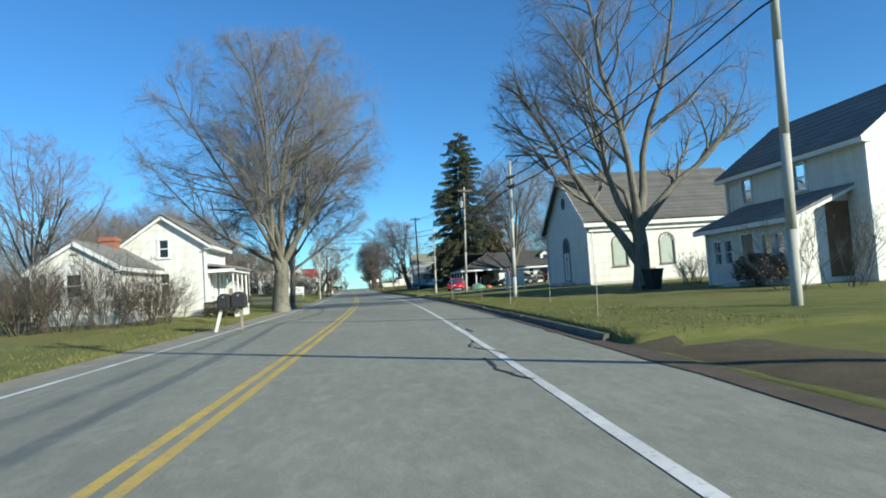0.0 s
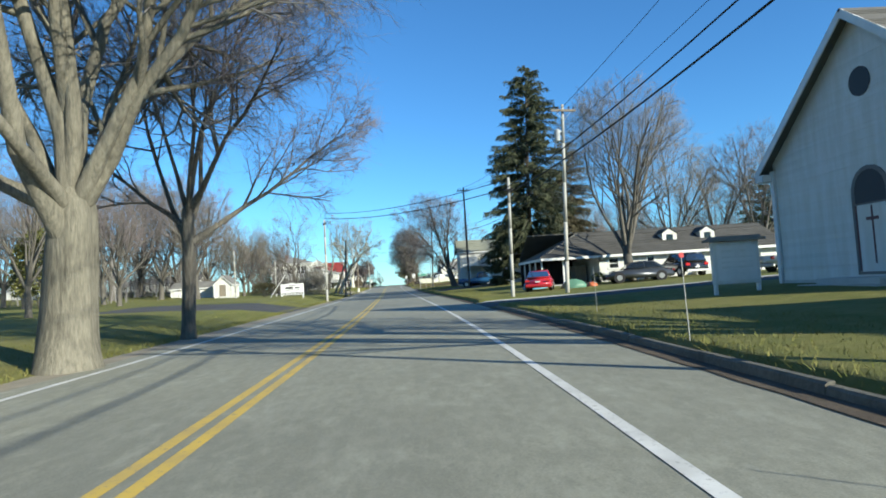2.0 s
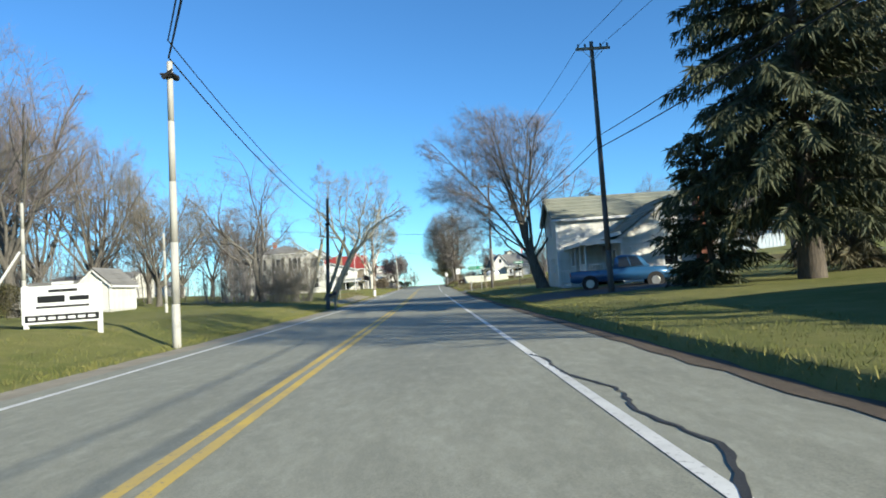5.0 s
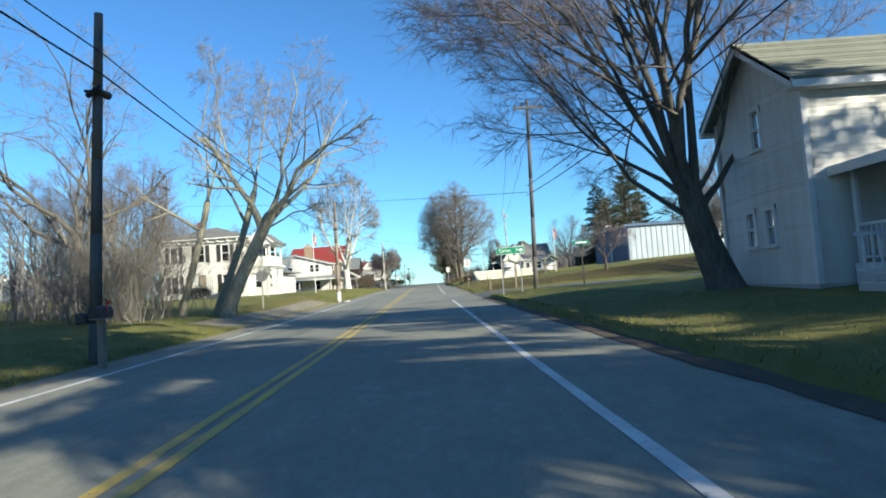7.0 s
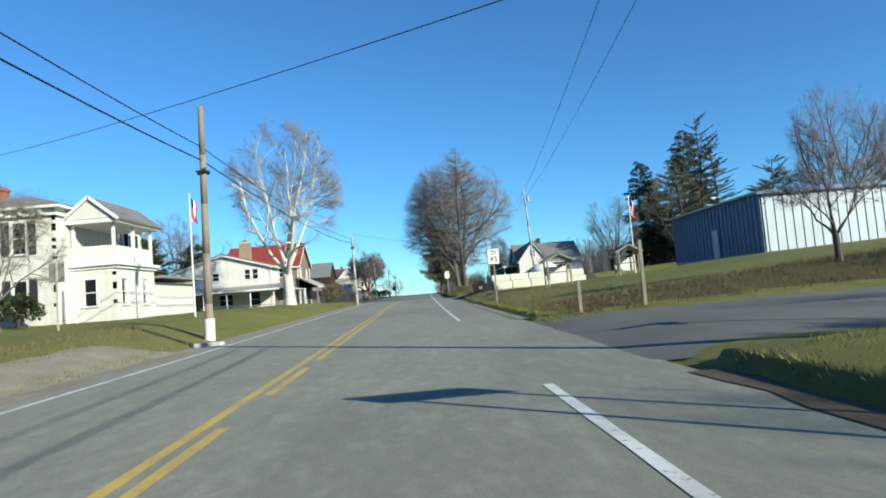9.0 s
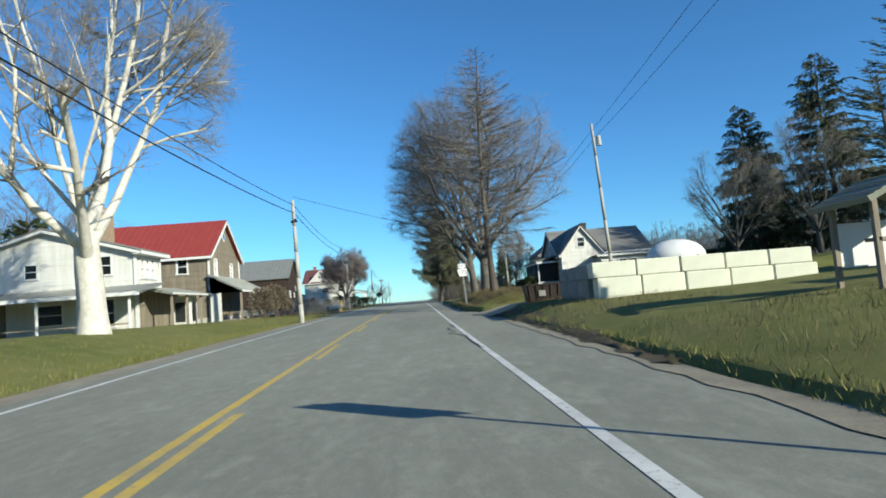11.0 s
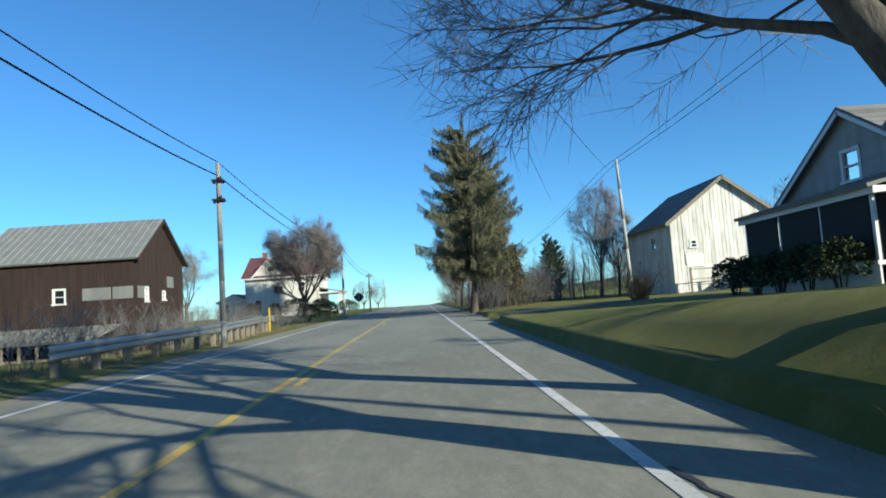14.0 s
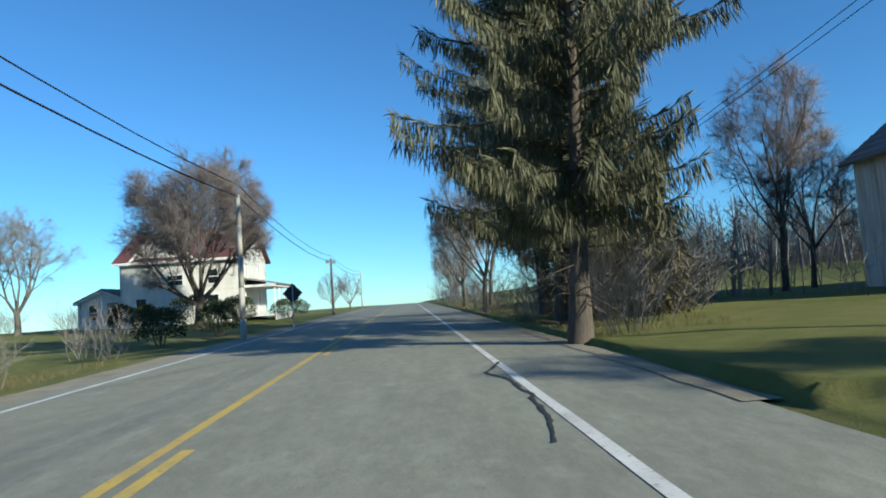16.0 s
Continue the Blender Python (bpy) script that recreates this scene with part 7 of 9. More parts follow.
ground_tree(8.5, 120.9, 15, 13.8, 14.5, 2.5, 0.42, BARK_GREY, TWIG_RED, "broad bare maple close to the grey-white house", crown_low=0.3, leaders=8, lean=(-0.27, -0.02), density=1.0, counts=(9, 6, 6), stem=(0.2, 0.32), tilts=(4, 12, 28), sweep=0.45, limbs=((2.0, 180, 58, 8.0, 0.07), (2.4, 215, 62, 7.0, 0.06), (2.5, 160, 56, 7.0, 0.07), (2.2, 10, 42, 8.0, 0.09), (2.5, 330, 46, 7.0, 0.07)), twigs=30000, twig_len=0.75, twig_r=0.0045, sag=0.1)
ground_tree(-16.3, 134.0, 16, 15.0, 13.0, 4.0, 0.27, BARK_GREY, TWIG_PALE, "gnarled bare tree with crooked limbs", leaders=4, twist=0.26, sweep=0.2, counts=(8, 6, 5), lean=(-0.12, 0), crown_low=0.5, limbs=((3.4, 178, 62, 8.5, 0.12), (0.4, 10, 16, 11.0, 0.15), (3.8, 200, 40, 8.0, 0.12)), twigs=5000, twig_len=0.5)
ground_tree(-9.3, 132.2, 17, 13.5, 10.0, 4.4, 0.3, BARK_TAN, TWIG_PALE, "leaning pale-barked tree with crooked top", limbs=((4.1, 110, 6, 9.0, 0.15), (4.3, 15, 46, 7.0, 0.11), (3.6, 5, 60, 4.0, 0.05)), leaders=3, lean=(0.44, 0.04), twist=0.24, sweep=0.2, counts=(7, 5, 4), tilts=(8, 16, 30), twigs=3500, twig_len=0.5)
ground_tree(-11.5, 132.6, 18, 13.5, 6.5, 5.2, 0.16, BARK_TAN, TWIG_PALE, "thin forked bare tree", leaders=3, lean=(0.2, 0.02), twist=0.2, sweep=0.3, counts=(7, 5, 4), twigs=2200, twig_len=0.5)
ground_tree(-10.2, 133.4, 19, 14.0, 7.5, 5.6, 0.17, BARK_TAN, TWIG_PALE, "thin crooked bare tree", leaders=3, lean=(0.36, 0.02), twist=0.24, counts=(7, 5, 4), twigs=2200, twig_len=0.5)
ground_tree(-11.4, 184.5, 20, 15.0, 9.6, 3.0, 0.42, speckled("white_bark", (0.4, 0.37, 0.31), (0.68, 0.65, 0.58), 4, 20, 0.9, 0.4), TWIG_PALE, "white-barked sycamore with bare crown", leaders=6, density=1.15, counts=(10, 7, 6), twigs=14000)
ground_tree(3.55, 214.3, 21, 15.5, 13.0, 3.4, 0.27, BARK_GREY, TWIG_BROWN, "old bare maple on the roadside bank", limbs=((1.7, 182, 36, 9.0, 0.17), (2.2, 118, 60, 7.5, 0.075), (2.8, 140, 56, 7.5, 0.085), (2.5, 95, 62, 6.5, 0.06), (2.6, 30, 42, 7, 0.15), (3.2, 230, 40, 7, 0.15)), crown_low=-0.7, leaders=5, counts=(10, 7, 6), density=1.15, lean=(-0.04, 0), twigs=24000, twig_len=0.8, twig_r=0.005)
ground_tree(4.1, 210.0, 22, 16.0, 13.5, 2.6, 0.38, BARK_GREY, TWIG_BROWN, "thick-trunked ridged bare maple on the roadside bank", crown_low=-0.4, leaders=9, counts=(10, 7, 6), density=1.2, twist=0.16, sweep=0.3, stem=(0.24, 0.4), tilts=(6, 20, 46), twigs=30000, twig_len=0.8, twig_r=0.005)
ground_tree(14.6, 265.6, 23, 10.4, 5.2, 2.6, 0.15, BARK_DARK, TWIG_DUSK, "young vase-shaped bare tree in the field", leaders=7, sweep=0.7, counts=(8, 6, 5, 3))
ground_tree(16.5, 266.6, 24, 8.2, 4.2, 2.2, 0.12, BARK_DARK, TWIG_DUSK, "young vase-shaped bare tree in the field", leaders=6, sweep=0.7, counts=(7, 6, 5, 3))
ground_tree(-14.2, 277.0, 25, 10.8, 8.8, 1.8, 0.28, BARK_DARK, TWIG_DUSK, "round-headed bare maple before the farmhouse", leaders=10, density=1.2, sweep=0.35, counts=(10, 8, 6), tilts=(8, 24, 52), twigs=46000, twig_len=0.7, twig_r=0.0075)
ground_tree(-30.0, 286.0, 26, 9.0, 9.5, 1.4, 0.22, BARK_GREY, TWIG_PALE, "spreading bare tree in the side field", leaders=7, twist=0.18, counts=(8, 6, 5, 3))
ground_tree(14.2, 155.2, 27, 3.9, 5.2, 0.9, 0.12, BARK_DARK, TWIG_RED, "low spreading bare apple tree", leaders=6, twist=0.2, sweep=0.2, counts=(8, 6, 5, 3), name="apple_tree", twigs=2600, twig_len=0.4)
ground_tree(14.4, 135.0, 29, 4.5, 6.6, 1.2, 0.19, BARK_GREY, TWIG_BROWN, "low crooked bare apple tree by the side road", leaders=7, twist=0.22, sweep=0.1, counts=(9, 7, 6, 4), crown_low=-0.2, density=1.3, name="apple_tree", twigs=2600, twig_len=0.4)
ground_tree(-17.0, 158.5, 28, 5.2, 5.0, 1.2, 0.1, BARK_GREY, TWIG_PALE, "small bare ornamental tree by the white house", leaders=6, twist=0.2, counts=(8, 6, 4), twigs=2600, twig_len=0.4)
# roadside trees past the spruces
for k, (x, y, h) in enumerate(((2.4, 274, 10), (3.6, 281, 11), (2.6, 290, 9), (3.4, 300, 10), (4.5, 268, 9))):
    ground_tree(x, y, 30 + k, h, 5.5, 2.0, 0.14, BARK_DARK, TWIG_BROWN, "bare roadside tree in a thin row", leaders=5, counts=(7, 6, 5, 3), group="thin roadside trees")
# larch and conifers
conifer(on(3.8, 203.3), 41, 15.5, 4.2, 2.6, 0.2, twig_material("larch_twigs", (0.1, 0.088, 0.076), (0.2, 0.175, 0.15)), "bare larch with thin level boughs", name="larch_tree", droop=0.15, fullness=0.5, shape=0.6, dead=10, wide=0.009, bough=0.5, more=2.4, ragged=0.5)
conifer(on(15.3, 98.0), 42, 24.6, 5.4, 2.6, 0.38, NEEDLE, "towering dark spruce beside the ranch house", droop=0.8, fullness=1.0, shape=0.46, step=0.36, wide=0.034, more=2.6, ragged=0.35)
conifer(on(20.8, 103.5), 43, 17.0, 4.6, 0.6, 0.28, NEEDLE_BROWN, "brownish spruce beside the taller one", droop=0.7, fullness=1.0, shape=0.45, step=0.4, ragged=0.3)
conifer(on(12.6, 100.5), 47, 6.6, 2.3, 0.3, 0.16, NEEDLE, "small dark spruce at the foot of the tall one", droop=0.5, fullness=1.1, shape=0.5, step=0.34, wide=0.034)
for k, (x, y, h, r, b) in enumerate(((1.95, 252.4, 12.9, 3.4, 3.0), (3.0, 258.2, 13.4, 3.9, 2.6), (3.7, 264.0, 13.0, 3.8, 2.6))):
    conifer(on(x, y), 44 + k, h, r, b, 0.22, NEEDLE_OLIVE, "tall ragged spruce with hanging boughs and bare foot", droop=1.25, fullness=1.2, shape=0.27, dead=30, step=0.27, trunk_mat=BARK_DARK, group="roadside spruces", wide=0.014, more=5.0 if k == 0 else 3.6, tuft=0.8, ragged=0.9, curtain=0.85, per=5)
for k, (x, y, h, r) in enumerate(((5.2, 257.0, 4.6, 1.2), (4.4, 260.0, 5.6, 1.4))):
    conifer(on(x, y), 144 + k, h, r, 0.3, 0.1, NEEDLE_BROWN, "scrubby brownish young conifer beside the tall spruces", droop=0.6, fullness=1.0, shape=0.45, step=0.3, ragged=0.7, curtain=0.4, group="young conifers")
for k, (x, y, h, r) in enumerate(((29.3, 200, 15.5, 3.4), (32.6, 203, 13.5, 3.1), (26.8, 198, 10.5, 3), (36, 197, 10, 2.8))):
    conifer(on(x, y), 50 + k, h, r, 3.5, 0.24, NEEDLE, "tall pine standing behind the metal building", name="pine_tree", droop=0.05, fullness=0.55, shape=0.45, step=0.75, group="pines behind the building")
for k, (x, y, h) in enumerate(((31.5, 222, 15), (36, 216.5, 17.5), (34, 226, 12.5))):
    conifer(on(x, y), 64 + k, h, 4.6, 1.0, 0.3, NEEDLE, "dark dense spruce behind the white house", droop=0.6, fullness=0.8, shape=0.6, step=0.45, wide=0.04, group="spruces behind the house")
for k, (x, y, h) in enumerate(((16.6, 300, 8.4), (18.6, 303, 7.4))):
    conifer(on(x, y), 56 + k, h, 1.3, 0.3, 0.12, EVERGREEN, "narrow dark cedar in the far field", name="cedar_tree", droop=-0.4, fullness=1.2, shape=0.35, step=0.3, group="two cedars")
for k, (x, y, h) in enumerate(((-31.0, 205, 8.8), (-27.6, 208, 8.0), (-34.5, 210, 9.4), (-37.5, 206, 8.4))):
    conifer(on(x, y), 160 + k, h, 2.9, 0.3, 0.16, EVERGREEN, "dark dense evergreen behind the houses", name="evergreen_tree", droop=0.3, fullness=1.0, shape=0.5, step=0.42, wide=0.05, group="dark evergreens")
conifer(on(46, 104), 58, 12.0, 4.2, 0.4, 0.25, NEEDLE, "broad spruce behind the parked cars", droop=0.4, fullness=0.8, step=0.42)

# background trees, a few kinds repeated
BACK = [ground_tree(-28.0, 58.0, 61, 16.0, 12.5, 3.0, 0.33, BARK_GREY, TWIG_RED, "tall bare tree behind the houses", leaders=9, counts=(9, 6, 4), twigs=9000, twig_len=0.9, twig_r=0.007, group="background trees"),
        ground_tree(-38.0, 126.0, 62, 18.0, 11.0, 3.5, 0.33, BARK_GREY, TWIG_RED, "tall bare tree behind the houses", leaders=9, counts=(9, 6, 4), twigs=9000, twig_len=0.9, twig_r=0.007, group="background trees"),
        ground_tree(34.0, 104.0, 63, 17.0, 12.0, 3.0, 0.33, BARK_GREY, TWIG_PALE, "tall bare tree behind the houses", leaders=9, counts=(9, 6, 4), twigs=9000, twig_len=0.9, twig_r=0.007, group="background trees")]
_rng = random.Random(5)
for k, (x, y, s) in enumerate(((-33, 127, 0.95), (-39, 128, 1.05), (-28.5, 127, 0.9), (-48, 129, 1.0), (-54, 127, 0.95), (-23.5, 128, 0.75), (-36, 112, 1.08), (-25.5, 112.5, 0.98), (-31, 115, 1.0), (-43, 113, 0.95), (-46, 122, 1.0), (-52, 132, 1.1), (-58, 118, 0.95), (-35, 140, 0.9), (-66, 128, 1.0), (-22, 82, 0.6), (-26, 88, 0.62), (-34, 90, 0.7), (-42, 100, 0.75), (-20, 66, 0.55),
                               (44, 112, 1.0), (52, 100, 1.0), (26, 118, 0.75), (60, 96, 0.9), (38, 92, 0.9), (-34, 186, 0.7), (-38, 196, 0.8), (-40, 206, 0.85), (-36, 222, 0.9), (-33, 228, 0.8), (-42, 226, 0.8), (-30, 236, 0.55), (-34, 250, 0.5), (-28, 262, 0.4),
                               (45, 200, 0.9), (54, 206, 0.9), (60, 196, 1.0), (68, 204, 0.9), (32, 214, 0.7), (-27, 158, 0.72), (-24, 155, 0.66), (-30.5, 160, 0.75), (-33, 156, 0.7), (-28, 136, 0.6), (28, 132, 0.6), (34, 140, 0.7), (-9.5, 320, 0.3), (-13, 330, 0.35), (4, 318, 0.5), (5, 330, 0.55), (5, 345, 0.5), (6, 360, 0.5), (36, 150, 0.5), (22, 208, 0.55))):
    b = BACK[k % 3]
    copy_thing(b, pose(x, y, ground(x, y) - 0.1, 0, 0, _rng.uniform(0, 360)) @ Matrix.Diagonal((s, s, s * _rng.uniform(0.92, 1.1), 1)))


def woods(name, boxes_, n, seed, label, h=(8, 14)):
    """A far wood: one mesh of thin stems with forked tops."""
    rng = random.Random(seed)
    out = []
    for k in range(n):
        x0, x1, y0, y1 = boxes_[k % len(boxes_)]
        x, y = rng.uniform(x0, x1), rng.uniform(y0, y1)
        z, ht = ground(x, y), rng.uniform(*h)
        base, top = Vector((x, y, z - 0.2)), Vector((x + rng.gauss(0, 0.5), y + rng.gauss(0, 0.5), z + ht))
        wt = rng.uniform(0.45, 1.1)
        out.append(([base, base.lerp(top, 0.5) + Vector((rng.gauss(0, 0.3), rng.gauss(0, 0.3), 0)), top], [0.11 * wt, 0.07 * wt, 0.012], 4))
        for j in range(22):
            f = rng.uniform(0.2, 0.97)
            o = base.lerp(top, f)
            a, ln = rng.uniform(0, 6.28), ht * rng.uniform(0.16, 0.34) * (1.15 - f)
            e = o + Vector((math.cos(a) * ln, math.sin(a) * ln, ln * rng.uniform(0.5, 1.4)))
            out.append(([o, e], [0.028, 0.01], 3))
            for q in range(6):
                p = o.lerp(e, rng.uniform(0.35, 1))
                out.append(([p, p + Vector((rng.gauss(0, 0.5), rng.gauss(0, 0.5), rng.uniform(0.1, 1.0))) * ln * 0.5], [0.014, 0.006], 3))
        for j in range(7):
            o = Vector((x + rng.gauss(0, 2.5), y + rng.gauss(0, 2.5), z - 0.3))
            e = o + Vector((rng.gauss(0, 0.5), rng.gauss(0, 0.5), rng.uniform(1.5, 4.5)))
            out.append(([o, e], [0.022, 0.008], 3))
            for q in range(5):
                p = o.lerp(e, rng.uniform(0.15, 1))
                out.append(([p, p + Vector((rng.gauss(0, 0.6), rng.gauss(0, 0.6), rng.uniform(0.2, 0.9)))], [0.014, 0.006], 3))
    tagged(raw(name, *tubes(out), TWIG_BROWN), label, "woods", kind="stuff")


woods("far_woods", [(34, 90, 255, 330), (60, 130, 150, 250), (40, 110, 300, 380), (38, 70, 256, 300), (38, 90, 228, 262), (20, 60, 292, 330), (38, 90, 228, 262), (20, 60, 292, 330), (27, 58, 252, 300), (27, 58, 252, 300)], 640, 3, "bare brown woods on the rising ground", h=(4.5, 8.5))
woods("hill_woods", [(80, 150, 190, 300), (95, 190, 260, 400), (70, 120, 230, 330)], 300, 9, "bare brown woods covering the far hillside", h=(9, 14))
woods("far_woods_west", [(-120, -60, 60, 160), (-110, -45, 160, 230), (-130, -70, 230, 330)], 260, 4, "bare brown woods beyond the yards")
woods("roadside_thicket", [(9.0, 13.0, 262, 280)], 26, 12, "tangled brown thicket beside the tall spruces", h=(2.0, 4.2))
woods("yard_thicket", [(-21.5, -15.0, 133, 143)], 34, 13, "dense brown thicket behind the leaning trees", h=(2.5, 5.5))
woods("far_woods_yards", [(-62, -30, 124, 150), (-75, -30, 96, 108), (-70, -38, 70, 90), (-60, -30, 125, 134)], 220, 6, "bare brown scrub woods behind the yards", h=(5, 10))

# ---- bushes and undergrowth ----
HEDGE = leaf_material("brownish_hedge_leaves", (0.03, 0.03, 0.014), (0.085, 0.075, 0.035))
for k, (x, y, h, s) in enumerate(((-10.9, 24.2, 2.3, 2.2), (-9.9, 25.6, 2.6, 2.2), (-11.8, 23.4, 2.2, 2.0), (-9.0, 27.0, 2.2, 2.0), (-8.9, 28.6, 2.0, 1.8), (-12.4, 25.0, 2.0, 2.2), (-13.4, 24.0, 1.7, 2.0))):
    shrub(on(x, y), 200 + k, h, s, TWIG_DARK, "bare dark twiggy shrub on the lawn", stems=34, density=1.4, group="shrubs before the white wing")
shrub(on(-9.6, 33.6), 210, 1.3, 1.6, TWIG_PALE, "low twiggy shrub by the house wall", stems=14, density=1.4)
evergreen_bush(on(-7.3, 33.6), 211, 1.8, 1.0, 0.85, HEDGE, "clipped dark brown hedge at the porch corner", boxy=0.7, n=7000, size=0.05)
evergreen_bush(on(-8.0, 41.0), 212, 1.8, 1.4, 1.0, HEDGE, "clipped dark hedge beyond the porch", boxy=0.5, n=6000, size=0.05)
shrub(on(18.3, 33.6), 213, 1.5, 1.9, TWIG_PALE, "round twiggy bush at the house corner", stems=34, density=1.2)
evergreen_bush(on(16.3, 24.6), 214, 1.3, 3.2, 1.35, DRY_LEAF, "brown-leaved bush along the lean-to", n=2400)
for k, (x, y, h) in enumerate(((15.2, 21.0, 2.6), (16.0, 19.6, 2.4))):
    shrub(on(x, y), 215 + k, h, 2.2, TWIG_PALE, "bare pale shrub beside the house", stems=14, density=1.2)
evergreen_bush(on(-12.5, 91.8), 218, 2.9, 2.2, 1.4, HEDGE, "low dark spreading yew beside the board sign", n=9000, size=0.055)
evergreen_bush(on(-22, 71), 219, 3.4, 3.4, 5.4, leaf_material("olive_foliage", (0.07, 0.075, 0.02), (0.15, 0.15, 0.05)), "tall olive-green arborvitae mound", n=5200, size=0.2)
for k in range(12):
    x, y = -11.0 - 0.27 * k, 127.5 + 1.1 * (k % 4)
    shrub(on(x, y), 240 + k, 3.2 + 0.5 * (k % 3), 2.4, TWIG_PALE, "dense tan thicket shrub by the leaning trees", stems=14, density=1.3, group="thicket")
for k, (x, y, s, h) in enumerate(((-12.2, 209.6, 2.2, 2.2), (-11.9, 211.9, 2.4, 2.4), (-12.2, 214.2, 2.2, 2.0))):
    evergreen_bush(on(x, y), 260 + k, s, s, h, DRY_LEAF, "dried grey-brown hydrangea bush", n=2400, size=0.13, group="dried bushes")
evergreen_bush(on(-19.3, 163.2), 264, 2.4, 1.4, 1.5, EVERGREEN, "dark evergreen bush at the house corner")
evergreen_bush(on(-22.6, 163.6), 265, 2.6, 1.2, 1.0, EVERGREEN, "low dark evergreen foundation bush")
for k, (x, y, sx, h) in enumerate(((-15.9, 281.2, 3.4, 2.1), (-13.2, 281.6, 2.4, 1.9), (-17.6, 277.8, 1.5, 1.6), (-21.6, 283.6, 1.9, 1.7), (-11.2, 289.0, 3.0, 1.6))):
    evergreen_bush(on(x, y), 270 + k, sx, sx, h, EVERGREEN, "rounded dark evergreen bush before the farmhouse", group="farmhouse bushes")
for k in range(26):
    x, y = 3.2 + 0.2 * k + (k % 3) * 0.4, 253.0 + 1.9 * (k % 6) + 0.3 * k
    shrub(on(x, y), 280 + k, 2.0 + 0.5 * (k % 3), 2.0, TWIG_PALE if k % 2 else TWIG_BROWN, "tangled brown undergrowth beneath the spruces", stems=16, density=1.2, group="undergrowth")
for k in range(22):
    y = 262 + 3.4 * k
    shrub(on(road_x(y) + 2.9 + (k % 3) * 0.8, y), 310 + k, 1.5 + 0.4 * (k % 4), 1.8, TWIG_BROWN, "brown twiggy scrub along the road", stems=12, density=1.1, group="roadside scrub")
for k in range(26):
    y = 222 + 1.6 * k
    shrub(on(-11.6 - 1.7 * (k % 4), y), 340 + k, 1.5 + 0.3 * (k % 4), 1.8, TWIG_BROWN, "brown weeds and scrub below the guardrail", stems=12, density=1.1, group="scrub below the rail")
for k in range(14):
    shrub(on(-24 - 1.9 * k, 300 + (k % 4) * 2), 370 + k, 2.0, 2.4, TWIG_BROWN, "brown field hedge shrub", stems=12, density=1.1, group="field hedge")
for k in range(4):
    shrub(on(10.7 + 0.35 * (k % 2), 244.2 + 0.4 * k), 390 + k, 1.6, 0.8, STRAW, "tall straw-coloured ornamental grass", stems=40, density=0.5, name="ornamental_grass", category="grass", group="ornamental grass clump")

# ---- poles and lines ----
utility_pole(10.1, 13.9, 11.0, POLE_PALE, "tall pale wooden utility pole on the lawn", lean=(0.025, 0), r=0.13, arms=((10.4, 1.1),))
utility_pole(9.3, 3.0, 10.2, POLE_PALE, "pale wooden utility pole with a crossarm on the lawn", r=0.13, arms=((9.6, 1.0),))
utility_pole(7.95, 33.4, 7.4, POLE_PALE, "pale wooden utility pole with black splice cases", lean=(0.03, 0), r=0.115, junk=(6.5, 6.0))
utility_pole(7.0, 63.4, 6.6, POLE_PALE, "short pale wooden utility pole with a black clamp", lean=(0.028, 0), r=0.11, junk=(5.9,))
utility_pole(10.2, 64.0, 10.7, POLE_PALE, "pale wooden utility pole with one crossarm", lean=(0.045, 0), r=0.12, arms=((10.3, 0.7),), can=(8.6, -1))
utility_pole(8.7, 102.6, 11.8, POLE_DARK, "tall dark utility pole with a small crossarm", r=0.14, arms=((11.4, 0.8),))
utility_pole(-6.4, 90.9, 8.0, POLE_PALE, "pale wooden utility pole at the lawn edge", lean=(0.015, 0), r=0.12, junk=(7.6,))
utility_pole(-7.0, 117.0, 7.7, POLE_DARK, "dark grey utility pole with slung splice cases", lean=(0.05, 0), r=0.14, junk=(5.9,))
utility_pole(-8.0, 156.0, 8.4, POLE_BROWN, "brown utility pole with white painted foot guard", lean=(0.012, 0), r=0.15, sleeve=True, junk=(6.0,))
utility_pole(6.2, 141.1, 11.4, POLE_DARK, "tall dark utility pole with one crossarm", lean=(0.03, 0), r=0.14, arms=((10.9, 0.9),))
utility_pole(11.8, 204.6, 10.4, POLE_PALE, "pale utility pole behind the block wall", lean=(-0.046, 0), r=0.13, can=(8.9, 1))
utility_pole(-8.1, 202.3, 7.5, POLE_PALE, "pale new wooden utility pole by the verge", lean=(-0.02, 0), r=0.15, junk=(6.2,))
utility_pole(-8.5, 231.4, 6.55, POLE_GREY, "weathered grey utility pole beside the guardrail", r=0.11, junk=(5.9, 5.2))
utility_pole(-8.5, 265.0, 5.9, POLE_PALE, "pale utility pole by the farmhouse lawn", r=0.13)
utility_pole(-9.2, 300.0, 5.4, POLE_DARK, "dark far utility pole with a low box", r=0.14, arms=((5.0, 0.5),))
utility_pole(10.6, 245.2, 8.3, POLE_PALE, "leaning pale utility pole before the white barn", lean=(-0.03, 0), r=0.12)
for x, y, h, lab in ((-18.0, 102.2, 5.4, "pale yard light pole"), (-15.0, 110.0, 4.6, "grey yard light pole"), (-9.6, 340, 6, "far pale utility pole")):
    utility_pole(x, y, h, POLE_PALE, lab, r=0.1)
L = [(-6.3, 90.9), (-6.6, 117.0), (-7.95, 156.0), (-8.2, 202.3), (-8.5, 231.4), (-8.5, 265), (-9.2, 300), (-9.6, 340)]
LZ = [7.4, 5.75, 6.3, 7.2, 6.9, 6.9, 6.5, 7.0]
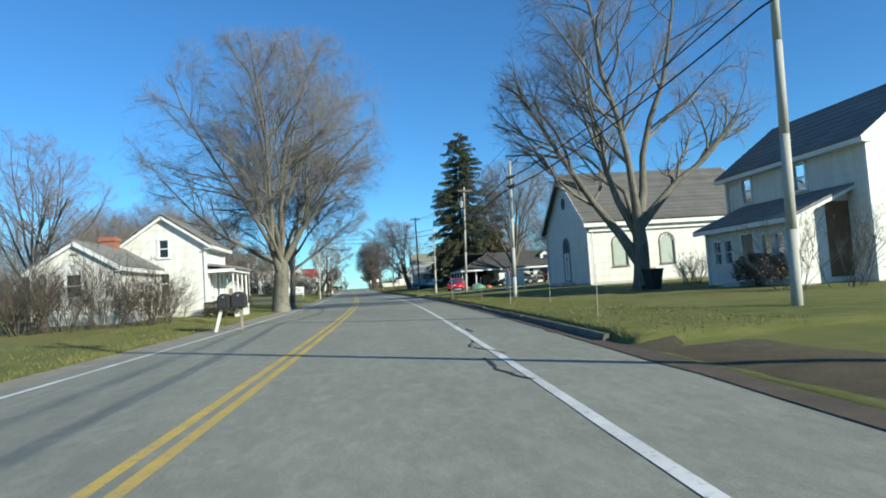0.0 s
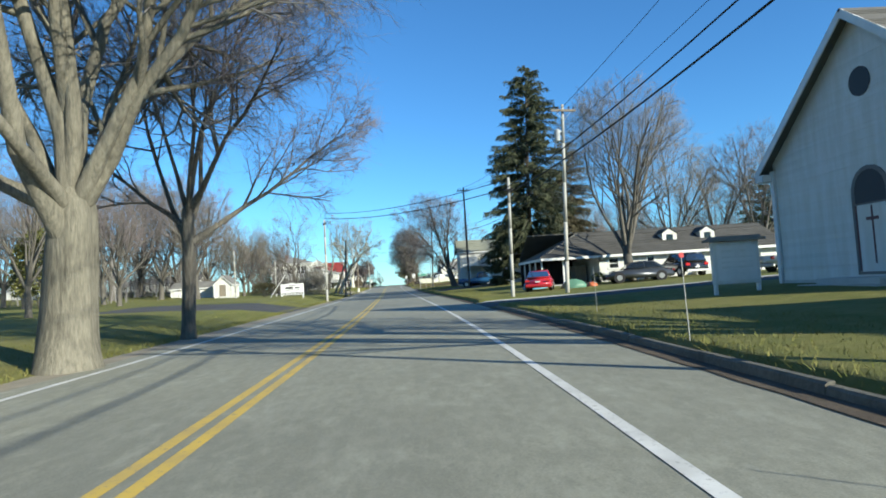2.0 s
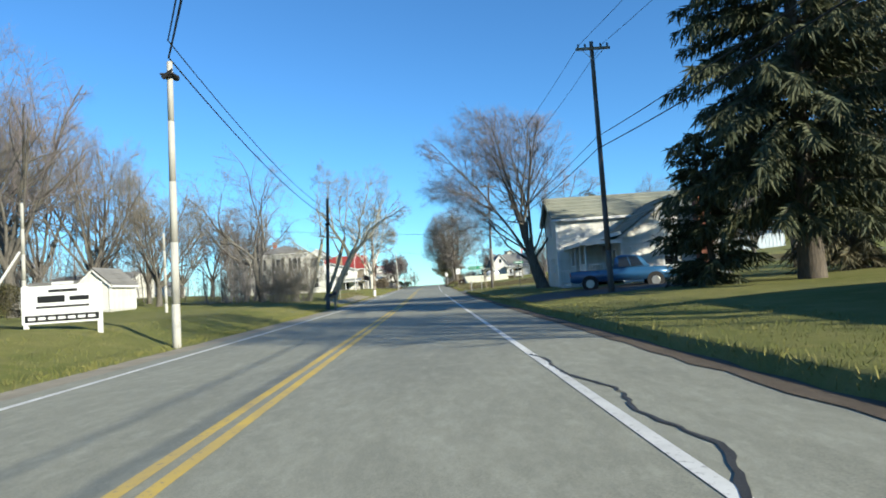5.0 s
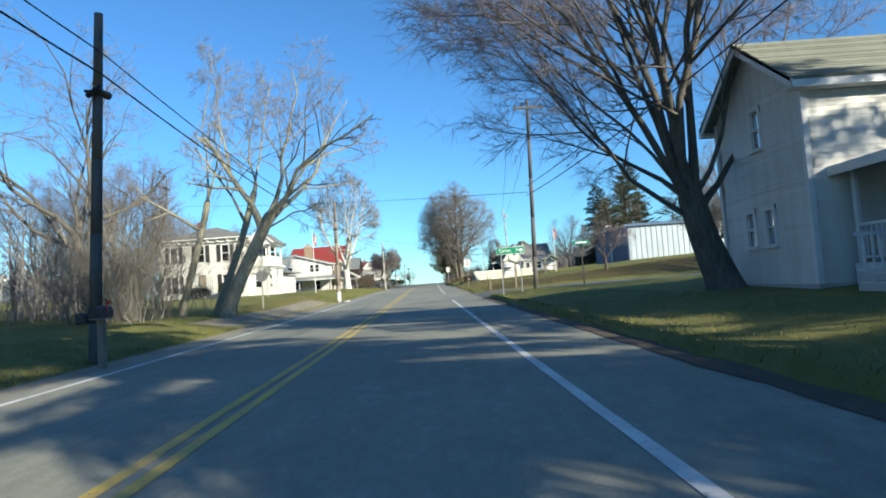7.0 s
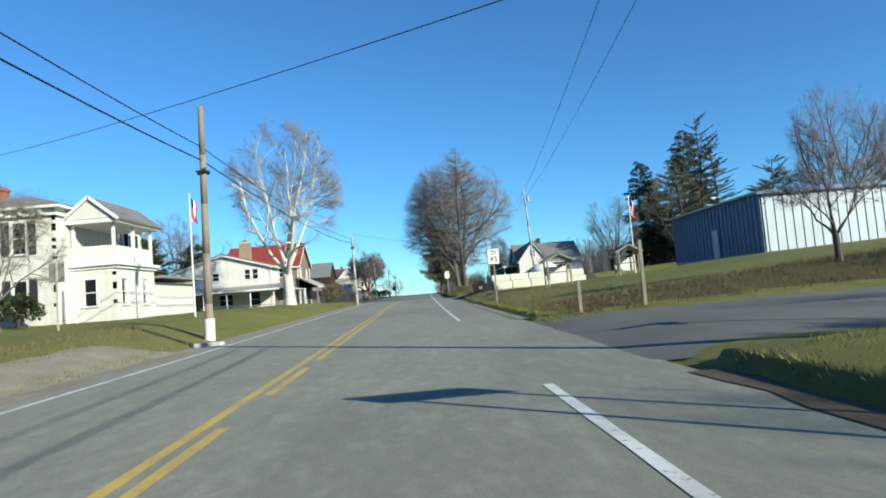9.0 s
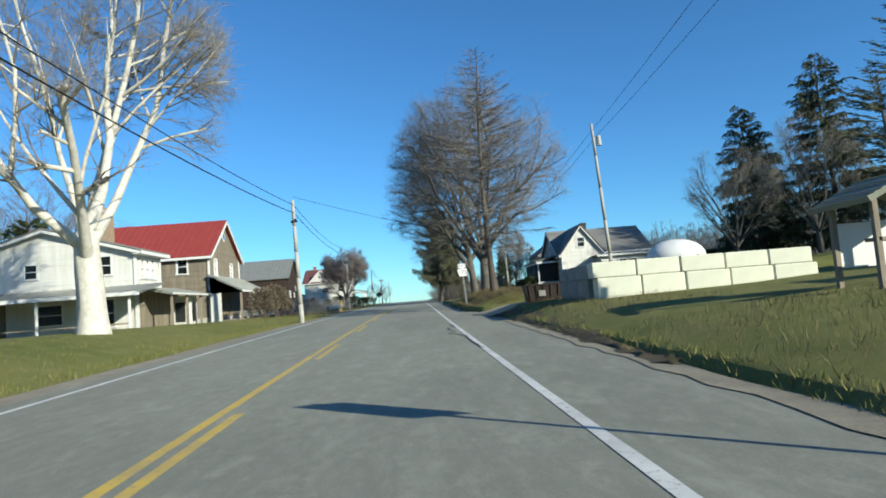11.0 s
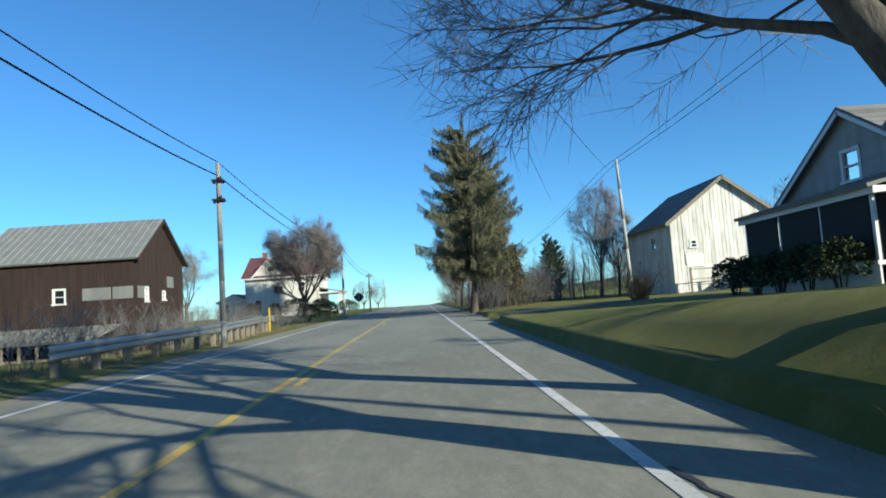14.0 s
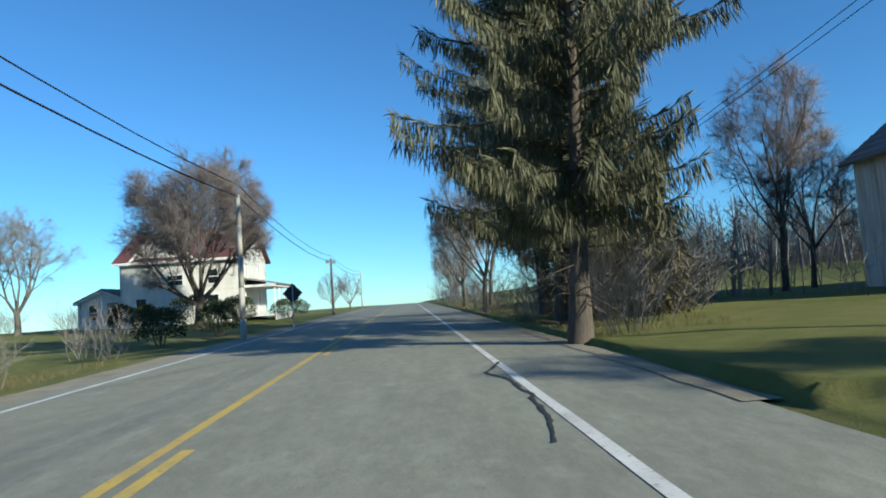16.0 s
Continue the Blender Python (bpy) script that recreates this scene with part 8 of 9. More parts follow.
for dz, r in ((0.0, 0.026), (0.5, 0.02)):
    cable("overhead_cable", [(7.0, 63.4, 5.3 + dz)] + [(x, y, z + dz) for (x, y), z in zip(L, LZ)], 0.55, r)
for dz, r, dx in ((9.2, 0.014, -0.8), (9.2, 0.014, 0.8)):
    cable("overhead_cable", [(9.9 + dx, -30.0, 9.4), (9.9 + dx, 13.9, 9.4), (10.2 + dx, 64.0, 8.7), (8.7 + dx * 0.7, 102.6, 11.4), (6.2 + dx, 141.1, 11.1), (11.4 + dx * 0.4, 204.6, 11.4), (9.9 + dx * 0.3, 245.2, 9.2), (14.0, 330, 9.0)], 0.6, r)
for dz, r in ((0.0, 0.03), (0.55, 0.024)):
    cable("overhead_cable", [(9.85, -30.0, 6.2 + dz), (9.85, 13.9, 6.2 + dz), (7.75, 33.4, 4.9 + dz), (7.0, 63.4, 5.0 + dz * 0.6)], 0.4, r)
    cable("overhead_cable", [(6.1, 141.1, 5.6 + dz), (8.6, 102.6, 6.4 + dz), (10.2, 64.0, 5.6 + dz)], 0.5, r * 0.8)
cable("service_cable", [(-8.2, 202.3, 8.2), (9.8, 245.2, 9.0)], 0.5, 0.013, "thin cable slung across the road")
cable("service_cable", [(6.2, 141.1, 5.8), (-26.0, 171.0, 11.0), (-40, 184, 12.0)], 0.25, 0.013, "thin cable slung across the road")


# ---- signs and small things ----
SIGN_WHITE = paint("white_sign_sheeting", (0.78, 0.78, 0.76), 0.4)
SIGN_GREEN = paint("green_sign_sheeting", (0.0, 0.22, 0.12), 0.4)
SIGN_BLACK = paint("black_sign_ink", (0.015, 0.015, 0.015), 0.5)


def route_marker():
    ob = thing("route_marker_sign", pose(1.93, 202.35, 1.02, 0, -3.5, 4), "white route sign reading north 173 on a steel post", "road sign")
    part("post", boxes((-0.045, -0.02, 0.0, 0.03, -0.6, 2.3), (0.02, 0.045, 0.0, 0.03, -0.6, 2.3)), STEEL, ob)
    plate(ob, "direction_border", rect(-0.255, 0.255, 2.03, 2.31, 0.03), SIGN_BLACK, -0.006, 0.003)
    plate(ob, "direction_plate", rect(-0.24, 0.24, 2.045, 2.295, 0.025), SIGN_WHITE, -0.012)
    key = [(-0.22, 1.55), (0.22, 1.55), (0.29, 1.86), (0.29, 1.98), (0.14, 1.98), (0.12, 2.02), (-0.12, 2.02), (-0.14, 1.98), (-0.29, 1.98), (-0.29, 1.86)]
    plate(ob, "keystone_border", [(x * 1.05, 1.77 + (z - 1.77) * 1.05) for x, z in key], SIGN_BLACK, -0.006, 0.003)
    plate(ob, "keystone_plate", key, SIGN_WHITE, -0.012)
    lettering(ob, "NORTH", pose(0, -0.018, 2.17, 90), 0.165, SIGN_BLACK)
    lettering(ob, "173", pose(0, -0.02, 1.76, 90), 0.34, SIGN_BLACK)


def direction_sign():
    ob = thing("direction_sign", pose(4.34, 136.8, ground(4.34, 136.8) + 0.1, 0, 0, 3) @ Matrix.Diagonal((0.82, 1, 1, 1)), "green direction sign reading Carlton 3 with an arrow", "road sign")
    for x in (-0.62, 0.62):
        part("post", boxes((x - 0.03, x + 0.03, 0.01, 0.06, -0.4, 2.35)), STEEL, ob)
    plate(ob, "border", rect(-0.92, 0.92, 2.03, 2.41, 0.04), SIGN_WHITE, -0.004, 0.003)
    plate(ob, "panel", rect(-0.9, 0.9, 2.05, 2.39, 0.04), SIGN_GREEN, -0.012)
    lettering(ob, "Carlton", pose(-0.36, -0.016, 2.22, 90), 0.25, SIGN_WHITE)
    lettering(ob, "3", pose(0.4, -0.016, 2.22, 90), 0.25, SIGN_WHITE)
    plate(ob, "arrow", [(0.52, 2.19), (0.66, 2.19), (0.66, 2.11), (0.82, 2.22), (0.66, 2.33), (0.66, 2.25), (0.52, 2.25)], SIGN_WHITE, -0.017, 0.004)


def speed_sign():
    ob = thing("speed_limit_sign", pose(3.3, 166.5, ground(3.3, 166.5), 0, 0, 2), "white speed limit 45 sign on a post", "road sign")
    part("post", boxes((-0.03, 0.03, 0.0, 0.04, -0.3, 2.95)), WOOD, ob)
    plate(ob, "border", rect(-0.32, 0.32, 2.08, 2.92, 0.04), SIGN_BLACK, -0.004, 0.003)
    plate(ob, "panel", rect(-0.3, 0.3, 2.1, 2.9, 0.04), SIGN_WHITE, -0.012)
    lettering(ob, "SPEED", pose(0, -0.018, 2.78, 90), 0.15, SIGN_BLACK)
    lettering(ob, "LIMIT", pose(0, -0.018, 2.63, 90), 0.15, SIGN_BLACK)
    lettering(ob, "45", pose(0, -0.018, 2.34, 90), 0.42, SIGN_BLACK)


def small_white_sign(x, y, h, w, ht, label):
    ob = thing("roadside_sign", pose(x, y, ground(x, y)), label, "road sign")
    part("post", boxes((-0.03, 0.03, 0.0, 0.04, -0.3, h)), STEEL, ob)
    plate(ob, "panel", rect(-w / 2, w / 2, h - ht, h, 0.03), SIGN_WHITE, -0.01)
    part("ink_bar", boxes((-w * 0.36, w * 0.36, -0.016, -0.011, h - ht * 0.4, h - ht * 0.25)), SIGN_BLACK, ob)
    part("ink_bar", boxes((-w * 0.3, w * 0.3, -0.016, -0.011, h - ht * 0.75, h - ht * 0.55)), SIGN_BLACK, ob)


def sign_back(x, y, h, kind, label):
    """A sign seen from behind: bare aluminium on a post."""
    ob = thing("sign_back", pose(x, y, ground(x, y), 0, 0, 0), label, "road sign")
    part("post", boxes((-0.03, 0.03, -0.04, 0.0, -0.3, h)), POLE_PALE, ob)
    if kind == "octagon":
        plate(ob, "plate", [(0.38 * math.cos(math.pi / 8 + k * math.pi / 4), h - 0.42 + 0.38 * math.sin(math.pi / 8 + k * math.pi / 4)) for k in range(8)], TIN, 0.0)
    elif kind == "diamond":
        plate(ob, "plate", [(0, h - 1.1), (0.54, h - 0.55), (0, h), (-0.54, h - 0.55)], IRON, 0.0)
    else:
        plate(ob, "plate", rect(-0.3, 0.3, h - 0.76, h, 0.03), TIN, 0.0)


def board_sign():
    ob = thing("business_sign", pose(-9.75, 91.3, -0.12, 0, 0, 3) @ Matrix.Diagonal((0.88, 1, 0.95, 1)), "white business board sign with black lines of lettering", "sign")
    for x in (-1.15, 1.15):
        part("post", boxes((x - 0.06, x + 0.06, 0, 0.1, -0.5, 1.45)), TRIM, ob)
    plate(ob, "panel", rect(-1.25, 1.25, 0.3, 1.42), SIGN_WHITE, -0.01, 0.03)
    ink = [(-0.4, 0.5, 1.22, 1.3), (-0.75, 0.1, 0.92, 1.12), (0.25, 0.85, 0.95, 1.08), (-0.8, 0.85, 0.76, 0.82)]
    for a, b, c, d in ink:
        part("ink_bar", boxes((a, b, -0.018, -0.011, c, d)), SIGN_BLACK, ob)
    part("ink_panel", boxes((-1.15, 1.15, -0.018, -0.011, 0.36, 0.56)), SIGN_BLACK, ob)
    for k in range(7):
        part("pale_bar", boxes((-1.05 + 0.31 * k, -0.82 + 0.31 * k, -0.022, -0.019, 0.42, 0.5)), SIGN_WHITE, ob)
    part("cap_board", boxes((-0.3, 0.35, -0.02, 0.05, 1.44, 1.52)), TRIM, ob)
    lp = thing("leaning_post", pose(-11.6, 90.2, ground(-11.6, 90.2), 0, 35, 0), "pale board leaning beside the sign", "post")
    part("board", boxes((-0.025, 0.025, -0.02, 0.02, -0.2, 2.5)), TRIM, lp)


def mailbox(x, y, mat, label, turn=0, h=1.05, extra=False):
    ob = thing("mailbox", on(x, y, 0, turn), label, "mailbox")
    part("post", boxes((-0.06, 0.06, -0.06, 0.06, -0.3, h)), WOOD, ob)
    bm = bmesh.new()
    prof = [(-0.11, 0)] + [(0.11 * math.cos(t), 0.13 + 0.11 * math.sin(t)) for t in np.linspace(math.pi, 0, 9)] + [(0.11, 0)]
    f = bm.faces.new([bm.verts.new((-0.27, a, h + b)) for a, b in prof])
    r = bmesh.ops.extrude_face_region(bm, geom=[f])
    bmesh.ops.translate(bm, vec=(0.54, 0, 0), verts=[v for v in r["geom"] if isinstance(v, bmesh.types.BMVert)])
    bmesh.ops.recalc_face_normals(bm, faces=bm.faces)
    b = part("box", bm, mat, ob)
    part("flag", boxes((0.0, 0.03, -0.14, -0.12, h + 0.1, h + 0.35), (0.0, 0.12, -0.14, -0.12, h + 0.27, h + 0.35)), paint("red_flag_paint", (0.5, 0.04, 0.03)), b)
    part("platform", boxes((-0.25, 0.25, -0.1, 0.1, h - 0.03, h)), WOOD, ob)
    if extra:
        part("newspaper_tube", boxes((-0.25, 0.25, 0.15, 0.4, h - 0.1, h + 0.12), bevel=0.03), IRON, ob)


def mailbox_row(x, y):
    """Large dark mailboxes on one plank with a pale leaning post."""
    ob = thing("mailbox_row", on(x, y, 0, 4), "dark mailboxes on a plank with a pale leaning post", "mailbox")
    part("plank", boxes((-0.55, 0.6, -0.14, 0.14, 0.78, 0.83), bevel=0.008), WOOD, ob)
    bm = bmesh.new()
    beam(bm, (-0.62, 0, -0.3), (-0.28, 0, 0.95), 0.1, 0.1)
    part("leaning_post", bm, GREY_SIDING, ob, "pale leaning post")
    part("post", boxes((0.3, 0.4, -0.05, 0.05, -0.3, 0.78), bevel=0.01), WOOD, ob)
    for k, (x0, w, h) in enumerate(((-0.42, 0.42, 0.5), (0.04, 0.5, 0.54))):
        prof = [(x0, 0.832)] + [(x0 + w / 2 - w / 2 * math.cos(t), 0.832 + h * 0.62 + h * 0.38 * math.sin(t)) for t in np.linspace(0, math.pi, 9)] + [(x0 + w, 0.832)]
        bm = bmesh.new()
        f = bm.faces.new([bm.verts.new((a, -0.3, b)) for a, b in prof])
        g = bmesh.ops.extrude_face_region(bm, geom=[f])
        bmesh.ops.translate(bm, vec=(0, 0.6, 0), verts=[v for v in g["geom"] if isinstance(v, bmesh.types.BMVert)])
        bmesh.ops.recalc_face_normals(bm, faces=bm.faces)
        b = part("box", bm, IRON, ob)
        part("door", boxes((x0 + 0.03, x0 + w - 0.03, -0.325, -0.305, 0.86, 0.832 + h * 0.8), bevel=0.008), BLACK, b)
        part("latch", boxes((x0 + w / 2 - 0.03, x0 + w / 2 + 0.03, -0.345, -0.327, 0.832 + h * 0.7, 0.832 + h * 0.78)), STEEL, b)


def stake(x, y, h, label, reflector=None):
    ob = thing("marker_stake", pose(x, y, ground(x, y), 0, random.uniform(-3, 3), 0), label, "stake", "snow stakes along the verge")
    part("rod", rods(((0, 0, -0.2), (0, 0, h), 0.008, 0.006), n=6), CONCRETE, ob)
    if reflector:
        part("reflector", rods(((0, -0.02, h), (0, 0.0, h), 0.04, 0.04), n=12), reflector, ob)


def guardrail():
    """Steel W-beam on wooden posts, swinging away from the road at its far end."""
    ob = thing("guardrail", Matrix.Identity(4), "weathered galvanised guardrail on wooden posts", "guardrail")

    def rail_x(y):
        return float(np.interp(y, [215, 222, 226.5, 234.7, 240, 246, 253.5], [-9.05, -9.4, -9.65, -9.8, -10.5, -11.3, -12.1]))

    ys = np.arange(222.6, 253.6, 1.0)
    prof = [(0.0, 0.40), (0.05, 0.45), (0.05, 0.51), (0.0, 0.57), (0.05, 0.63), (0.05, 0.69), (0.0, 0.74)]
    verts, faces = [], []
    for y in ys:
        for d, h in prof + [(d - 0.012, h) for d, h in reversed(prof)]:
            verts.append((rail_x(y) + d, y, road_z(y) + h))
    n = 2 * len(prof)
    for j in range(len(ys) - 1):
        for i in range(n):
            a, b = j * n + i, j * n + (i + 1) % n
            faces.append((a, b, b + n, a + n))
    raw("rail", verts, faces, STEEL, ob, "ribbed steel rail")
    for y in np.arange(223.2, 253.5, 1.9):
        x, z = rail_x(y) - 0.13, road_z(y)
        part("rail_post", boxes((x - 0.1, x + 0.09, y - 0.08, y + 0.08, z - 1.2, z + 0.76), bevel=0.012), WOOD, ob)
    x, y, z = rail_x(253.6), 253.6, road_z(253.6)
    part("end_shoe", boxes((x - 0.12, x + 0.08, y - 0.05, y + 0.3, z + 0.38, z + 0.78), bevel=0.04), STEEL, ob)
    st = thing("delineator_post", on(-11.9, 252.0), "yellow flexible marker post behind the rail", "marker post")
    part("blade", boxes((-0.05, 0.05, -0.01, 0.01, -0.2, 1.6)), paint("yellow_plastic", (0.65, 0.45, 0.02)), st)


def block_wall():
    rng = random.Random(8)
    for course in range(2):
        for k in range(5):
            x0 = 4.87 + 1.5 * k + (0.14 if course == 0 else 0)
            b = thing("concrete_block", pose(x0, 184.3, 0.98 + 0.53 * course, 0, 0, rng.uniform(-1, 1)), "large pale cast concrete block stacked in a wall", "block", "concrete block wall")
            part("body", boxes((0, 1.46, 0, 0.6, -0.25 if course == 0 else 0, 0.52), bevel=0.03), BLOCK, b)
            part("lifting_lug", rods(((0.73, 0.3, 0.5), (0.73, 0.3, 0.56), 0.05)), IRON, b)
    # the return facing the road is coloured darker, as its shaded side
    for course in range(2):
        for k in range(3):
            b = thing("concrete_block", pose(4.9, 185.1 + 1.5 * k, 1.0 + 0.5 * course + 0.02 * k, 0, 0, 90 + rng.uniform(-2, 2)), "large cast concrete block toned grey as shade, in a wall", "block", "concrete block wall")
            part("body", boxes((0, 1.46, -0.6, 0, -0.4 if course == 0 else 0, 0.5), bevel=0.03), GREY_BLOCK, b)
    tk = thing("storage_tank", pose(10.3, 190.5, 1.38), "white domed storage tank behind the block wall", "tank")
    bm = bmesh.new()
    bmesh.ops.create_uvsphere(bm, u_segments=24, v_segments=12, radius=1.0)
    for v in bm.verts:
        v.co.x *= 1.25
        v.co.y *= 0.9
        v.co.z = v.co.z * 0.75 + 0.9
    part("tank_shell", bm, TRIM, tk, "", True)
    part("cradle", boxes((-0.9, 0.9, -0.5, 0.5, -0.9, 0.35)), CONCRETE, tk)


def kiosk(x, y, z, w, roof_mat, label, posts=4, h=2.0):
    ob = thing("roofed_stand", pose(x, y, z), label, "stand")
    for sx in (0, w):
        for sy in (0, w * 0.8):
            part("post", boxes((sx - 0.05, sx + 0.05, sy - 0.05, sy + 0.05, -0.5, h)), WOOD, ob)
    gl = w / 2 + 0.3
    for sg in (-1, 1):
        roof_slope(ob, Vector((w / 2 + sg * gl, -0.3 if sg < 0 else w * 0.8 + 0.3, h - 0.05)), (0, 1, 0) if sg < 0 else (0, -1, 0), Vector((-sg * gl, 0, 0.5)), w * 0.8 + 0.6, math.hypot(gl, 0.5), roof_mat, seed=3)
    part("panel", boxes((0.05, w - 0.05, w * 0.8 - 0.04, w * 0.8, 0.3, h - 0.4)), TRIM, ob)
    part("counter", boxes((0, w, -0.05, 0.35, 0.75, 0.82)), WOOD, ob)


def bin_cart(x, y):
    ob = thing("rubbish_bin", on(x, y, 0, 12), "dark wheeled rubbish bin on the grass", "bin")
    bm = bmesh.new()
    for z, w, d in ((0.02, 0.24, 0.26), (0.95, 0.36, 0.37)):
        for sx, sy in ((-1, -1), (1, -1), (1, 1), (-1, 1)):
            bm.verts.new((sx * w, sy * d, z))
    bm.verts.ensure_lookup_table()
    v = bm.verts
    for q in ((0, 1, 5, 4), (1, 2, 6, 5), (2, 3, 7, 6), (3, 0, 4, 7), (3, 2, 1, 0), (4, 5, 6, 7)):
        bm.faces.new([v[i] for i in q])
    part("body", bm, BLACK, ob)
    part("lid", boxes((-0.4, 0.4, -0.42, 0.42, 0.95, 1.03), bevel=0.02), BLACK, ob)
    for s in (-1, 1):
        part("wheel", rods(((s * 0.3, 0.36, 0.12), (s * 0.36, 0.36, 0.12), 0.12), n=14), BLACK, ob)


def flagpole(x, y, h, label):
    ob = thing("flagpole", on(x, y), label, "flagpole")
    part("mast", rods(((0, 0, -0.3), (0, 0, h), 0.05, 0.03), n=10), TRIM, ob)
    part("finial", rods(((0, 0, h), (0, 0, h + 0.1), 0.06, 0.05), n=10), STEEL, ob)
    cloth = []
    faces = []
    for j in range(9):
        for i in range(5):
            cloth.append((0.05 + 0.075 * i + 0.02 * math.sin(j), 0.07 * math.sin(1.9 * i + 0.5 * j), h - 0.15 - 0.14 * j - 0.05 * i))
    red, white, blue = [], [], []
    for j in range(8):
        for i in range(4):
            q = (j * 5 + i, j * 5 + i + 1, j * 5 + i + 6, j * 5 + i + 5)
            (blue if j < 3 and i < 2 else (red if i % 2 else white)).append(q)
    for nm, fs, mt in (("flag_red", red, paint("flag_red", (0.5, 0.04, 0.05))), ("flag_white", white, TRIM), ("flag_blue", blue, paint("flag_blue", (0.03, 0.05, 0.22)))):
        ids = sorted({i for f in fs for i in f})
        raw(nm, [cloth[i] for i in ids], [tuple(ids.index(i) for i in f) for f in fs], mt, ob)


def steel_skip(x, y):
    """A dark open-topped waste skip with ribbed, sloping ends."""
    ob = thing("waste_skip", on(x, y, -0.1, -4) @ Matrix.Diagonal((0.74, 0.74, 0.62, 1)), "dark rusty steel waste skip on the gravel", "skip")
    rust = speckled("dark_rusty_steel", (0.018, 0.014, 0.013), (0.05, 0.032, 0.026), 2.5, 30, 0.75, 0.3, 0.2)
    bm = bmesh.new()
    ring = [[bm.verts.new((sx * w, sy * d, z)) for sx, sy in ((-1, -1), (1, -1), (1, 1), (-1, 1))] for w, d, z in ((0.95, 0.75, 0.0), (1.1, 0.85, 1.25), (1.04, 0.79, 1.25), (0.9, 0.7, 0.1))]
    for a, b in zip(ring, ring[1:]):
        for i in range(4):
            bm.faces.new((a[i], a[(i + 1) % 4], b[(i + 1) % 4], b[i]))
    bm.faces.new(ring[3])
    bm.faces.new(ring[0][::-1])
    bmesh.ops.recalc_face_normals(bm, faces=bm.faces)
    part("body", bm, rust, ob)
    part("top_rim", boxes((-1.15, 1.15, -0.9, -0.84, 1.2, 1.3), (-1.15, 1.15, 0.84, 0.9, 1.2, 1.3), (-1.15, -1.08, -0.84, 0.84, 1.2, 1.3), (1.08, 1.15, -0.84, 0.84, 1.2, 1.3), bevel=0.012), rust, ob)
    for k in range(5):
        x0 = -0.8 + 0.4 * k
        bm = bmesh.new()
        beam(bm, (x0, -0.77, 0.05), (x0 * 1.1, -0.88, 1.2), 0.06, 0.07)
        part("rib", bm, rust, ob)
    part("notice_panel", boxes((-0.3, 0.1, -0.9, -0.865, 0.45, 0.85)), GREY_BLOCK, ob, "pale grey notice panel")


steel_skip(4.55, 191.6)
route_marker()
direction_sign()
speed_sign()
sign_back(-9.9, 140.4, 2.35, "octagon", "back of a stop sign on a post")
sign_back(-14.4, 158.0, 2.6, "rect", "back of a rectangular sign on a post")
sign_back(-8.1, 273.8, 2.4, "diamond", "dark back of a diamond warning sign")
board_sign()
guardrail()
block_wall()
bin_cart(14.0, 29.6)
flagpole(-11.5, 164.2, 5.9, "white flagpole with a limp flag")
flagpole(13.9, 176.2, 5.2, "thin flagpole with a limp flag")
mailbox_row(-4.75, 23.2)
mailbox(-6.3, 116.0, IRON, "dark mailboxes beside the utility pole", 90, 1.0, True)
for x, y, h, r in ((5.6, 15.0, 1.25, None), (5.7, 24.8, 1.3, paint("red_reflector", (0.5, 0.05, 0.05))), (7.1, 24.0, 1.2, None), (5.2, 38.0, 1.25, paint("red_reflector", (0.5, 0.05, 0.05))), (5.6, 30.5, 1.2, None), (6.3, 46.0, 1.2, None)):
    stake(x, y, h, "thin pale fibreglass snow stake", r)
nb = thing("notice_board", pose(10.9, 48.3, ground(11.6, 48.3)), "pale grey church notice board with a dark gabled cap", "notice board")
part("cabinet", boxes((-0.05, 1.45, 0.0, 0.22, 0.28, 1.62), bevel=0.02), GREY_SIDING, nb)
part("face_panel", boxes((0.06, 1.34, -0.02, -0.002, 0.4, 1.5)), TRIM, nb)
for c, d in ((1.28, 1.36), (1.1, 1.16), (0.94, 1.0), (0.78, 0.84)):
    part("ink_bar", boxes((0.2, 1.2, -0.028, -0.021, c, d)), GREY_SIDING, nb)
part("cap", boxes((-0.2, 1.6, -0.18, 0.4, 1.64, 1.72), (-0.1, 1.5, -0.06, 0.28, 1.72, 1.8)), GREY_SHINGLE, nb)
for x in (0.0, 1.4):
    part("post", boxes((x - 0.05, x + 0.05, 0.05, 0.16, -0.3, 0.3)), TRIM, nb)
kiosk(12.6, 175.4, 1.15, 1.3, GREEN_SHINGLE, "green-roofed wooden stand on the lawn", h=1.6)
kiosk(7.7, 175.0, 0.9, 1.5, GREEN_SHINGLE, "green-roofed open stand behind the verge", h=1.6)
for x in (4.4, 6.4):
    p = thing("verge_post", on(x, 152.7), "weathered wooden post at the junction", "post")
    part("shaft", boxes((-0.05, 0.05, -0.04, 0.04, -0.2, 2.0 if x > 5 else 1.0)), WOOD, p)
p = thing("street_name_sign", pose(9.3, 142.0, ground(9.3, 142.0)), "green street name blades on a dark post", "road sign")
part("post", boxes((-0.035, 0.035, -0.03, 0.03, -0.3, 2.6)), IRON, p)
part("name_blade", boxes((-0.5, 0.5, -0.01, 0.01, 2.6, 2.8)), SIGN_GREEN, p)
part("name_blade", boxes((-0.01, 0.01, -0.45, 0.45, 2.42, 2.6)), SIGN_GREEN, p)
part("ink_bar", boxes((-0.36, 0.36, -0.016, -0.011, 2.66, 2.74)), SIGN_WHITE, p)
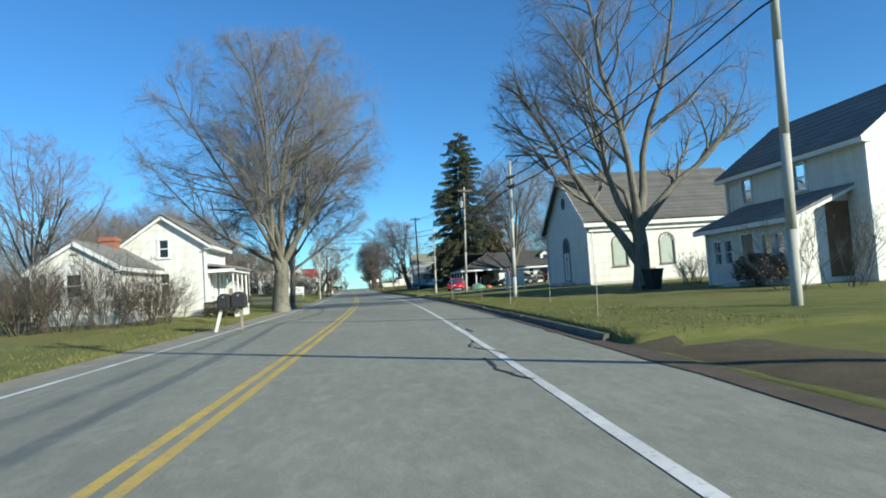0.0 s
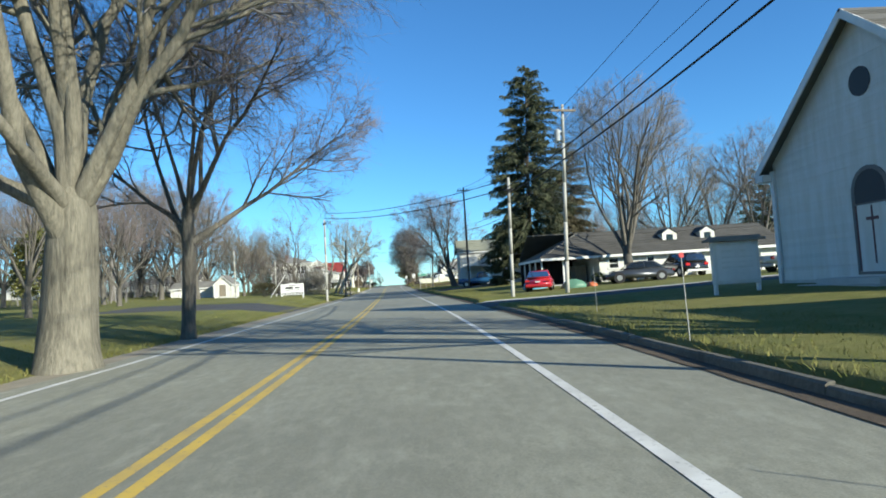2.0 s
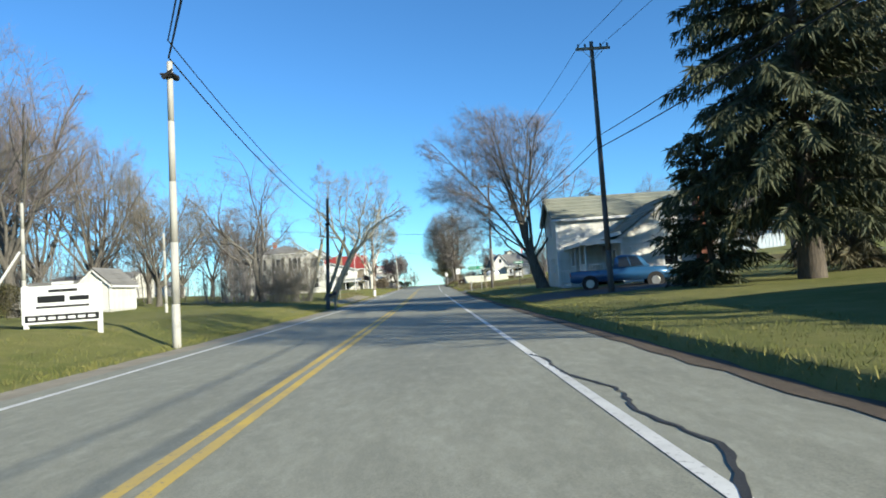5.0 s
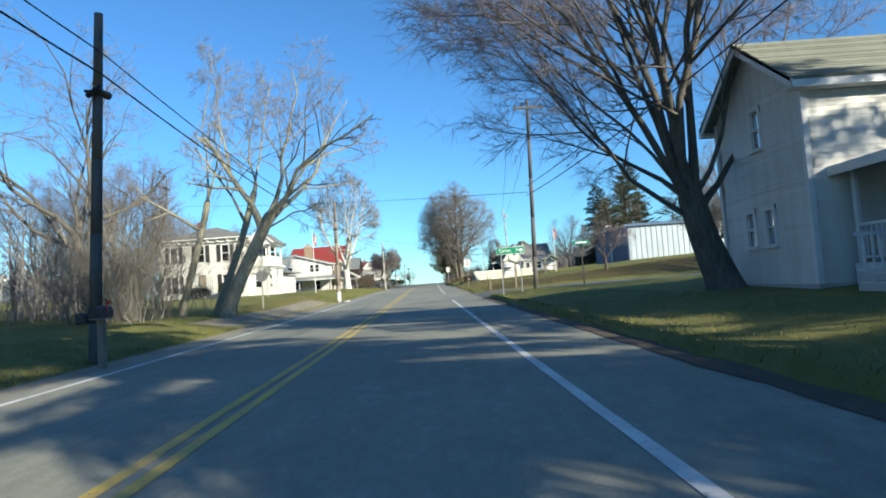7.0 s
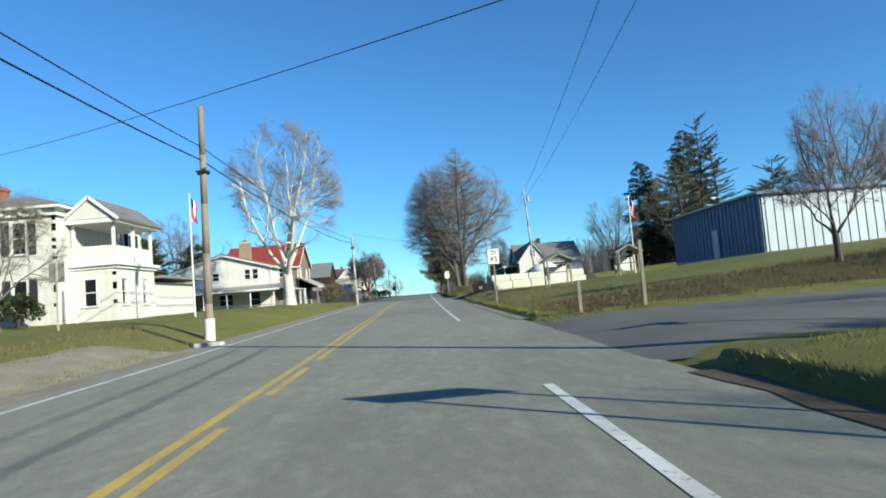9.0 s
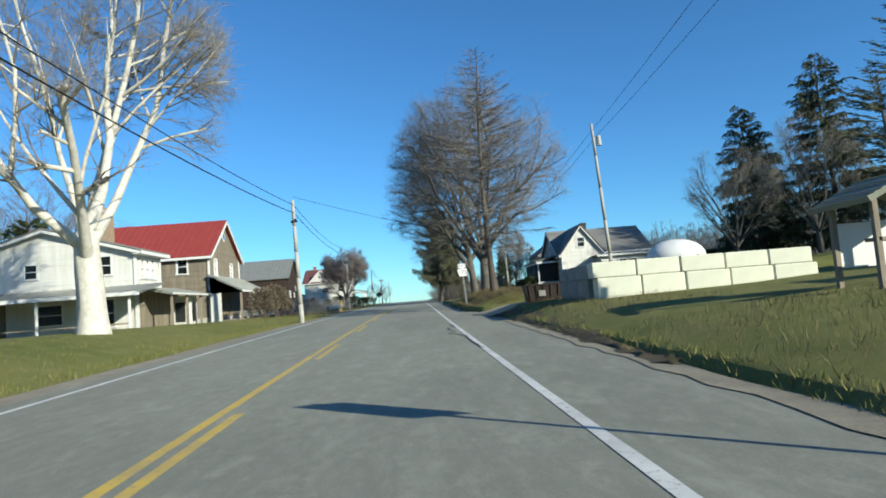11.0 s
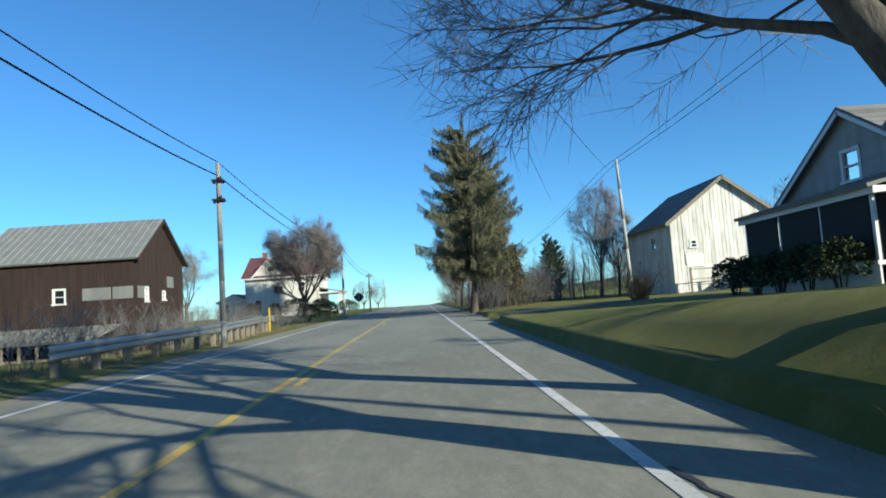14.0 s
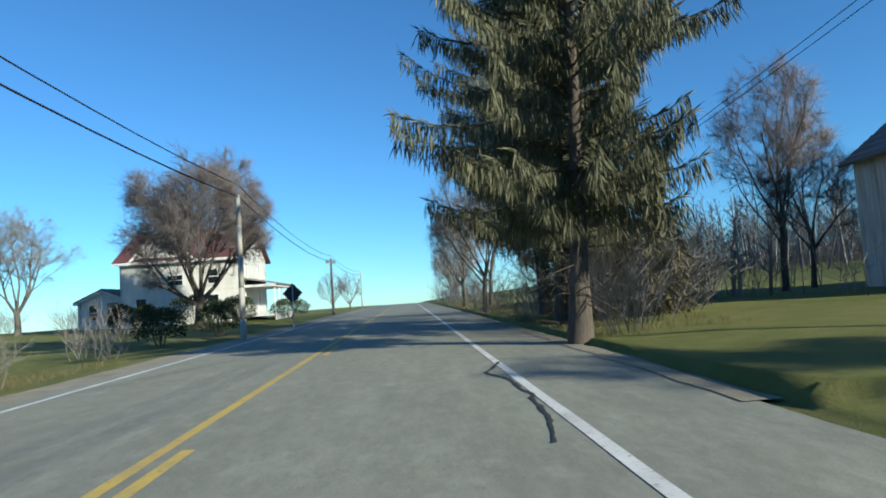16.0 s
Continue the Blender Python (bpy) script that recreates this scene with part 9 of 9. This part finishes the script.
for k, y in enumerate((211.4, 212.3)):
    p = thing("gate_post", on(-13.75, y), "short white painted post by the porch", "post", "white posts")
    part("shaft", boxes((-0.06, 0.06, -0.06, 0.06, -0.2, 0.95), bevel=0.015), TRIM, p)
st = thing("kerb_stone", on(-7.2, 153.6, 0.03), "pale flat stone at the verge", "stone")
part("stone", boxes((-0.45, 0.45, -0.18, 0.18, -0.1, 0.08), bevel=0.04), CONCRETE, st)

# ---- vehicles ----
RED_PAINT = paint("red_car_paint", (0.48, 0.02, 0.03), 0.25, 0.1, 0.9)
car(pose(10.0, 70.8, ground(9.8, 70) + 0.02, 0, 0, 74), RED_PAINT, "red saloon car parked on the lawn", 4.4, 1.76, 1.42)
car(pose(20.2, 73.2, ground(18, 73.4), 0, 0, 172), paint("dark_grey_paint", (0.05, 0.055, 0.06), 0.3, 0.3, 0.9), "dark grey saloon parked before the ranch house", 4.7)
car(pose(22.5, 73.9, ground(22.4, 75), 0, 0, 96), paint("black_car_paint", (0.02, 0.02, 0.025), 0.25, 0.1, 0.9), "black sport utility car parked before the ranch house", 4.6, 1.85, 1.72, "suv")
car(pose(24.6, 68.8, ground(26, 69), 0, 0, 4), paint("champagne_paint", (0.5, 0.49, 0.44), 0.3, 0.3, 0.8), "pale champagne pickup truck on the lawn", 5.4, 1.9, 1.78, "pickup", "truck", "parked_truck")
car(pose(8.0, 108.3, ground(8.0, 108.3), 0, 0, -12), paint("blue_truck_paint", (0.025, 0.1, 0.22), 0.3, 0.2, 0.9), "blue pickup truck parked on the drive", 5.4, 1.95, 1.8, "pickup", "truck", "parked_truck")


# ---- yard buildings beyond the lawns, and clutter ----
def yard_shed(x, y, w, l, eave, ridge, label, turn=0, holes=None, mat=WHITE_SIDING, roof=GREY_SHINGLE, name="yard_shed", category="shed"):
    ob = thing(name, on(x, y, 0.1, turn), label, category)
    gable_block(ob, w, l, eave, ridge, mat, roof, holes or {}, over=0.2, rake=0.2, seed=int(abs(x) * 7), foundation=0.3)
    return ob


yard_shed(-25.3, 119.0, 2.4, 3.6, 1.9, 3.0, "small white gabled shed on the yard edge", holes={"front": [(0.7, 1.6, 0.1, 1.7, "dark_door")]})
yard_shed(-26.2, 122.5, 4.0, 6.2, 1.5, 2.3, "long low white garage with pale doors", 90, {"left": [(0.5, 2.6, 0.1, 1.35, "door"), (3.3, 5.4, 0.1, 1.35, "door")]}, name="garage", category="garage")
yard_shed(-44.0, 119.0, 7.0, 9.0, 2.6, 4.4, "white yard house with dark windows", 90, {"left": [(1.0, 2.0, 0.8, 2.0), (3.2, 4.2, 0.8, 2.0), (6.0, 7.0, 0.1, 2.0, "dark_door")]}, name="white_house", category="house")
yard_shed(-45.0, 167.0, 5.2, 8.0, 1.0, 2.1, "low weathered white shed beyond the yards", 5, mat=BARN_WHITE)
yard_shed(-38.0, 152.0, 5.0, 12.0, 2.0, 3.2, "long white shed far behind the yards", 80, name="long_shed")
yard_shed(-52.0, 176.0, 5.0, 14.0, 2.2, 3.4, "long white shed far behind the yards", 75, name="long_shed")


def tarp_heap(x, y, sx, sy, h, mat, label):
    rng = random.Random(int(x * 10))
    bm = bmesh.new()
    bmesh.ops.create_icosphere(bm, subdivisions=3, radius=1)
    for v in bm.verts:
        k = 1 + 0.28 * noise.noise(v.co * 1.7 + Vector((x, y, 0))) + 0.1 * noise.noise(v.co * 5)
        v.co = Vector((v.co.x * sx * k, v.co.y * sy * k, max(-0.1, v.co.z * h * k)))
    ob = thing("tarp_heap", on(x, y), label, "tarp")
    part("cover", bm, mat, ob, "", True)


tarp_heap(12.9, 72.6, 0.95, 0.6, 0.62, paint("green_tarp", (0.1, 0.22, 0.15), 0.5), "green tarpaulin heap beside the carport")
tarp_heap(11.2, 77.4, 0.9, 0.7, 0.75, paint("blue_tarp", (0.08, 0.26, 0.34), 0.5), "light blue tarpaulin heap at the carport edge")
tarp_heap(14.3, 72.9, 0.35, 0.3, 0.3, paint("orange_plastic", (0.5, 0.14, 0.06), 0.5), "small orange bundle on the grass")
for k in range(4):
    evergreen_bush(on(15.6 + 1.2 * k, 75.4), 720 + k, 1.1, 0.9, 0.8, EVERGREEN, "dark low shrub under the house windows", n=700, group="foundation shrubs")
conifer(on(-24.5, 236.0), 730, 8.5, 2.8, 0.4, 0.16, NEEDLE_BROWN, "olive-brown cedar beside the barn", name="cedar_tree", droop=0.1, fullness=1.1, shape=0.55, step=0.3)
for k, (x, y, sx, h) in enumerate(((-11.5, 264.2, 2.1, 1.5), (-10.4, 268.0, 1.8, 1.6))):
    evergreen_bush(on(x, y), 740 + k, sx, sx, h, EVERGREEN, "rounded dark evergreen bush on the front lawn", n=2400, size=0.1, group="lawn bushes")


# ---- drives, verge grass and litter ----
def drape(name, corners, material, label, category, lift=0.035, step=0.6, ragged=0.12, seed=1):
    """A surfaced patch between a near edge a-b and a far edge d-c, laid on the land."""
    a, b, c, d = [Vector(p) for p in corners]
    nu = max(2, int(max((b - a).length, (c - d).length) / step))
    nv = max(2, int(max((d - a).length, (c - b).length) / step))
    verts, faces = [], []
    for j in range(nv + 1):
        for i in range(nu + 1):
            f, g = i / nu, j / nv
            p = a.lerp(b, f).lerp(d.lerp(c, f), g)
            w = ragged * (1.0 if j in (0, nv) or i in (0, nu) else 0.0)
            x, y = p.x + w * noise.noise((p.x * 2, p.y * 2, seed)), p.y + w * noise.noise((p.x * 2, p.y * 2, seed + 9))
            edge = min(i, nu - i, j, nv - j)
            verts.append((x, y, ground(x, y) + (lift if edge else -0.02)))
    for j in range(nv):
        for i in range(nu):
            q = j * (nu + 1) + i
            faces.append((q, q + 1, q + nu + 2, q + nu + 1))
    return tagged(raw(name, verts, faces, material, None, "", True), label, category, kind="structure")


SIDE_ASPHALT = speckled("side_road_asphalt", (0.09, 0.09, 0.08), (0.165, 0.163, 0.145), 0.5, 50, 0.85, 0.4, world_co=True)
LEAFY_SOIL = speckled("leaf_littered_soil", (0.04, 0.031, 0.018), (0.13, 0.1, 0.05), 2.2, 22, 0.95, 0.9, world_co=True)
drape("side_road", ((2.7, 142.2), (60, 139), (60, 146.5), (2.7, 152.6)), SIDE_ASPHALT, "grey asphalt side road joining on the hillside", "side road", step=0.9)
drape("gravel_patch", ((-9.4, 127), (-6.9, 127), (-7.5, 152), (-10.0, 152)), GRAVEL, "wide sandy gravel strip beside the road", "shoulder", ragged=0.3, lift=0.025)
drape("church_drive", ((4.7, 57.0), (26, 57.5), (26, 61.6), (4.7, 62.0)), DRIVE, "dark asphalt drive beside the church", "driveway")
drape("house_drive", ((-18, 66.5), (-5.6, 66.5), (-5.6, 75), (-18, 75)), DRIVE, "dark asphalt drive across the grass verge", "driveway")
drape("drive_apron", ((4.8, 62.05), (26, 61.7), (26, 62.6), (5.0, 63.0)), CONCRETE, "pale concrete strip along the drive", "kerb", ragged=0.05, step=0.45)
drape("porch_house_drive", ((4.7, 102), (14, 102), (14, 110.5), (4.7, 110)), DRIVE, "dark asphalt drive before the grey-white house", "driveway")
DIRT = speckled("tan_dirt", (0.34, 0.255, 0.16), (0.55, 0.44, 0.29), 0.9, 30, 0.95, 0.6, world_co=True)
drape("dirt_drive", ((2.2, 191.2), (15, 190.4), (15, 196.6), (2.1, 196.9)), DIRT, "rutted tan dirt drive up the bank", "driveway")
drape("barn_drive", ((2.2, 238.2), (14, 237.5), (14, 242.5), (2.2, 244.2)), DRIVE, "dark asphalt drive before the white barn", "driveway")
drape("bank_soil", ((2.35, 172.0), (2.8, 172.0), (3.3, 190.6), (2.35, 190.8)), LEAFY_SOIL, "dark weedy soil bank below the block wall", "soil", ragged=0.7, step=0.3)
WEEDY = grass_material("weedy_bank_grass", (0.06, 0.062, 0.022), (0.115, 0.092, 0.045), (0.04, 0.032, 0.018), 0.7)
drape("weedy_bank", ((1.72, 198.7), (5.6, 198.4), (5.2, 212), (1.62, 213)), WEEDY, "rough brown weeds on the roadside bank", "bank", ragged=0.5, step=0.35)
drape("weedy_bank", ((5.3, 197.5), (17, 197.0), (17, 201.0), (5.1, 201.5)), WEEDY, "rough brown weeds above the dirt drive", "bank", ragged=0.4, step=0.4)
drape("weedy_verge", ((4.2, 153.0), (48, 148.3), (48, 153.5), (4.2, 159.0)), WEEDY, "rough brown weeds along the side road", "verge", ragged=0.5, step=0.7)
drape("woodland_floor", ((46, 205), (260, 150), (300, 420), (30, 330)), LEAFY_SOIL, "brown leaf-covered hillside under the woods", "hillside", lift=0.4, step=6.0, ragged=3.0)
drape("leaf_litter", ((3.95, 2.2), (6.6, 2.6), (6.2, 9.6), (4.1, 9.9)), LEAFY_SOIL, "bare soil strewn with dead leaves", "soil", ragged=0.6)


def blades(name, n, spots, h, w, material, label, seed, lean=0.5):
    """Single grass blades scattered over strips given as (u0, u1, y0, y1) beside the road."""
    rng = np.random.default_rng(seed)
    area = np.array([(b - a) * (d - c) for a, b, c, d in spots])
    pick = rng.choice(len(spots), n, p=area / area.sum())
    sp = np.array(spots)[pick]
    u = sp[:, 0] + (sp[:, 1] - sp[:, 0]) * rng.random(n)
    y = sp[:, 2] + (sp[:, 3] - sp[:, 2]) * rng.random(n)
    keep = np.array([noise.noise((a * 0.9, b * 0.9, seed)) > rng.uniform(-0.6, 0.25) for a, b in zip(u, y)])
    u, y = u[keep], y[keep]
    x = u + np.interp(y, ROAD_Y, ROAD_X)
    z = np.array([ground(a, b) for a, b in zip(x, y)]) - 0.01
    n = len(x)
    az, hh, ww = rng.uniform(0, 6.283, n), rng.uniform(0.5, 1.0, n) * h, w * rng.uniform(0.6, 1.3, n)
    tx, ty = rng.normal(0, lean, n) * hh, rng.normal(0, lean, n) * hh
    p = np.c_[x, y, z]
    side = np.c_[np.cos(az) * ww, np.sin(az) * ww, np.zeros(n)]
    tip = p + np.c_[tx, ty, hh]
    co = np.stack([p - side, p + side, tip], 1).reshape(-1, 3)
    me = bpy.data.meshes.new(name)
    me.vertices.add(3 * n)
    me.vertices.foreach_set("co", co.ravel())
    me.loops.add(3 * n)
    me.loops.foreach_set("vertex_index", np.arange(3 * n, dtype=np.int32))
    me.polygons.add(n)
    me.polygons.foreach_set("loop_start", np.arange(0, 3 * n, 3, dtype=np.int32))
    me.update(calc_edges=True)
    me.validate()
    me.materials.append(material)
    tagged(new(name, me), label, "grass", kind="stuff")


blades("verge_grass", 90000, [(2.25, 6.0, 10, 56), (2.25, 6.0, 63, 141), (-11.5, -8.7, 0, 66), (-11.5, -8.7, 75, 215)], 0.09, 0.008, BLADE, "short tufty winter grass along the verges", 3)
blades("lawn_edge_grass", 26000, [(2.2, 2.45, 10, 56), (2.2, 2.45, 63, 141), (2.1, 2.6, 150, 190), (-9.0, -8.5, 0, 215)], 0.14, 0.009, BLADE, "overhanging grass along the asphalt edge", 4)
blades("dead_grass", 36000, [(2.6, 8.0, 153, 176), (1.6, 5.0, 198.5, 209), (2.3, 6.5, 179, 191), (-12.5, -10.2, 136, 158), (-14, -9.6, 216, 258), (2.3, 6.0, 252, 300)], 0.22, 0.006, STRAW, "tall straw-coloured dead grass on the banks", 5, 0.35)


def kerb(y0, y1, step, seed):
    """Worn concrete kerb stones laid end to end along the lawn."""
    rng = random.Random(seed)
    row = thing("kerb", Matrix.Identity(4), "worn pale concrete kerb along the lawn edge", "kerb", kind="structure")
    y = y0
    while y < y1:
        ln = step * rng.uniform(0.85, 1.1)
        a, b = Vector((road_x(y) + 2.1, y, road_z(y))), Vector((road_x(y + ln) + 2.1, y + ln - 0.02, road_z(y + ln)))
        dz, dx = rng.uniform(-0.025, 0.015), rng.uniform(-0.02, 0.02)
        v, w = [], 0.05
        for p in (a, b):
            v += [(p.x - w - 0.03 + dx, p.y, p.z - 0.08), (p.x - w + dx, p.y, p.z + 0.09 + dz), (p.x - w + 0.03 + dx, p.y, p.z + 0.115 + dz), (p.x + w + dx, p.y, p.z + 0.12 + dz), (p.x + w + dx, p.y, p.z - 0.08)]
        f = [(i, (i + 1) % 5, (i + 1) % 5 + 5, i + 5) for i in range(5)] + [(4, 3, 2, 1, 0), (5, 6, 7, 8, 9)]
        raw("kerb_stone", v, f, OLD_KERB, row)
        y += ln


blades("bank_weeds", 30000, [(1.5, 5.0, 198, 213), (3.0, 15.0, 197.4, 200.6), (3.0, 15.0, 197.4, 200.6)], 0.24, 0.007, STRAW, "tufted dry weeds on the roadside bank", 6, 0.75)
blades("side_road_weeds", 22000, [(3.2, 30.0, 152.2, 158.0)], 0.24, 0.009, STRAW, "dry brown weeds beside the side road", 7, 0.7)


OLD_KERB = speckled("grimy_kerb_concrete", (0.07, 0.066, 0.054), (0.2, 0.19, 0.155), 1.6, 20, 0.95, 0.6, world_co=True)
kerb(11.0, 55.0, 2.4, 5)


def tar_seam(points, width, seed):
    """A wandering bead of crack sealer on the asphalt."""
    verts, faces = [], []
    for i, (a, b) in enumerate(zip(points, points[1:])):
        n = max(2, int(math.hypot(b[0] - a[0], b[1] - a[1]) / 0.12))
        for k in range(n + (i == len(points) - 2)):
            f = k / n
            x, y = a[0] + (b[0] - a[0]) * f, a[1] + (b[1] - a[1]) * f
            x += 0.1 * noise.noise((x * 1.1, y * 1.1, seed)) + 0.05 * noise.noise((x * 5, y * 5, seed))
            y += 0.12 * noise.noise((x * 1.3, y * 1.3, seed + 4))
            w = width * (0.7 + 0.6 * noise.noise((x * 3, y * 3, seed)))
            tx, ty = b[0] - a[0], b[1] - a[1]
            ln = math.hypot(tx, ty)
            px, py = -ty / ln * w / 2, tx / ln * w / 2
            verts += [(x - px, y - py, road_z(y) + 0.009), (x + px, y + py, road_z(y) + 0.009)]
    for q in range(0, len(verts) - 2, 2):
        faces.append((q, q + 1, q + 3, q + 2))
    return verts, faces


seams = thing("crack_sealer", Matrix.Identity(4), "black tar sealer lines on road cracks", "crack sealer", kind="structure")
_rng = random.Random(77)
for y0, y1, du in ((7.5, 10.5, -0.2), (10.5, 13, -0.05), (15, 17, 0.12), (17.5, 19, 0.15), (72, 84, 0.2), (118, 131, 0.3), (177, 187, -0.2), (244, 251, -0.2), (206, 214, 0.25)):
    raw("tar_line", *tar_seam([(road_x(y) + du + _rng.uniform(-0.25, 0.25), y) for y in np.arange(y0, y1 + 0.1, 1.2)], 0.07, y0), TAR, seams)
for y in (66.5, 99, 125, 189, 204):
    raw("tar_line", *tar_seam([(road_x(y) - LANE - 1.5, y + _rng.uniform(-0.3, 0.3)), (road_x(y) - LANE, y + _rng.uniform(-0.2, 0.2)), (road_x(y) + 1.6, y + _rng.uniform(-0.3, 0.3))], 0.045, y), TAR, seams)
